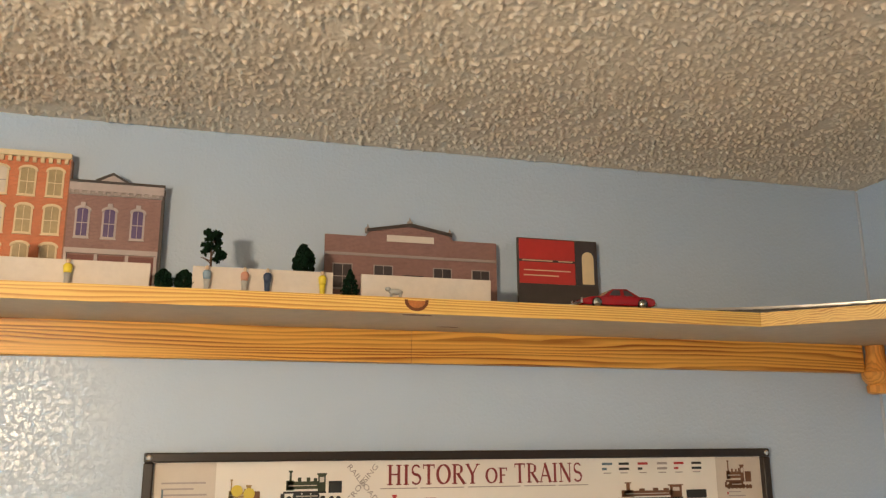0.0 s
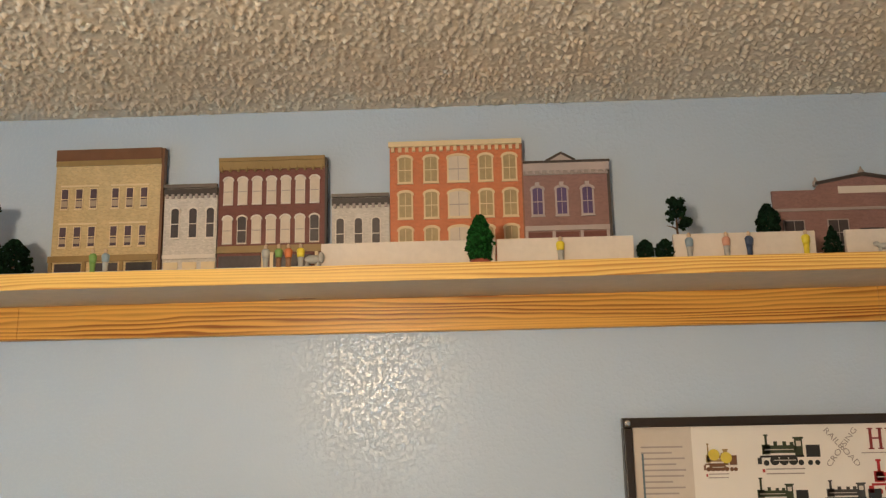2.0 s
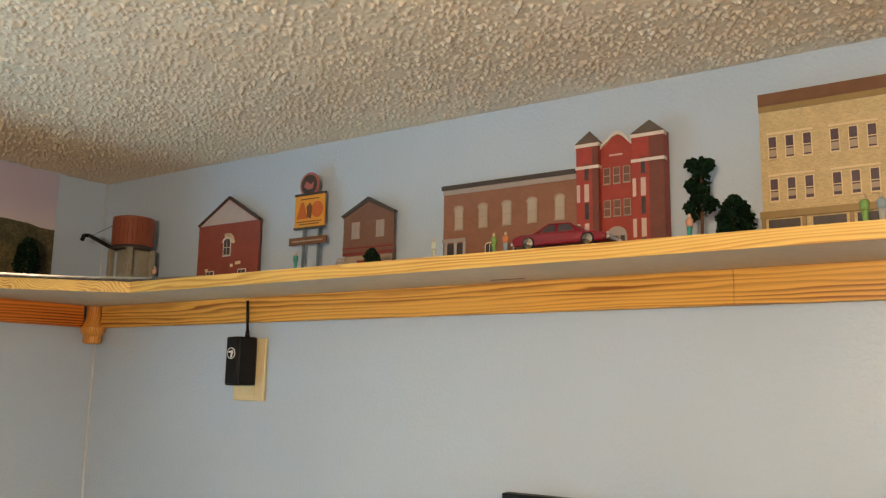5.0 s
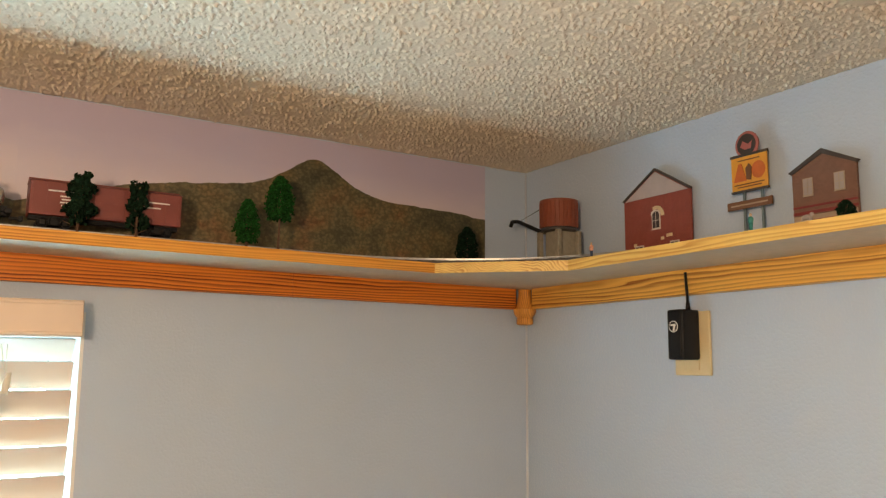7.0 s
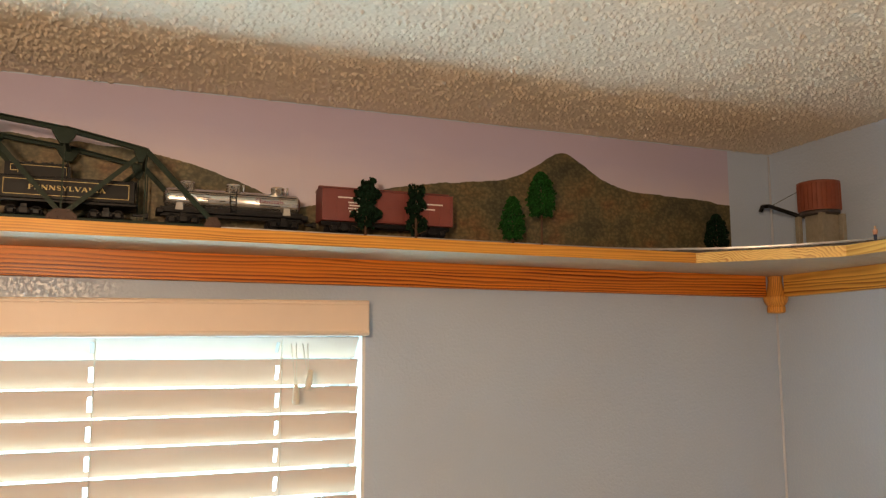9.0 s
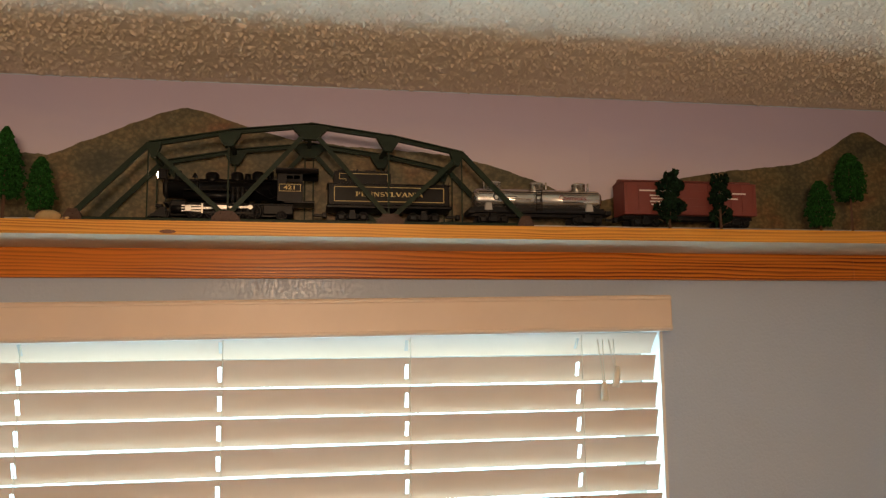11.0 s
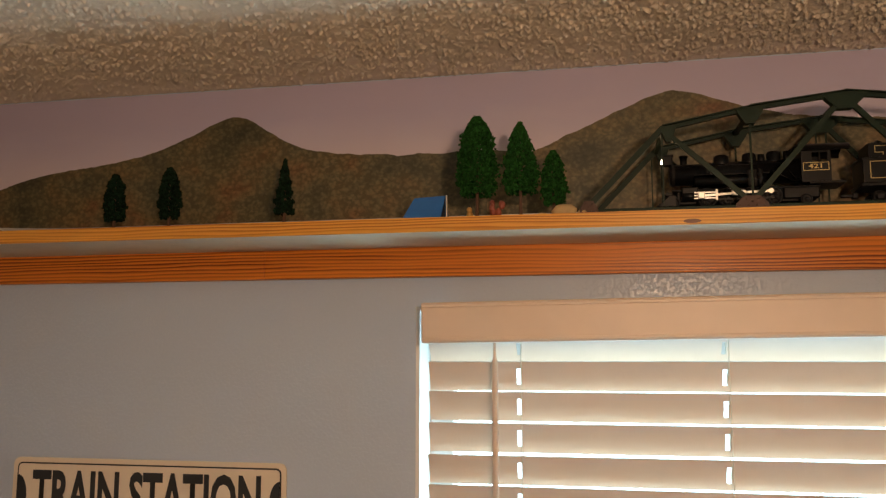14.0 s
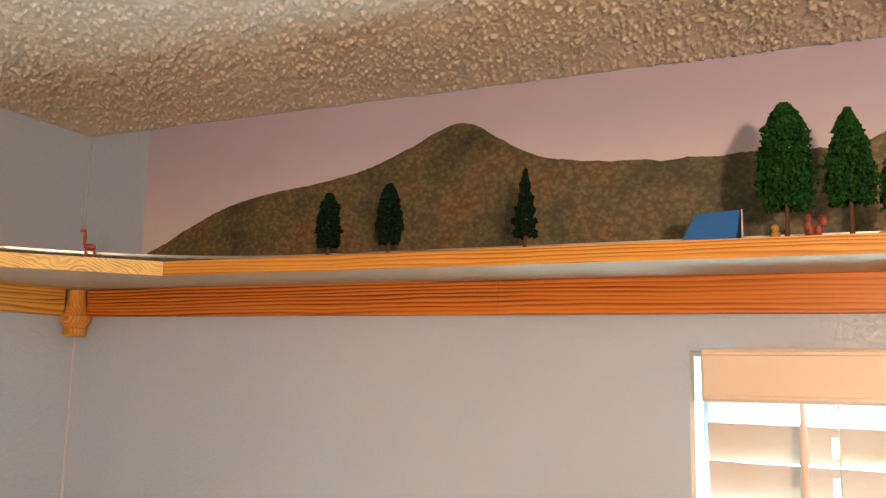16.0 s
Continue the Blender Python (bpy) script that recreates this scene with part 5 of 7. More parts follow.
# long brown brick building
w = 0.236
h3 = card_house("brown_brick_block", "long brown brick card building with five tall windows", 0.945, 1.181, rect(w, 0.140), B_BROWN)
strip(h3, "cornice", -w / 2 - 0.002, w / 2, 0.137, 0.144, 0.005, M_DARKROOF, "dark cornice")
strip(h3, "frieze", -w / 2, w / 2, 0.129, 0.137, 0.002, M_GREYTRIM, "grey frieze")
for x in (-0.088, -0.043, 0.000, 0.044, 0.090):
    window(h3, x, 0.072, 0.013, 0.035, 0.004, M_DULL, M_PANE_GREY, 0.0015, hood=M_DULL)
strip(h3, "doorway", -w / 2 + 0.002, -w / 2 + 0.042, 0.002, 0.048, 0.0015, M_PANE, "dark recessed doorway")
for x in (-0.114, -0.096, -0.079):
    strip(h3, "column", x, x + 0.005, 0.001, 0.050, 0.003, M_LILAC)
strip(h3, "lintel", -w / 2, -w / 2 + 0.044, 0.050, 0.056, 0.004, M_GREYTRIM)
for x in (-0.03, 0.02, 0.07):
    window(h3, x, 0.012, 0.014, 0.032, 0.003, M_CREAM, M_PANE)

# red station with two towers
h4 = card_house("red_fire_house", "bright red card firehouse with two towers and white quoins", 1.180, 1.318,
                [(-0.064, 0), (0.066, 0), (0.066, 0.168), (0.018, 0.168), (-0.004, 0.190), (-0.030, 0.170), (-0.064, 0.172)], B_RED)
for x0, x1, hh in ((-0.065, -0.030, 0.178), (0.020, 0.067, 0.181)):
    tw = part("tower", boxm((x0, -0.010, 0.0), (x1, 0.012, hh), 0.0006), B_RED, h4)
    xm = (x0 + x1) / 2
    bm = bmesh.new()
    vs = [bm.verts.new(p) for p in ((x0 - 0.001, -0.0115, hh), (x1 + 0.001, -0.0115, hh), (x1 + 0.001, 0.013, hh), (x0 - 0.001, 0.013, hh), (xm, 0.0, hh + 0.021))]
    for f in ((0, 1, 4), (1, 2, 4), (2, 3, 4), (3, 0, 4), (3, 2, 1, 0)):
        bm.faces.new([vs[i] for i in f])
    part("tower_roof", bm, M_SLATE, tw, "dark grey pointed roof")
    part("cornice", boxm((x0 - 0.0012, -0.0115, hh - 0.006), (x1 + 0.0012, 0.0, hh - 0.001)), M_WHITETRIM, tw, "white cornice")
    part("band", boxm((x0 - 0.0008, -0.0112, 0.139), (x1 + 0.0008, 0.0, 0.1435)), M_WHITETRIM, tw)
    for z in (0.032, 0.090):
        for xq, wq in ((x0 + 0.001, 0.005), (x0 + 0.013, 0.007)):
            part("quoin", boxm((xq, -0.0108, z), (xq + wq, -0.0095, z + 0.026)), M_QUOIN, tw)
    for z in (0.064, 0.122, 0.006):
        part("tower_window", boxm((x0 + 0.0135, -0.0107, z), (x0 + 0.0195, -0.0095, z + 0.024)), M_PANE, tw)
    # flat maroon strip: the shade on the tower's angled face, put in as colour
    part("shaded_return", boxm((x0 + 0.0255, -0.0106, 0.0), (x1, -0.0098, hh - 0.007)), B_MAROON, tw, "angled tower face, its shade put in as maroon")
bm = bmesh.new()
prism(bm, [(-0.030, 0.168), (-0.012, 0.184), (-0.004, 0.187), (0.004, 0.184), (0.020, 0.166), (0.020, 0.170), (0.004, 0.189), (-0.004, 0.1925), (-0.012, 0.189), (-0.030, 0.173)], -0.003, 0.002)
part("gable_trim", bm, M_WHITETRIM, h4)
for z in (0.068, 0.116):
    for x in (-0.021, -0.006, 0.009):
        window(h4, x, z, 0.0085, 0.022, 0.0, M_DULL, M_PANE_RUST, 0.0010)
strip(h4, "name_panel", -0.017, 0.003, 0.156, 0.1585, 0.001, M_QUOIN)
f = part("arched_door", prism(bmesh.new(), arched(-0.007, 0.002, 0.030, 0.050, 0.014), -0.0022, 0.0), M_GREYTRIM, h4, "grey arched door")
for x in (-0.016, -0.007, 0.002):
    part("door_pane", boxm((x - 0.003, -0.0030, 0.006), (x + 0.003, -0.0020, 0.038)), M_PANE, f)

# yellow block
w = 0.155
h5 = card_house("yellow_block", "tall yellow card building with a brown cornice and shopfront", 1.441, 1.596, rect(w, 0.209), B_YELLOW)
part("side", boxm((w / 2, -0.0005, 0.0), (w / 2 + 0.004, 0.0105, 0.209)), M_BROWN, h5, "dark brown side return")
strip(h5, "cornice", -w / 2, w / 2, 0.193, 0.2095, 0.003, M_BROWN, "dark brown cornice")
strip(h5, "cornice_band", -w / 2, w / 2, 0.185, 0.193, 0.002, M_OLIVE)
for z in (0.122, 0.066):
    for x in (-0.062, -0.041, -0.020, 0.012, 0.033, 0.054):
        window(h5, x, z, 0.009, 0.028, 0.0, M_CREAM, M_PANE_PLUM, 0.0013)
        strip(h5, "blind", x - 0.0045, x + 0.0045, z + (0.002 if z > 0.1 else 0.004), z + 0.011, 0.0019, M_DULL)
    for xa, xb in ((-0.069, -0.013), (0.005, 0.061)):
        strip(h5, "head_mould", xa, xb, z + 0.032, z + 0.0345, 0.0012, M_CREAM)
strip(h5, "shop_lintel", -w / 2 - 0.003, w / 2, 0.043, 0.052, 0.004, M_OLIVE)
for x in (-0.052, 0.001, 0.051):
    strip(h5, "shop_window", x - 0.019, x + 0.019, 0.003, 0.041, 0.001, M_PANE)
for x in (-0.077, -0.028, 0.026, 0.073):
    strip(h5, "pilaster", x - 0.0025, x + 0.0025, 0.0005, 0.043, 0.003, M_OLIVE)

# two low grey fronts
for x0, x1, hh, lab in ((1.6025, 1.6795, 0.152, "pale grey clapboard card shop with three arched windows"), (1.8445, 1.9265, 0.131, "low pale grey card front with three arched windows")):
    w = x1 - x0
    g = card_house("grey_shop", lab, x0, x1, rect(w, hh - 0.004), B_GREY)
    strip(g, "cornice", -w / 2, w / 2, hh - 0.005, hh, 0.006, M_SLATE, "dark grey cornice")
    strip(g, "frieze", -w / 2, w / 2, hh - 0.016, hh - 0.006, 0.003, M_DARKROOF)
    for k in range(9):
        x = -w / 2 + w * (k + 0.5) / 9
        strip(g, "dentil", x - 0.002, x + 0.002, hh - 0.020, hh - 0.014, 0.004, M_GREYTRIM)
    for x in (-0.022, 0.004, 0.029) if hh > 0.14 else (-0.029, -0.003, 0.022):
        window(g, x, hh - 0.077, 0.0105, 0.042, 0.004, M_WHITETRIM, M_PANE, 0.0016, hood=M_WHITETRIM if hh > 0.14 else None)
    strip(g, "shop_lintel", -w / 2, w / 2, 0.044, 0.050, 0.003, M_WHITETRIM)
    for x in (-0.026, 0.001, 0.028):
        strip(g, "shop_window", x - 0.010, x + 0.010, 0.003, 0.026, 0.001, M_PANE)
        strip(g, "awning", x - 0.010, x + 0.010, 0.027, 0.039, 0.0025, M_CREAM)

# maroon block with white hoods
w = 0.153
h6 = card_house("maroon_block", "maroon brick card building with white arched hoods and olive cornice", 1.681, 1.834, rect(w, 0.189), B_MAROON)
part("side", boxm((w / 2, -0.0005, 0.0), (w / 2 + 0.003, 0.0105, 0.187)), M_DARKROOF, h6, "dark side return")
strip(h6, "cornice", -w / 2, w / 2, 0.184, 0.1895, 0.005, M_OLIVE, "olive cornice")
strip(h6, "frieze", -w / 2, w / 2, 0.172, 0.184, 0.003, M_OLIVE)
for k in range(13):
    x = -w / 2 + 0.004 + k * (w - 0.008) / 12
    strip(h6, "corbel", x - 0.0015, x + 0.0015, 0.169, 0.176, 0.0045, M_OLIVE)
for z in (0.122, 0.065):
    for k in range(7):
        x = -0.0625 + k * 0.0208
        window(h6, x, z, 0.0118, 0.038, 0.004, M_WHITETRIM, M_PANE_PALE if (k, z) not in ((1, 0.065), (6, 0.065)) else M_PANE, 0.001, hood=M_WHITETRIM)
strip(h6, "shop_lintel", -w / 2, w / 2, 0.050, 0.060, 0.003, M_OLIVE)
for x in (-0.044, 0.028):
    strip(h6, "shop_window", x - 0.030, x + 0.030, 0.004, 0.046, 0.001, M_PANE)
for x in (-0.010, 0.002, 0.066):
    strip(h6, "pilaster", x - 0.0025, x + 0.0025, 0.0005, 0.050, 0.0025, M_CREAM)

# orange hotel
w = 0.188
h7 = card_house("orange_hotel", "three-storey orange brick card building with cream arched windows", 1.9275, 2.1155, rect(w, 0.199), B_ORANGE)
part("side", boxm((w / 2, -0.0005, 0.0), (w / 2 + 0.002, 0.0145, 0.199)), B_BROWN, h7)
strip(h7, "cornice", -w / 2 - 0.0015, w / 2 + 0.001, 0.198, 0.2055, 0.006, M_CREAM, "cream cornice")
for k in range(19):
    x = -w / 2 + w * (k + 0.5) / 19
    strip(h7, "dentil", x - 0.0024, x + 0.0024, 0.191, 0.198, 0.004, M_CREAM)
for z in (0.147, 0.095, 0.043):
    for k, x in enumerate((-0.072, -0.035, 0.004, 0.043, 0.077)):
        window(h7, x, z, 0.027 if k == 2 else 0.017, 0.036, 0.0032, M_CREAM, M_PANE_PALE if k == 2 else M_PANE_TAN, 0.0024, hood=M_CREAM)
for x in (-0.06, 0.0, 0.06):
    strip(h7, "shop_window", x - 0.022, x + 0.022, 0.003, 0.030, 0.001, M_PANE)

# mauve bank with a small pediment
w = 0.118
h8 = card_house("mauve_bank", "mauve brick card building with a pediment and violet windows", 2.1175, 2.2355, rect(w, 0.166), B_MAUVE)
strip(h8, "cornice", -w / 2, w / 2 + 0.004, 0.1675, 0.1705, 0.007, M_DARKROOF, "dark cornice line")
strip(h8, "frieze", -w / 2, w / 2 + 0.003, 0.156, 0.1675, 0.005, M_LILAC, "pale lilac frieze")
strip(h8, "architrave", -w / 2, w / 2 + 0.001, 0.151, 0.156, 0.003, M_GREYTRIM)
for k in range(12):
    x = -w / 2 + w * (k + 0.5) / 12
    strip(h8, "dentil", x - 0.0017, x + 0.0017, 0.1525, 0.157, 0.006, M_LILAC)
part("pediment", prism(bmesh.new(), [(-0.022, 0.170), (0.012, 0.170), (-0.005, 0.180)], -0.006, 0.006), M_LILAC, h8)
for xa in (-0.024, 0.014):
    part("raking_cornice", prism(bmesh.new(), [(xa, 0.1695), (-0.005, 0.1795), (-0.005, 0.1828), (xa * 1.1 - 0.0005, 0.1715)], -0.008, 0.006), M_DARKROOF, h8)
# side return in near-black, which also paints in the shadow right of the bank
part("side", boxm((w / 2, -0.0005, 0.0), (w / 2 + 0.004, 0.0105, 0.166)), M_DARKROOF, h8, "dark side return")
for x in (-0.040, -0.006, 0.030):
    window(h8, x, 0.094, 0.0135, 0.038, 0.0025, M_LILAC, M_PANE_VIOLET, 0.0026, hood=M_LILAC)
    strip(h8, "keystone", x - 0.003, x + 0.003, 0.133, 0.140, 0.004, M_LILAC)
strip(h8, "shop_lintel", -w / 2, w / 2, 0.070, 0.077, 0.003, M_LILAC)
for x in (-0.038, 0.000, 0.038):
    strip(h8, "shop_window", x - 0.016, x + 0.016, 0.004, 0.068, 0.001, B_MAROON)
for x in (-0.0570, -0.019, 0.020, 0.0565):
    strip(h8, "pilaster", x - 0.002, x + 0.002, 0.0005, 0.070, 0.002, M_LILAC)

# low depot
w = 0.262
h9 = card_house("brown_depot", "low brown brick card depot with a shallow gable and finials", 2.463, 2.725,
                [(-w / 2, 0), (w / 2, 0), (w / 2, 0.119), (0.062, 0.119), (0.055, 0.126), (-0.004, 0.137), (-0.066, 0.126), (-0.072, 0.118), (-w / 2, 0.118)], B_MAUVE)
bm = bmesh.new()
prism(bm, [(-0.070, 0.125), (-0.004, 0.1365), (0.060, 0.125), (0.060, 0.129), (-0.004, 0.141), (-0.070, 0.129)], -0.004, 0.010)
part("roof_edge", bm, M_DARKROOF, h9)
for x, z in ((-0.068, 0.124), (-0.004, 0.138), (0.058, 0.124)):
    part("finial", turned(bmesh.new(), [(0.004, z), (0.0045, z + 0.006), (0.002, z + 0.009), (0.0006, z + 0.013)], pose(x, 0.004, 0), 10), M_GREYTRIM, h9)
strip(h9, "sign_band", -0.040, 0.032, 0.112, 0.122, 0.001, M_WHITETRIM, "faded pale sign band")
strip(h9, "ledge", -w / 2, w / 2, 0.088, 0.092, 0.002, M_GREYTRIM)
for x in (-0.105, -0.045, 0.045, 0.105):
    window(h9, x, 0.040, 0.026, 0.034, 0.0, M_GREYTRIM, M_PANE, 0.0016, hood=None)
part("door", boxm((-0.016, -0.002, 0.001), (0.016, 0.0, 0.062)), M_PANE, h9)

# red hoarding
bb = thing("red_billboard", "red printed billboard with a dark picture panel, stood at the wall", "billboard", pose(2.827, -0.021, TOP))
part("board", boxm((-0.067, 0.0, 0.030), (0.067, 0.006, 0.132), 0.0006), M_DARKROOF, bb)
M_REDPRINT = plain("red_print", (0.50, 0.035, 0.03), 0.35, vary=0.15, scale=40, bump=0)
part("print", boxm((-0.065, -0.0008, 0.098), (0.028, 0.0004, 0.130)), M_REDPRINT, bb, "red printed panel")
part("print", boxm((-0.065, -0.0008, 0.060), (0.028, 0.0004, 0.094)), M_REDPRINT, bb, "red printed panel")
bm = bmesh.new()
for x0, x1, z in ((-0.06, -0.01, 0.0955), (0.0, 0.024, 0.0955), (-0.058, 0.02, 0.080), (-0.058, 0.0, 0.072)):
    box(bm, (x0, -0.0012, z), (x1, -0.0004, z + 0.0016))
part("caption", bm, M_CREAM, bb)
part("picture", boxm((0.030, -0.0008, 0.060), (0.065, 0.0004, 0.130)), M_PANE, bb, "dark picture panel")
part("picture_shape", prism(bmesh.new(), arched(0.050, 0.062, 0.020, 0.052, 0.010), -0.0013, -0.0006), M_CREAM, bb, "pale plain shape")
for x in (-0.05, 0.05):
    part("post", boxm((x - 0.003, 0.001, 0.0), (x + 0.003, 0.005, 0.031)), M_DARKROOF, bb)

# roadside sign
rs = thing("roadside_sign", "tall orange roadside sign with a round badge on two posts", "sign", pose(0.658, -0.030, TOP))
M_VERMILION = plain("vermilion_print", (0.58, 0.14, 0.035), 0.4, vary=0.15, scale=90, bump=0)
M_ORANGESIGN = plain("orange_sign_print", (0.72, 0.33, 0.045), 0.4, vary=0.12, scale=50, bump=0)
part("board", boxm((-0.036, 0.0, 0.101), (0.036, 0.003, 0.163), 0.0006), M_ORANGESIGN, rs, "orange-yellow printed board")
part("top_edge", boxm((-0.037, -0.001, 0.161), (0.037, 0.004, 0.1655)), M_DARKROOF, rs)
part("bottom_edge", boxm((-0.037, -0.001, 0.099), (0.037, 0.004, 0.1025)), M_DARKROOF, rs)
part("red_shape", prism(bmesh.new(), [(-0.031, 0.118), (-0.005, 0.118), (-0.0145, 0.149), (-0.0205, 0.149)], -0.0010, 0.0), M_VERMILION, rs, "vermilion plain shape")
part("red_shape", prism(bmesh.new(), [(0.019 + 0.0135 * math.cos(k * math.pi / 9), 0.1335 + 0.0150 * math.sin(k * math.pi / 9)) for k in range(18)], -0.0010, 0.0), M_VERMILION, rs, "vermilion plain round shape")
part("dark_shape", prism(bmesh.new(), [(-0.005, 0.120), (0.004, 0.118), (0.006, 0.140), (0.001, 0.147), (-0.006, 0.140)], -0.0016, 0.0), M_BROWN, rs, "dark plain shape")
for z, a in ((0.1535, 0.022), (0.1115, 0.030), (0.1070, 0.024)):
    part("caption", boxm((-a, -0.0008, z), (a, 0.0, z + 0.0018)), M_BROWN, rs)
M_PINK = plain("pink_rim_print", (0.42, 0.13, 0.12), 0.4, vary=0.1, bump=0)
bd = part("badge", turned(bmesh.new(), [(0.0235, 0), (0.0235, 0.0022), (0.0225, 0.0027)], pose(-0.003, 0.003, 0.181, 90, 0, 0), 28), M_PINK, rs, "round badge with pink rim")
part("badge_disc", turned(bmesh.new(), [(0.0188, 0), (0.0188, 0.0012)], pose(-0.003, 0.0008, 0.181, 90, 0, 0), 24), M_DARKROOF, bd)
part("badge_shape", prism(bmesh.new(), [(-0.015, 0.178), (-0.006, 0.172), (0.006, 0.173), (0.009, 0.186), (0.001, 0.181), (-0.010, 0.188)], -0.0010, 0.0), M_PINK, bd)
part("lower_board", boxm((-0.046, -0.002, 0.070), (0.044, 0.001, 0.084), 0.0005), M_BROWN, rs, "narrow brown lower board")
part("lower_caption", boxm((-0.038, -0.0026, 0.0755), (0.036, -0.0016, 0.0780)), M_DULL, rs)
M_POST = plain("blue_grey_post", (0.12, 0.17, 0.20), 0.5)
for x in (-0.013, 0.023):
    part("post", boxm((x - 0.0022, 0.0005, 0.0), (x + 0.0022, 0.004, 0.100)), M_POST, rs)

# card walls along the shelf edge
for x0, x1 in ((1.857, 2.0705), (2.0725, 2.238), (2.286, 2.455), (2.491, 2.664)):
    bm = boxm((x0, -0.168, TOP), (x1, -0.162, TOP + 0.031), 0.0006)
    tagged(link("card_wall", bm, M_FENCE), "low pale stone-print card wall along the shelf edge", "wall model", "low card walls")

# water tower
wt = thing("water_tower", "rust-red round water tank on a grey timber tower with spout", "water tower", pose(0.205, -0.070, TOP))
M_TANK = plain("rust_red_tank", (0.27, 0.075, 0.040), 0.45, vary=0.2, scale=25)
M_TIMBER = plain("grey_timber_print", (0.30, 0.27, 0.21), 0.7, vary=0.25, scale=120)
bm = turned(bmesh.new(), [(0.039, 0.094), (0.040, 0.095), (0.040, 0.149), (0.041, 0.150), (0.041, 0.153), (0.028, 0.156), (0.003, 0.159)], Matrix(), 32)
part("tank", bm, M_TANK, wt)
bm = bmesh.new()
for k in range(28):
    a = k * 2 * math.pi / 28
    box(bm, (0.0400 * math.cos(a) - 0.0009, 0.0400 * math.sin(a) - 0.0009, 0.096), (0.0400 * math.cos(a) + 0.0009, 0.0400 * math.sin(a) + 0.0009, 0.148))
tagged(part("stave_cladding", bm, M_TANK, wt), kind="stuff")
part("platform", turned(bmesh.new(), [(0.038, 0.086), (0.038, 0.0945)], Matrix(), 24), M_DARKROOF, wt)
for x in (-0.030, 0.030):
    for y in (-0.027, 0.027):
        part("leg", boxm((x - 0.005, y - 0.005, 0), (x + 0.005, y + 0.005, 0.087), 0.001), M_TIMBER, wt)
part("housing", boxm((-0.018, -0.022, 0.0), (0.024, 0.024, 0.086), 0.001), M_TIMBER, wt, "grey plank housing")
bm = bmesh.new()
rod(bm, (-0.030, -0.020, 0.088), (-0.105, -0.030, 0.122), 0.0042, 12)
rod(bm, (-0.105, -0.030, 0.122), (-0.122, -0.032, 0.124), 0.0042, 12)
rod(bm, (-0.122, -0.032, 0.125), (-0.128, -0.033, 0.113), 0.0045, 12)
rod(bm, (-0.038, -0.02, 0.140), (-0.100, -0.03, 0.121), 0.0006, 5)
part("spout", bm, M_BLACK, wt, "black swung-up spout")

# ---- figurines, cars and small scenery ----


def tint(name, c, rough=0.5):
    return plain(name, c, rough, vary=0.15, scale=200, bump=0)


M_FIG = {k: tint("figure_" + k, c) for k, c in dict(yellow=(0.70, 0.55, 0.03), orange=(0.55, 0.17, 0.05), teal=(0.03, 0.22, 0.20), grey=(0.38, 0.38, 0.36), green=(0.16, 0.30, 0.07), navy=(0.03, 0.05, 0.10),
         salmon=(0.55, 0.27, 0.18), blue=(0.22, 0.30, 0.36), tan=(0.52, 0.38, 0.26), brown=(0.24, 0.12, 0.06), red=(0.35, 0.05, 0.04), pale=(0.50, 0.52, 0.44)).items()}


def figurine(x, y, upper, lower, height=0.030, label=""):
    """A tiny painted figure as one plain peg-like shape."""
    k = height / 0.030
    bm = bmesh.new()
    m = Matrix.Diagonal((k, 0.72 * k, k, 1))
    turned(bm, [(0.0040, 0), (0.0042, 0.0006), (0.0030, 0.0012), (0.0032, 0.008), (0.0038, 0.0135)], m, 12, 1)
    turned(bm, [(0.0039, 0.0135), (0.0046, 0.017), (0.0050, 0.0215), (0.0034, 0.0238), (0.0016, 0.0245)], m, 12, 0)
    turned(bm, [(0.0012, 0.0240), (0.0022, 0.0255), (0.0024, 0.0272), (0.0018, 0.0292), (0.0006, 0.0300)], m, 10, 2)
    ob = link("figurine", bm, [M_FIG[upper], M_FIG[lower], M_FIG["tan"]])
    ob.matrix_world = pose(x, y, TOP)
    return tagged(ob, label or "tiny painted figure, %s over %s, at the shelf edge" % (upper, lower), "figurine", "painted figurines")


for x, u, lo in ((0.767, "teal", "teal"), (1.031, "pale", "pale"), (1.128, "green", "green"), (1.146, "orange", "blue"), (1.391, "salmon", "teal"), (1.575, "green", "green"), (1.591, "blue", "grey"),
                 (1.790, "grey", "grey"), (1.806, "green", "brown"), (1.818, "orange", "brown"), (1.833, "yellow", "grey"), (2.149, "yellow", "grey"), (2.303, "blue", "grey"), (2.347, "salmon", "grey"),
                 (2.374, "navy", "navy"), (2.441, "yellow", "yellow"), (0.420, "salmon", "navy")):
    figurine(x, -0.174, u, lo, 0.031 if x > 1.5 else 0.028)


def lumpy(name, label, category, x, y, balls, material, rz=0):
    """A small moulded animal or stone: one plain mesh of merged rounded lumps."""
    bm = bmesh.new()
    for bx, by, bz, rx, ry, rzz in balls:
        bmesh.ops.create_icosphere(bm, subdivisions=2, radius=1, matrix=pose(bx, by, bz) @ Matrix.Diagonal((rx, ry, rzz, 1)))
    for f in bm.faces:
        f.smooth = True
    ob = link(name, bm, material)
    ob.matrix_world = pose(x, y, TOP, 0, 0, rz)
    return tagged(ob, label, category, kind="stuff" if name == "brush_clump" else "")


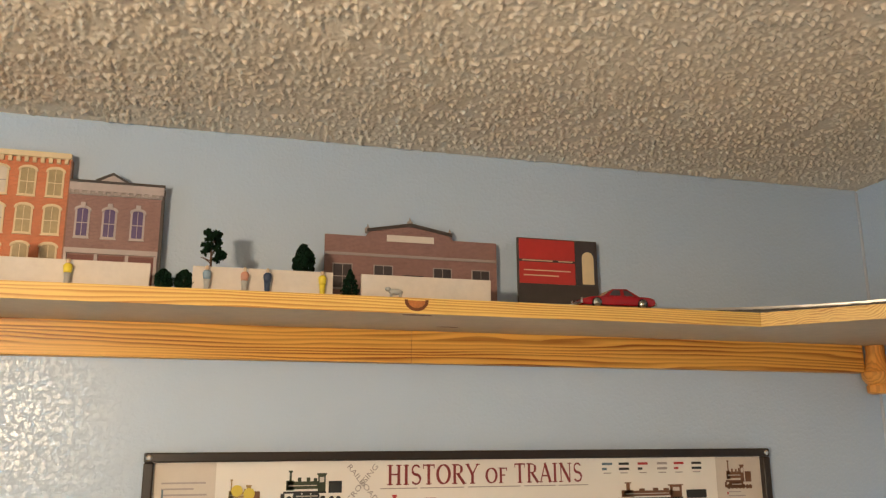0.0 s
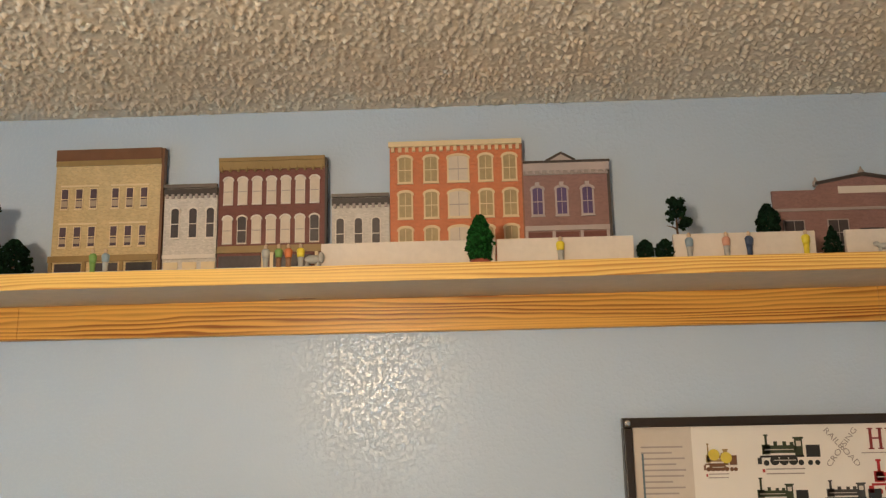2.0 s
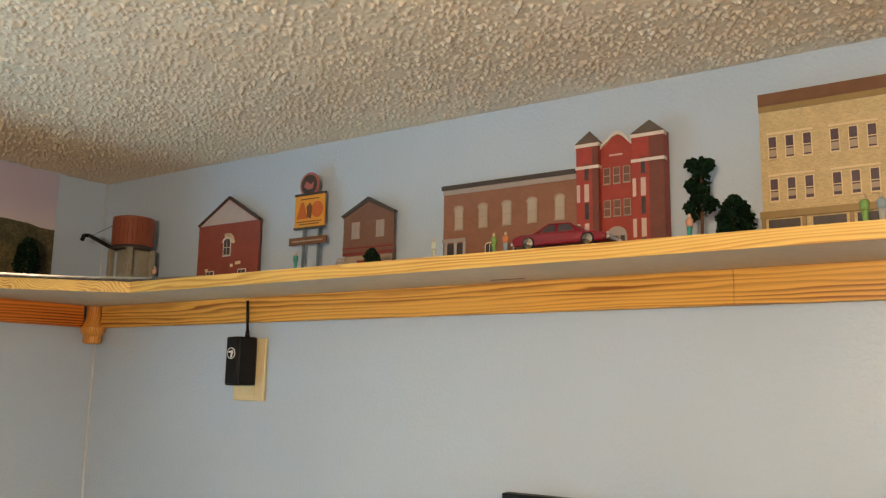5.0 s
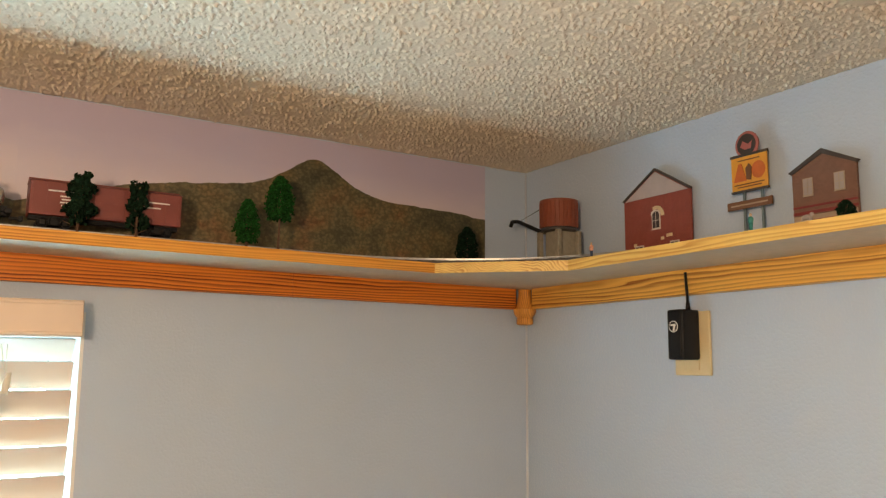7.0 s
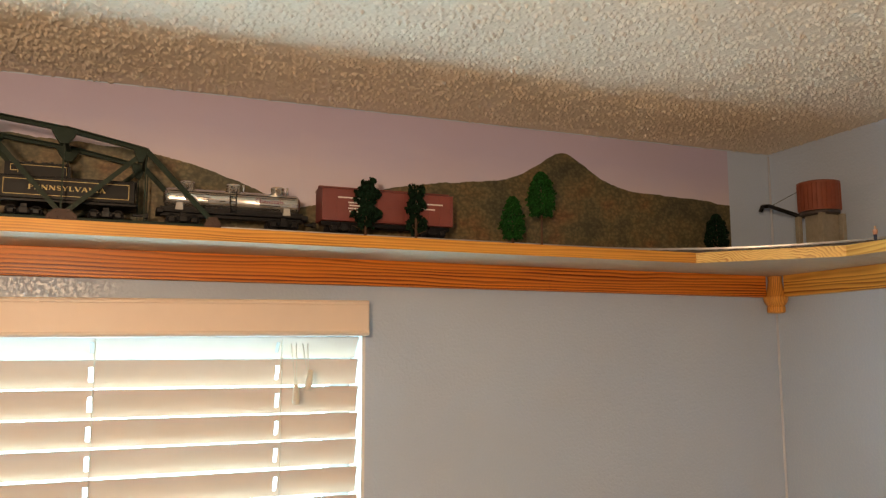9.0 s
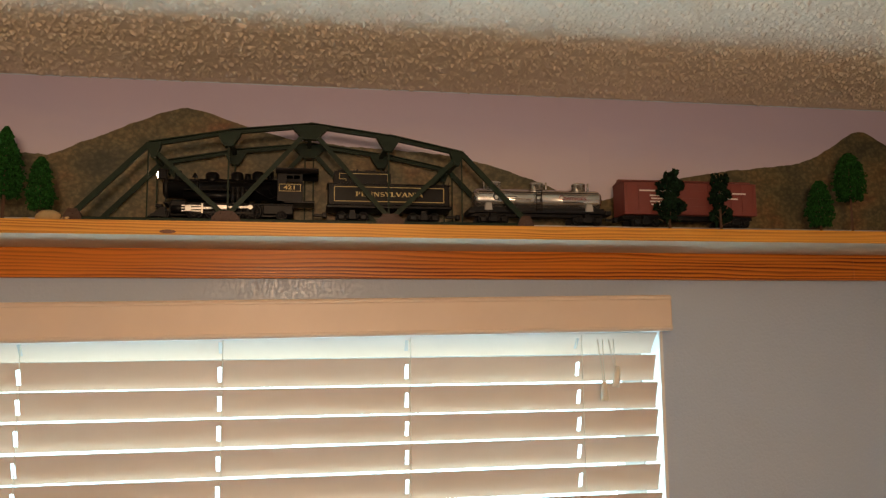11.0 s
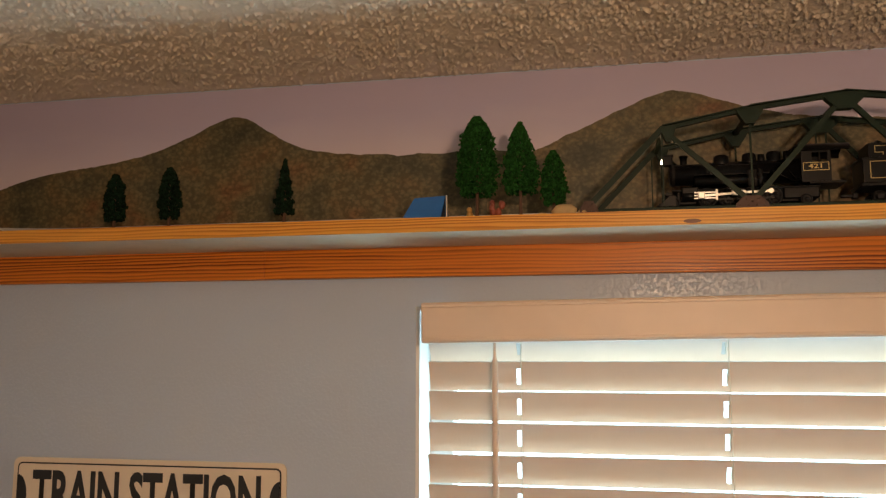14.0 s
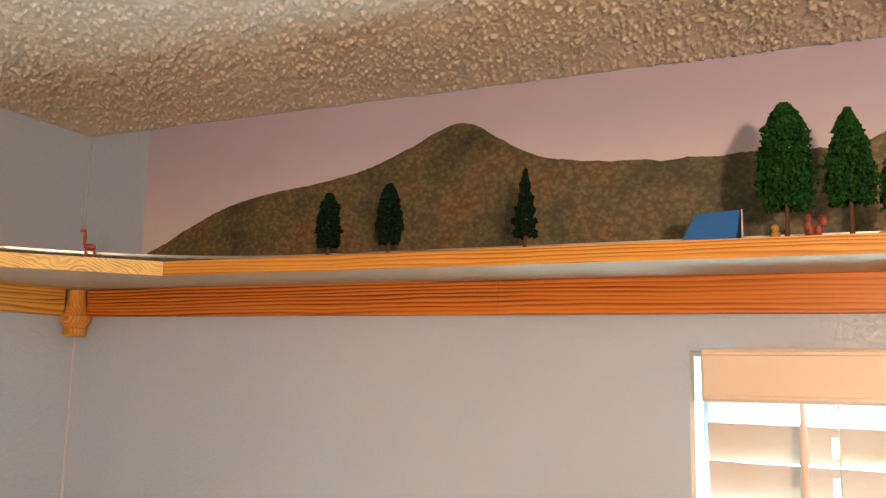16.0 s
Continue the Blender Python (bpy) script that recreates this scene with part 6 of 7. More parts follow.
quad = [(s * 0.006, q * 0.002, 0.004, 0.0014, 0.0014, 0.0045) for s in (-1, 1) for q in (-1, 1)]
lumpy("animal_figurine", "tiny grey animal figure standing at the shelf edge", "figurine", 2.535, -0.170, [(0, 0, 0.0095, 0.0095, 0.0040, 0.0042), (-0.010, 0, 0.0125, 0.004, 0.003, 0.003)] + quad, M_FIG["grey"])
lumpy("animal_figurine", "tiny dark grey animal figure near the roadside sign", "figurine", 0.856, -0.170, [(0, 0, 0.0085, 0.008, 0.0035, 0.004), (0.008, 0, 0.012, 0.003, 0.003, 0.003)] + quad, M_GREYTRIM)
lumpy("hand_cart", "tiny grey hand cart with a dark end beside the card wall", "cart", 1.848, -0.172, [(0, 0, 0.011, 0.011, 0.005, 0.0055), (0.010, 0, 0.013, 0.004, 0.0048, 0.007), (-0.007, 0, 0.004, 0.0025, 0.004, 0.004), (0.007, 0, 0.004, 0.0025, 0.004, 0.004)], M_FIG["grey"])
lumpy("animal_figurine", "sitting tan animal figure beside the blue tent", "figurine", 0.158, -2.080, [(0, 0, 0.006, 0.007, 0.005, 0.006), (0.004, 0, 0.0125, 0.0042, 0.004, 0.0045), (-0.004, 0.003, 0.003, 0.005, 0.003, 0.003)], tint("figure_ochre", (0.50, 0.27, 0.07)))
k = 0.92
lumpy("giraffe_figurine", "small dark red giraffe figure at the corner shelf edge", "figurine", 0.240, -2.966, [(k * p for p in q) for q in [(0, 0, 0.018, 0.009, 0.0045, 0.0055), (0.008, 0, 0.030, 0.0026, 0.0026, 0.013), (0.011, 0, 0.0425, 0.0050, 0.0024, 0.0026)] + [(a * 0.006, b_ * 0.0025, 0.007, 0.0013, 0.0013, 0.0085) for a in (-1, 1) for b_ in (-1, 1)]], M_FIG["red"], -45)
M_STONE = plain("tan_stone", (0.48, 0.32, 0.15), 0.7, vary=0.25, scale=80, bump=0.4)
rr = random.Random(4)
for y, wd, h in ((-1.979, 0.007, 0.0055), (-1.949, 0.017, 0.0165), (-1.922, 0.0095, 0.0105)):
    bm = bmesh.new()
    bmesh.ops.create_icosphere(bm, subdivisions=3, radius=1)
    for v in bm.verts:
        v.co *= 1 + 0.16 * noise.noise(v.co * 1.6 + Vector((y * 9, 0, 0)))
        v.co = Vector((v.co.x * wd * 0.7, v.co.y * wd, (v.co.z + 0.75) * h * 0.57))
    for f in bm.faces:
        f.smooth = True
    ob = link("pebble", bm, M_STONE)
    ob.matrix_world = pose(0.163, y, TOP)
    tagged(ob, "smooth tan pebble at the end of the bridge", "rock", "pebbles")
lumpy("brush_clump", "reddish brown twig clump under the trees", "bush", 0.160, -2.040, [(rr.uniform(-0.004, 0.004), rr.uniform(-0.010, 0.010), rr.uniform(0.003, 0.022), 0.0035, 0.004, 0.006) for _ in range(12)], M_REDBASE)

tent = thing("pup_tent", "bright blue toy ridge tent at the shelf edge", "tent", pose(0.160, -2.141, TOP, 0, 0, -8))
M_TENT = plain("blue_tent_cloth", (0.015, 0.14, 0.42), 0.55, vary=0.1, scale=60)
bm = bmesh.new()
near = [bm.verts.new((x, 0.027, z)) for x, z in ((-0.020, 0.0), (0.0, 0.0340), (0.020, 0.0))]
far = [bm.verts.new((x, y, z)) for x, y, z in ((-0.020, -0.030, 0.0), (0.0, -0.019, 0.0330), (0.020, -0.030, 0.0))]
for k in range(2):
    bm.faces.new((near[k], near[k + 1], far[k + 1], far[k]))
bm.faces.new(far)
bmesh.ops.recalc_face_normals(bm, faces=bm.faces)
bmesh.ops.solidify(bm, geom=list(bm.faces), thickness=0.0008)
part("canvas", bm, M_TENT, tent)
for s in (-1, 1):
    bm = bmesh.new()
    bm.faces.new([bm.verts.new(p) for p in ((s * 0.0185, 0.0276, 0.0005), (s * 0.003, 0.0276, 0.0005), (s * 0.0012, 0.0278, 0.0310))])
    bmesh.ops.solidify(bm, geom=list(bm.faces), thickness=0.0006)
    part("door_flap", bm, M_FIG["navy"], tent, "dark blue door flap")
part("pole", rod(bmesh.new(), (0, 0.0292, 0), (0, 0.0292, 0.0345), 0.0010, 6), M_WHITETRIM, tent, "pale tent pole")


def toy_car(label, x, y, length, height, paint, roofs, rz=0):
    """A die-cast car: lathe-like body from an outline, cabin, bright wheels and trim. Nose at +x."""
    e_ = thing("toy_car", label, "toy car", pose(x, y, TOP, 0, 0, rz), "toy cars")
    hw = length * 0.19
    low, hood, tail, ra, rb = 0.16 * height, 0.58 * height, 0.60 * height, roofs[0] * length, roofs[1] * length
    side = [(-0.50, 0.30), (-0.485, 0.52), (-0.40, 0.60), (-0.15, 0.61), (0.15, 0.60), (0.38, 0.54), (0.48, 0.44), (0.50, 0.26), (0.46, 0.16), (-0.46, 0.16)]
    bm = bmesh.new()
    prism(bm, [(a * length, c * height) for a, c in side], -hw, hw)
    bmesh.ops.bevel(bm, geom=list(bm.edges), offset=height * 0.09, segments=3, affect="EDGES", profile=0.6)
    for f in bm.faces:
        f.smooth = True
    part("body", bm, paint, e_)
    bm = bmesh.new()
    rows = [[bm.verts.new((a, s * hw * k, z)) for s in (-1, 1)] for a, k, z in ((ra - 0.17 * length, 0.92, 0.58 * height), (ra, 0.70, 0.985 * height), (rb, 0.70, 0.97 * height), (rb + 0.15 * length, 0.92, 0.58 * height))]
    for p, q in zip(rows, rows[1:]):
        bm.faces.new((p[0], p[1], q[1], q[0])).smooth = True
    for s in (0, 1):
        bm.faces.new([r_[s] for r_ in (rows if s else rows[::-1])])
    bm.faces.new((rows[0][0], rows[3][0], rows[3][1], rows[0][1]))
    bmesh.ops.recalc_face_normals(bm, faces=bm.faces)
    bmesh.ops.bevel(bm, geom=list(bm.edges), offset=height * 0.05, segments=2, affect="EDGES", profile=0.6)
    cab = part("cabin", bm, paint, e_)
    for s in (-1, 1):
        for xa, xb in ((ra - 0.08 * length, (ra + rb) / 2 - 0.004), ((ra + rb) / 2 + 0.001, rb + 0.07 * length)):
            bm = bmesh.new()
            pts = [(xa, 0.63), (xb, 0.63), (min(xb, rb), 0.90), (max(xa, ra), 0.90)]
            vs = [bm.verts.new((px, s * hw * (0.92 - 0.22 * (pz - 0.58) / 0.405) + s * 0.0006, pz * height)) for px, pz in pts]
            bm.faces.new(vs)
            bmesh.ops.recalc_face_normals(bm, faces=bm.faces)
            part("side_window", bm, M_PANE, cab)
    r = height * 0.25
    for a in (-0.31, 0.31):
        for s in (-1, 1):
            wh = part("wheel", turned(bmesh.new(), [(r * 0.9, 0), (r, 0.0008), (r, 0.0042), (r * 0.93, 0.005), (r * 0.5, 0.005)], pose(a * length, s * (hw - 0.0035), r, -90 * s, 0, 0), 20), M_BLACK, e_)
            bm = turned(bmesh.new(), [(r * 0.80, 0.0046), (r * 0.78, 0.0054), (r * 0.2, 0.0050), (r * 0.18, 0.0060), (0.0003, 0.0062)], pose(a * length, s * (hw - 0.0035), r, -90 * s, 0, 0), 20)
            part("wheel_rim", bm, M_CHROME, wh, "chrome wheel rim")
    for nm, a in (("front_bumper", 0.497), ("rear_bumper", -0.497)):
        part(nm, boxm((a * length - 0.0022, -hw * 0.92, 0.22 * height), (a * length + 0.0022, hw * 0.92, 0.36 * height), 0.0008), M_CHROME, e_)
    for s in (-1, 1):
        part("headlight", turned(bmesh.new(), [(0.0022, 0), (0.0016, 0.0016)], pose(0.482 * length, s * hw * 0.72, 0.43 * height, 0, 90, 0), 10), M_CHROME, e_)
    return e_


M_CARRED = plain("crimson_car_enamel", (0.32, 0.006, 0.013), 0.25, vary=0.08, coat=0.6, bump=0)
M_CARMAROON = plain("maroon_car_enamel", (0.19, 0.005, 0.016), 0.22, vary=0.08, coat=0.7, bump=0)
toy_car("small bright red die-cast sports car on the shelf", 2.850, -0.150, 0.112, 0.0295, M_CARRED, (-0.13, 0.06), 180)
toy_car("maroon die-cast sedan with chrome wheels on the shelf", 1.222, -0.150, 0.134, 0.035, M_CARMAROON, (-0.12, 0.10), 0)

# ---- things on the walls ----
pl = thing("outlet_plate", "ivory plastic wall outlet plate", "outlet", pose(0.500, -0.001, 2.020))
part("plate", boxm((-0.041, -0.006, -0.058), (0.041, 0.0, 0.058), 0.002), M_IVORY, pl)
part("socket", boxm((-0.017, -0.0075, -0.050), (0.017, -0.0055, -0.018), 0.002), M_IVORY, pl)
ad = thing("power_adapter", "black plug-in power adapter with a round white badge, in the outlet", "adapter", pose(0.511, -0.0085, 2.036))
bm = boxm((-0.027, -0.044, -0.046), (0.010, 0.0, 0.044), 0.004)
box(bm, (-0.023, -0.0465, -0.043), (0.006, -0.040, 0.041), 0.002)
part("housing", bm, M_BLACK, ad)
bm = turned(bmesh.new(), [(0.0105, 0), (0.0105, 0.0006)], pose(-0.0095, -0.0464, 0.013, 90, 0, 0), 28)
bd = part("badge", bm, M_WHITE, ad, "white round badge")
part("badge_disc", turned(bmesh.new(), [(0.0088, 0), (0.0088, 0.0006)], pose(-0.0095, -0.0468, 0.013, 90, 0, 0), 28), M_BLACK, bd)
part("badge_shape", prism(bmesh.new(), [(-0.0155, 0.017), (-0.0035, 0.018), (-0.0035, 0.015), (-0.0065, 0.005), (-0.0105, 0.005), (-0.0085, 0.014), (-0.0155, 0.014)], -0.0480, -0.0470), M_WHITE, bd)
bm = bmesh.new()
rod(bm, (0.002, -0.020, 0.043), (0.002, -0.020, 0.056), 0.0048, 12, 0, 0.0034)
rod(bm, (0.002, -0.020, 0.055), (0.002, -0.024, 0.112), 0.0026, 10)
part("cord", bm, M_BLACK, ad)

# poster of engines
PX, PZ = 2.709, 1.985
po = thing("framed_poster", "framed cream poster of historic trains in a dark frame", "poster", pose(PX, -0.002, PZ))
HWP, HP = 0.4715, 0.62
bm = bmesh.new()
box(bm, (-HWP, -0.018, -0.0125), (HWP, 0.0, 0.0), 0.002)
box(bm, (-HWP, -0.018, -HP), (HWP, 0.0, -HP + 0.0125), 0.002)
for s in (-1, 1):
    box(bm, (min(s * HWP, s * (HWP - 0.0125)), -0.0178, -HP + 0.0127), (max(s * HWP, s * (HWP - 0.0125)), 0.0, -0.0127), 0.002)
part("frame", bm, plain("dark_brown_frame", (0.022, 0.014, 0.010), 0.3, vary=0.2), po)
for s in (-1, 1):
    part("corner_pin", turned(bmesh.new(), [(0.0045, 0), (0.004, 0.0012), (0.002, 0.002)], pose(s * (HWP - 0.0065), -0.018, -0.0065, 90, 0, 0), 12), M_CHROME, po)
part("sheet", boxm((-HWP + 0.012, -0.008, -HP + 0.012), (HWP - 0.012, -0.004, -0.012)), M_PAPER, po)
M_TANPRINT = plain("tan_print", (0.60, 0.53, 0.46), 0.4, vary=0.06, bump=0)
YP = -0.0085
part("side_column", boxm((-0.458, YP, -HP + 0.013), (-0.380, YP + 0.002, -0.0135)), M_TANPRINT, po)
part("side_column", boxm((0.378, YP, -HP + 0.013), (0.458, YP + 0.002, -0.0135)), M_TANPRINT, po)
bm = bmesh.new()
rr = random.Random(8)
for k in range(18):
    z = -0.040 - 0.0075 * k
    box(bm, (-0.448, YP - 0.0006, z), (-0.388 - rr.uniform(0, 0.02), YP, z + 0.0022))
part("text_block", bm, M_GREYTRIM, po)
part("text_rule", boxm((-0.4475, YP - 0.0012, -0.30), (-0.4450, YP - 0.0004, -0.047)), M_POST, po)
part("lettering", roman("HISTORY", -0.149, -0.0125, -0.0462, 0.0272, YP - 0.0006), M_MAROONINK, po, "maroon roman title lettering")
part("lettering", roman("OF", -0.004, 0.031, -0.0462, 0.0215, YP - 0.0006), M_MAROONINK, po, "maroon roman title lettering")
part("lettering", roman("TRAINS", 0.0405, 0.150, -0.0462, 0.0272, YP - 0.0006), M_MAROONINK, po, "maroon roman title lettering")
bm = bmesh.new()
for x0, x1 in ((-0.158, -0.105), (-0.101, -0.036), (-0.030, 0.050), (0.056, 0.105), (0.110, 0.158)):
    box(bm, (x0, YP - 0.0006, -0.0515), (x1, YP, -0.0502))
part("subtitle", bm, M_GREYTRIM, po)
words("RAILROAD", 0.0105, 0.062, pose(-0.183, YP - 0.0006, -0.043, 0, 50, 0) @ UPRIGHT, M_GREYTRIM, po)
words("CROSSING", 0.0105, 0.062, pose(-0.183, YP - 0.0006, -0.043, 0, -50, 0) @ UPRIGHT, M_GREYTRIM, po)
M_FLAGRED = plain("flag_red_print", (0.45, 0.03, 0.03), 0.4, vary=0.08, bump=0)
for k, (x, c) in enumerate(((0.190, M_POST), (0.218, M_INK), (0.250, M_FLAGRED), (0.283, M_GREYTRIM), (0.312, M_FLAGRED), (0.343, M_INK))):
    f = part("flag", boxm((x - 0.0085, YP - 0.0006, -0.0305), (x + 0.0085, YP, -0.0195)), M_PAPER, po)
    part("flag_stripe", boxm((x - 0.0085, YP - 0.0010, -0.0230), (x + 0.0085, YP - 0.0004, -0.0195)), c, f)
    part("flag_stripe", boxm((x - 0.0085, YP - 0.0010, -0.0305), (x + (0.0085 if k % 2 else -0.001), YP - 0.0004, -0.0270)), M_INK if k == 2 else c, f)
    part("flag_caption", boxm((x - 0.006, YP - 0.0006, -0.0355), (x + 0.006, YP, -0.0340)), M_GREYTRIM, f)


def print_engine(x, z, wd, ht, c, c2, seed):
    """A small printed engine: boiler, domes, stack, cab with window, running gear and tender as flat shapes."""
    r = random.Random(seed)
    y0 = YP - 0.0006

    def flat(bm, a0, b0, a1, b1, lift=0.0):
        box(bm, (x + wd * a0, y0 - lift, z + ht * b0), (x + wd * a1, YP - lift, z + ht * b1))

    bm = bmesh.new()
    flat(bm, -0.36, 0.36, 0.14, 0.58)
    flat(bm, -0.38, 0.33, -0.26, 0.61)
    flat(bm, 0.12, 0.26, 0.24, 0.76)
    flat(bm, 0.10, 0.76, 0.26, 0.81)
    s0 = r.uniform(0.82, 1.0)
    flat(bm, -0.33, 0.58, -0.295, s0)
    flat(bm, -0.345, s0, -0.28, s0 + 0.05)
    for a in (-0.20, -0.06, 0.05):
        flat(bm, a, 0.57, a + 0.055, 0.66 + 0.04 * r.random())
    e_ = part("printed_engine", bm, c, po)
    bm = bmesh.new()
    flat(bm, -0.42, 0.24, 0.25, 0.30)
    flat(bm, 0.29, 0.24, 0.5, 0.58)
    flat(bm, -0.46, 0.06, -0.40, 0.24)
    for a, q in ((-0.33, 0.10), (-0.20, 0.17), (-0.06, 0.17), (0.08, 0.17), (0.20, 0.10), (0.34, 0.09), (0.45, 0.09)):
        turned(bm, [(ht * q * 0.8, 0), (ht * q * 0.8, 0.0005)], pose(x + wd * a, YP, z + ht * q * 0.9, 90, 0, 0), 12)
    part("printed_running_gear", bm, c2, e_)
    bm = bmesh.new()
    flat(bm, 0.145, 0.55, 0.215, 0.70, 0.0004)
    flat(bm, -0.34, 0.45, 0.10, 0.475, 0.0004)
    flat(bm, -0.22, 0.15, 0.12, 0.175, 0.0009)
    part("printed_highlight", bm, M_TANPRINT, e_)
    bm = bmesh.new()
    for k in range(2):
        flat(bm, -0.34, -0.10 - 0.13 * k, r.uniform(0.1, 0.4), -0.065 - 0.13 * k)
    part("caption", bm, M_GREYTRIM, e_)
    part("caption_mark", boxm((x - wd * 0.40, y0, z - ht * 0.17), (x - wd * 0.36, YP, z - ht * 0.08)), M_FLAGRED, e_)


M_PRINTGREEN = plain("green_print", (0.040, 0.052, 0.026), 0.4, vary=0.2, bump=0)
M_PRINTGREY = plain("grey_print", (0.065, 0.060, 0.056), 0.4, vary=0.2, bump=0)
for k, (x, z, wd, ht, c, c2) in enumerate(((-0.345, -0.072, 0.046, 0.036, M_OLIVE, M_BROWN), (-0.255, -0.066, 0.086, 0.046, M_PRINTGREEN, M_INK), (-0.270, -0.118, 0.075, 0.036, M_PRINTGREEN, M_INK),
                                           (-0.178, -0.118, 0.080, 0.036, M_PRINTGREY, M_INK), (-0.105, -0.105, 0.105, 0.050, M_FLAGRED, M_FLAGRED), (0.010, -0.112, 0.105, 0.038, M_PRINTGREEN, M_INK),
                                           (0.110, -0.112, 0.090, 0.040, M_INK, M_BROWN), (0.275, -0.082, 0.165, 0.036, M_BROWN, M_INK), (0.240, -0.128, 0.120, 0.036, M_PRINTGREY, M_INK),
                                           (0.415, -0.062, 0.050, 0.046, M_BROWN, M_BROWN))):
    print_engine(x, z, wd, ht, c, c2, k)
rr = random.Random(12)
for row in range(5):
    for col in range(6):
        print_engine(-0.30 + 0.12 * col, -0.185 - 0.078 * row, 0.10, 0.042, rr.choice([M_PRINTGREEN, M_PRINTGREY, M_BROWN, M_FLAGRED, M_INK]), M_INK, 100 + row * 6 + col)
for k, (x, c) in enumerate(((-0.352, M_CREAM), (-0.336, M_CREAM))):
    part("printed_barrel", turned(bmesh.new(), [(0.0075, 0), (0.0075, 0.0006)], pose(x, YP - 0.0008, -0.050 - 0.004 * k, 90, 0, 0), 14), plain("yellow_print", (0.62, 0.48, 0.06), 0.4, bump=0), po)

# second framed picture
fp = thing("framed_picture", "black-framed faded map print on the wall below the shelf", "picture", pose(1.056, -0.002, 1.843))
bm = bmesh.new()
box(bm, (0, -0.020, -0.016), (0.62, 0.0, 0.0), 0.002)
box(bm, (0, -0.020, -0.46), (0.62, 0.0, -0.444), 0.002)
box(bm, (0, -0.0198, -0.4438), (0.016, 0.0, -0.0162), 0.002)
box(bm, (0.604, -0.0198, -0.4438), (0.62, 0.0, -0.0162), 0.002)
part("frame", bm, M_BLACK, fp)
part("mount", boxm((0.015, -0.008, -0.445), (0.605, -0.003, -0.015)), tint("blue_grey_mount", (0.14, 0.22, 0.28)), fp, "blue-grey mount")
part("print", boxm((0.030, -0.0095, -0.430), (0.590, -0.0075, -0.018)), M_PAPER, fp, "faded cream map print")
bm = bmesh.new()
rr = random.Random(6)
for k in range(26):
    x, z = rr.uniform(0.05, 0.55), rr.uniform(-0.40, -0.03)
    rod(bm, (x, -0.0097, z), (x + rr.uniform(-0.05, 0.06), -0.0097, z + rr.uniform(-0.03, 0.03)), 0.0009, 5)
part("map_print", bm, M_BROWN, fp)

# station sign
SY0, SY1, SZ = -2.892, -2.402, 1.814
ss = thing("station_sign", "cream metal TRAIN STATION sign with black border on the wall", "sign", pose(0.001, (SY0 + SY1) / 2, SZ, 0, 0, 90))
HW2, H2 = (SY1 - SY0) / 2, 0.125


def rounded(hw, z0, z1, r):
    pts = []
    for cx, cz, a0 in ((hw - r, z1 - r, 0), (-hw + r, z1 - r, 90), (-hw + r, z0 + r, 180), (hw - r, z0 + r, 270)):
        pts += [(cx + r * math.cos(radians(a0 + k * 22.5)), cz + r * math.sin(radians(a0 + k * 22.5))) for k in range(5)]
    return pts


part("plate", prism(bmesh.new(), rounded(HW2, -H2, 0, 0.012), -0.003, 0.0), plain("cream_enamel", (0.78, 0.68, 0.55), 0.3, vary=0.04, bump=0), ss)
part("border", prism(bmesh.new(), rounded(HW2 - 0.008, -H2 + 0.008, -0.008, 0.009), -0.0034, -0.002), M_INK, ss)
part("field", prism(bmesh.new(), rounded(HW2 - 0.0105, -H2 + 0.0105, -0.0105, 0.007), -0.0038, -0.002), plain("cream_enamel_field", (0.78, 0.68, 0.55), 0.3, vary=0.04, bump=0), ss)
for s in (-1, 1):
    bm = bmesh.new()
    pts = [(s * (HW2 - 0.0105 - 0.017 * math.cos(radians(a))), -H2 / 2 + 0.034 * math.sin(radians(a))) for a in range(-90, 91, 15)]
    prism(bm, pts, -0.0042, -0.003)
    part("end_boss", bm, M_INK, ss, "black half-round end")
words("TRAIN STATION", 0.102, 0.410, pose(0, -0.0044, -H2 / 2) @ UPRIGHT, M_INK, ss, bold=0.0032, label="heavy black lettering")

# black bow on a stand in the corner
M_FELT = plain("black_felt", (0.008, 0.008, 0.008), 0.95, vary=0.3)
st = thing("coat_stand", "slim black coat stand in the room corner", "coat stand", pose(0.187, -3.10, 0))
part("post", rod(bmesh.new(), (0, 0, 0.01), (0, 0, 1.715), 0.011, 12), M_BLACK, st)
part("foot", turned(bmesh.new(), [(0.120, 0), (0.118, 0.014), (0.03, 0.026), (0.014, 0.04)], Matrix(), 24), M_BLACK, st)
bw = thing("fabric_bow", "large black felt bow on top of the coat stand", "decoration", pose(0.187, -3.10, 1.742))
for s, ang, ln, wd in ((1, 52, 0.066, 0.034), (-1, 68, 0.068, 0.048)):
    bm = bmesh.new()
    bmesh.ops.create_icosphere(bm, subdivisions=4, radius=1, matrix=pose(0, 0, 0, 0, s * ang, 0) @ Matrix.Translation((0, 0, ln)) @ Matrix.Diagonal((wd, 0.024, ln, 1)))
    for f in bm.faces:
        f.smooth = True
    part("loop", bm, M_FELT, bw)
bm = bmesh.new()
bmesh.ops.create_icosphere(bm, subdivisions=2, radius=1, matrix=Matrix.Diagonal((0.044, 0.028, 0.044, 1)))
part("bow_knot", bm, M_FELT, bw)

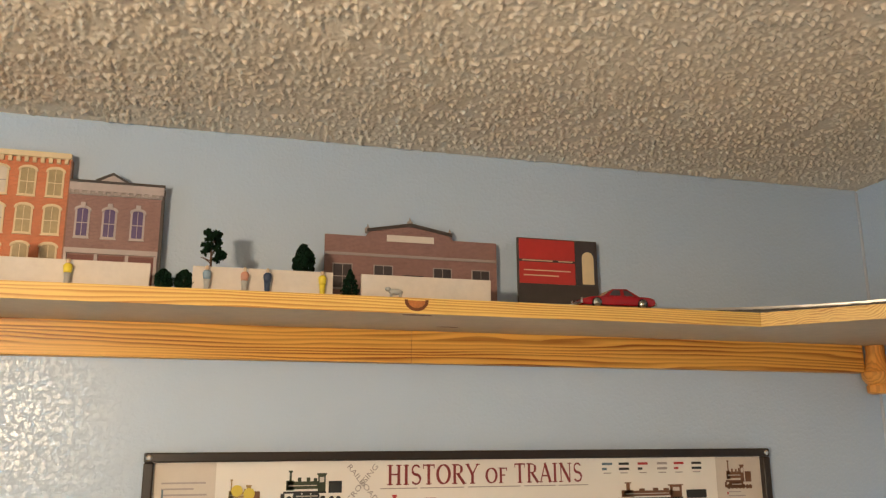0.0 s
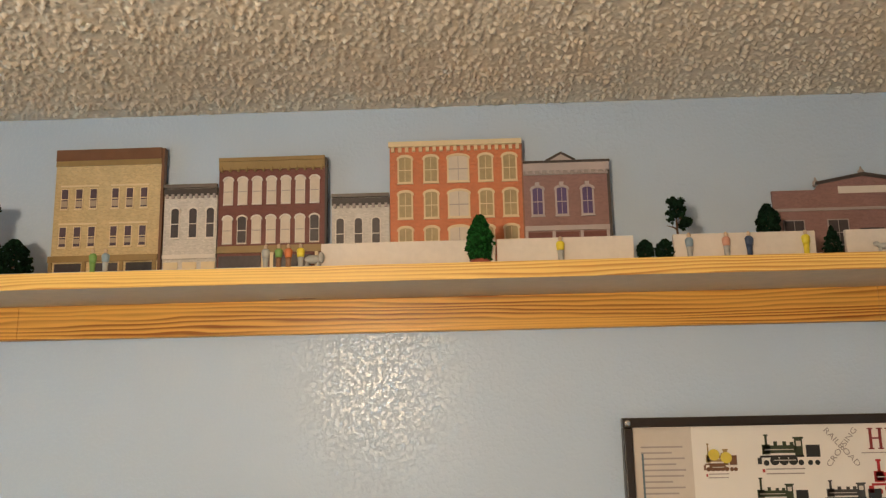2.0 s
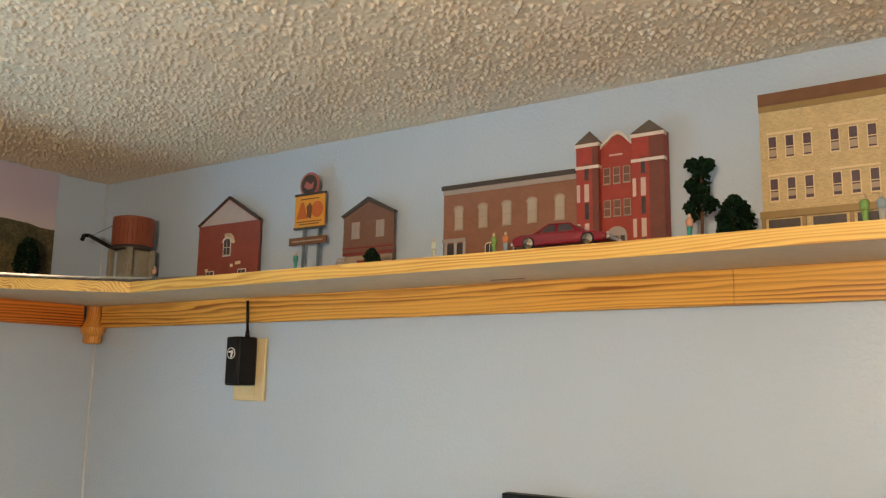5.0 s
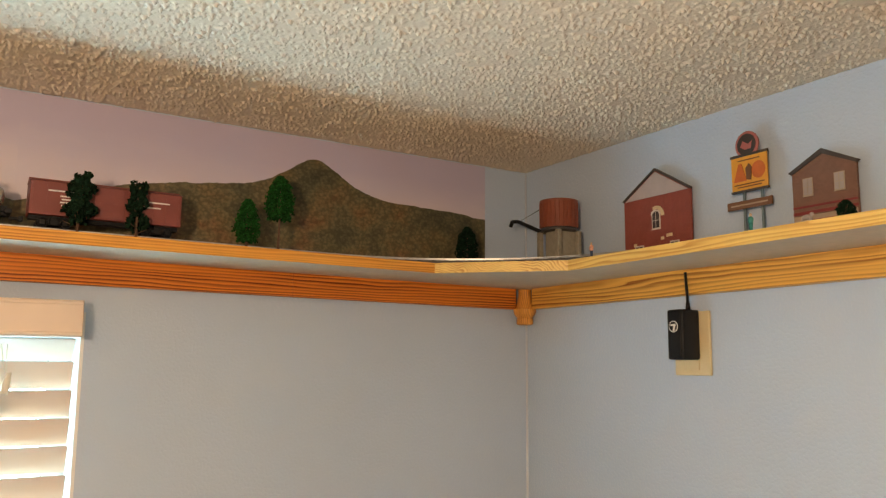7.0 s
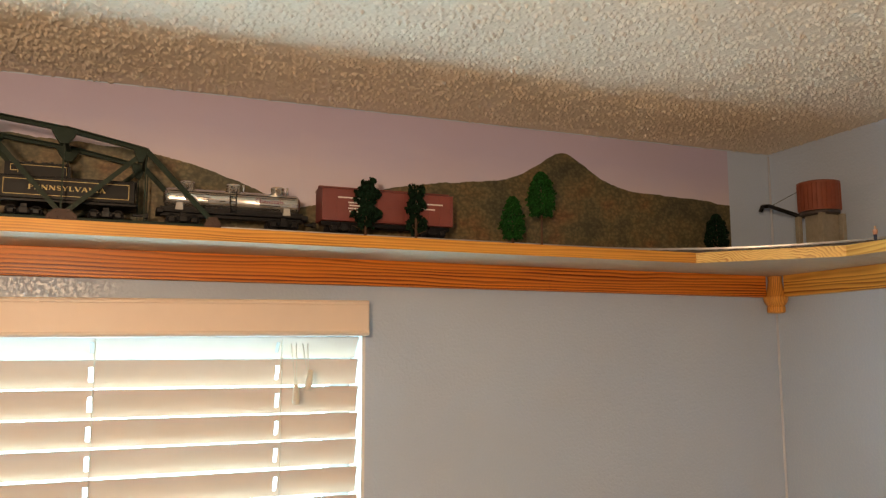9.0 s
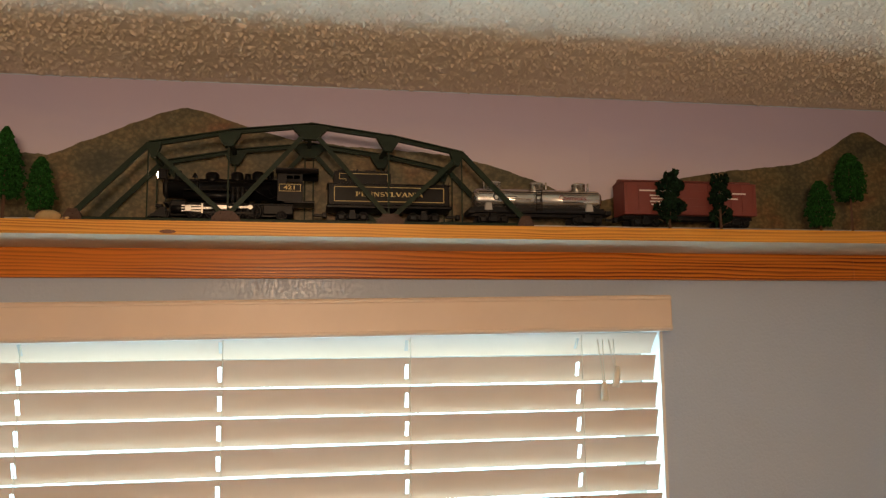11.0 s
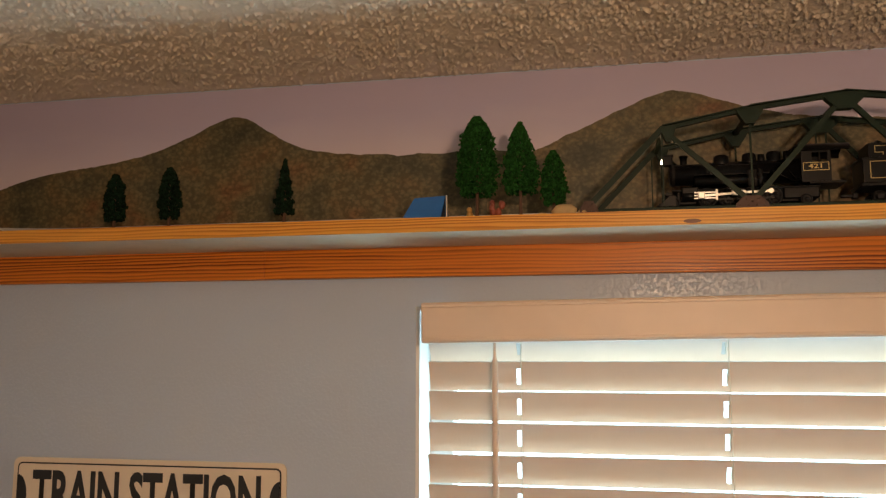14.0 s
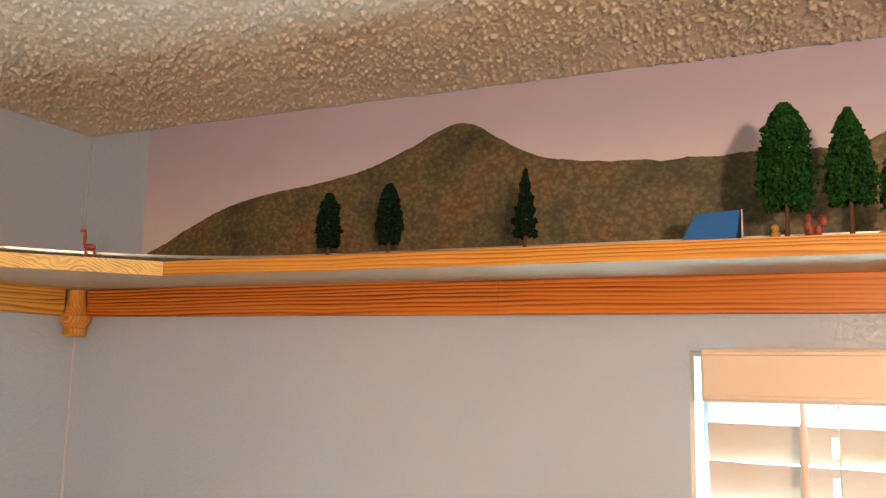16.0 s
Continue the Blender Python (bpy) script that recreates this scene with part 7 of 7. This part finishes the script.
# ceiling lamp in the middle of the room, above and behind the walk
cl = thing("ceiling_lamp", "ceiling lamp on a short stem in the middle of the room", "lamp", pose(1.715, -1.625, CEIL - 0.006))
part("canopy", turned(bmesh.new(), [(0.045, -0.045), (0.065, -0.020), (0.068, 0.0)], Matrix(), 24), M_WHITE, cl)
part("stem", rod(bmesh.new(), (0, 0, -0.26), (0, 0, -0.04), 0.009, 10), M_CHROME, cl)
part("socket_cup", turned(bmesh.new(), [(0.020, -0.305), (0.024, -0.290), (0.012, -0.255)], Matrix(), 16), M_CHROME, cl)

# a knot in the edge of the long shelf: a dark bowl-shaped rim round a rusty heart
M_KNOT = plain("dark_knot", (0.15, 0.045, 0.012), 0.4, vary=0.35, scale=300)
kn = thing("wood_knot", "dark bowl-shaped knot in the pine shelf edge", "knot", pose(2.559, -DEEP - 0.0001, TOP - 0.003))
part("heart", prism(bmesh.new(), [(0.0115 * math.cos(radians(a)), 0.0100 * math.sin(radians(a))) for a in range(180, 361, 15)], -0.0004, 0.0), plain("knot_heart", (0.46, 0.16, 0.04), 0.4, vary=0.3, scale=300), kn)
ang = [radians(a) for a in range(175, 366, 10)]
part("rim", prism(bmesh.new(), [(0.0155 * math.cos(a), 0.0135 * math.sin(a)) for a in ang] + [(0.0115 * math.cos(a), 0.0095 * math.sin(a)) for a in reversed(ang)], -0.0006, 0.0), M_KNOT, kn)
bk = tagged(link("wood_knot", prism(bmesh.new(), [(0.0115 * math.cos(radians(a)), 0.0028 * math.sin(radians(a))) for a in range(0, 360, 30)], -0.0005, 0.0), M_KNOT), "small dark knot low in the pine shelf edge", "knot")
bk.matrix_world = pose(DEEP + 0.0001, -1.784, 2.159, 0, 0, 90)
for x, y, a, c in ((1.081, -0.052, 0.030, 0.0045), (1.800, -0.034, 0.026, 0.0045), (2.564, -0.168, 0.020, 0.0050), (2.632, -0.070, 0.016, 0.0020)):
    bk = tagged(link("wood_knot", prism(bmesh.new(), [(a * math.cos(radians(k)), c * math.sin(radians(k)) * (1.0 if k < 180 else 0.6)) for k in range(0, 360, 20)], -0.0005, 0.0), M_KNOT), "dark flat knot in the underside of the pine shelf", "knot", "knots under the shelf")
    bk.matrix_world = pose(x, y, UNDER + 0.0001, 90, 0, 0)
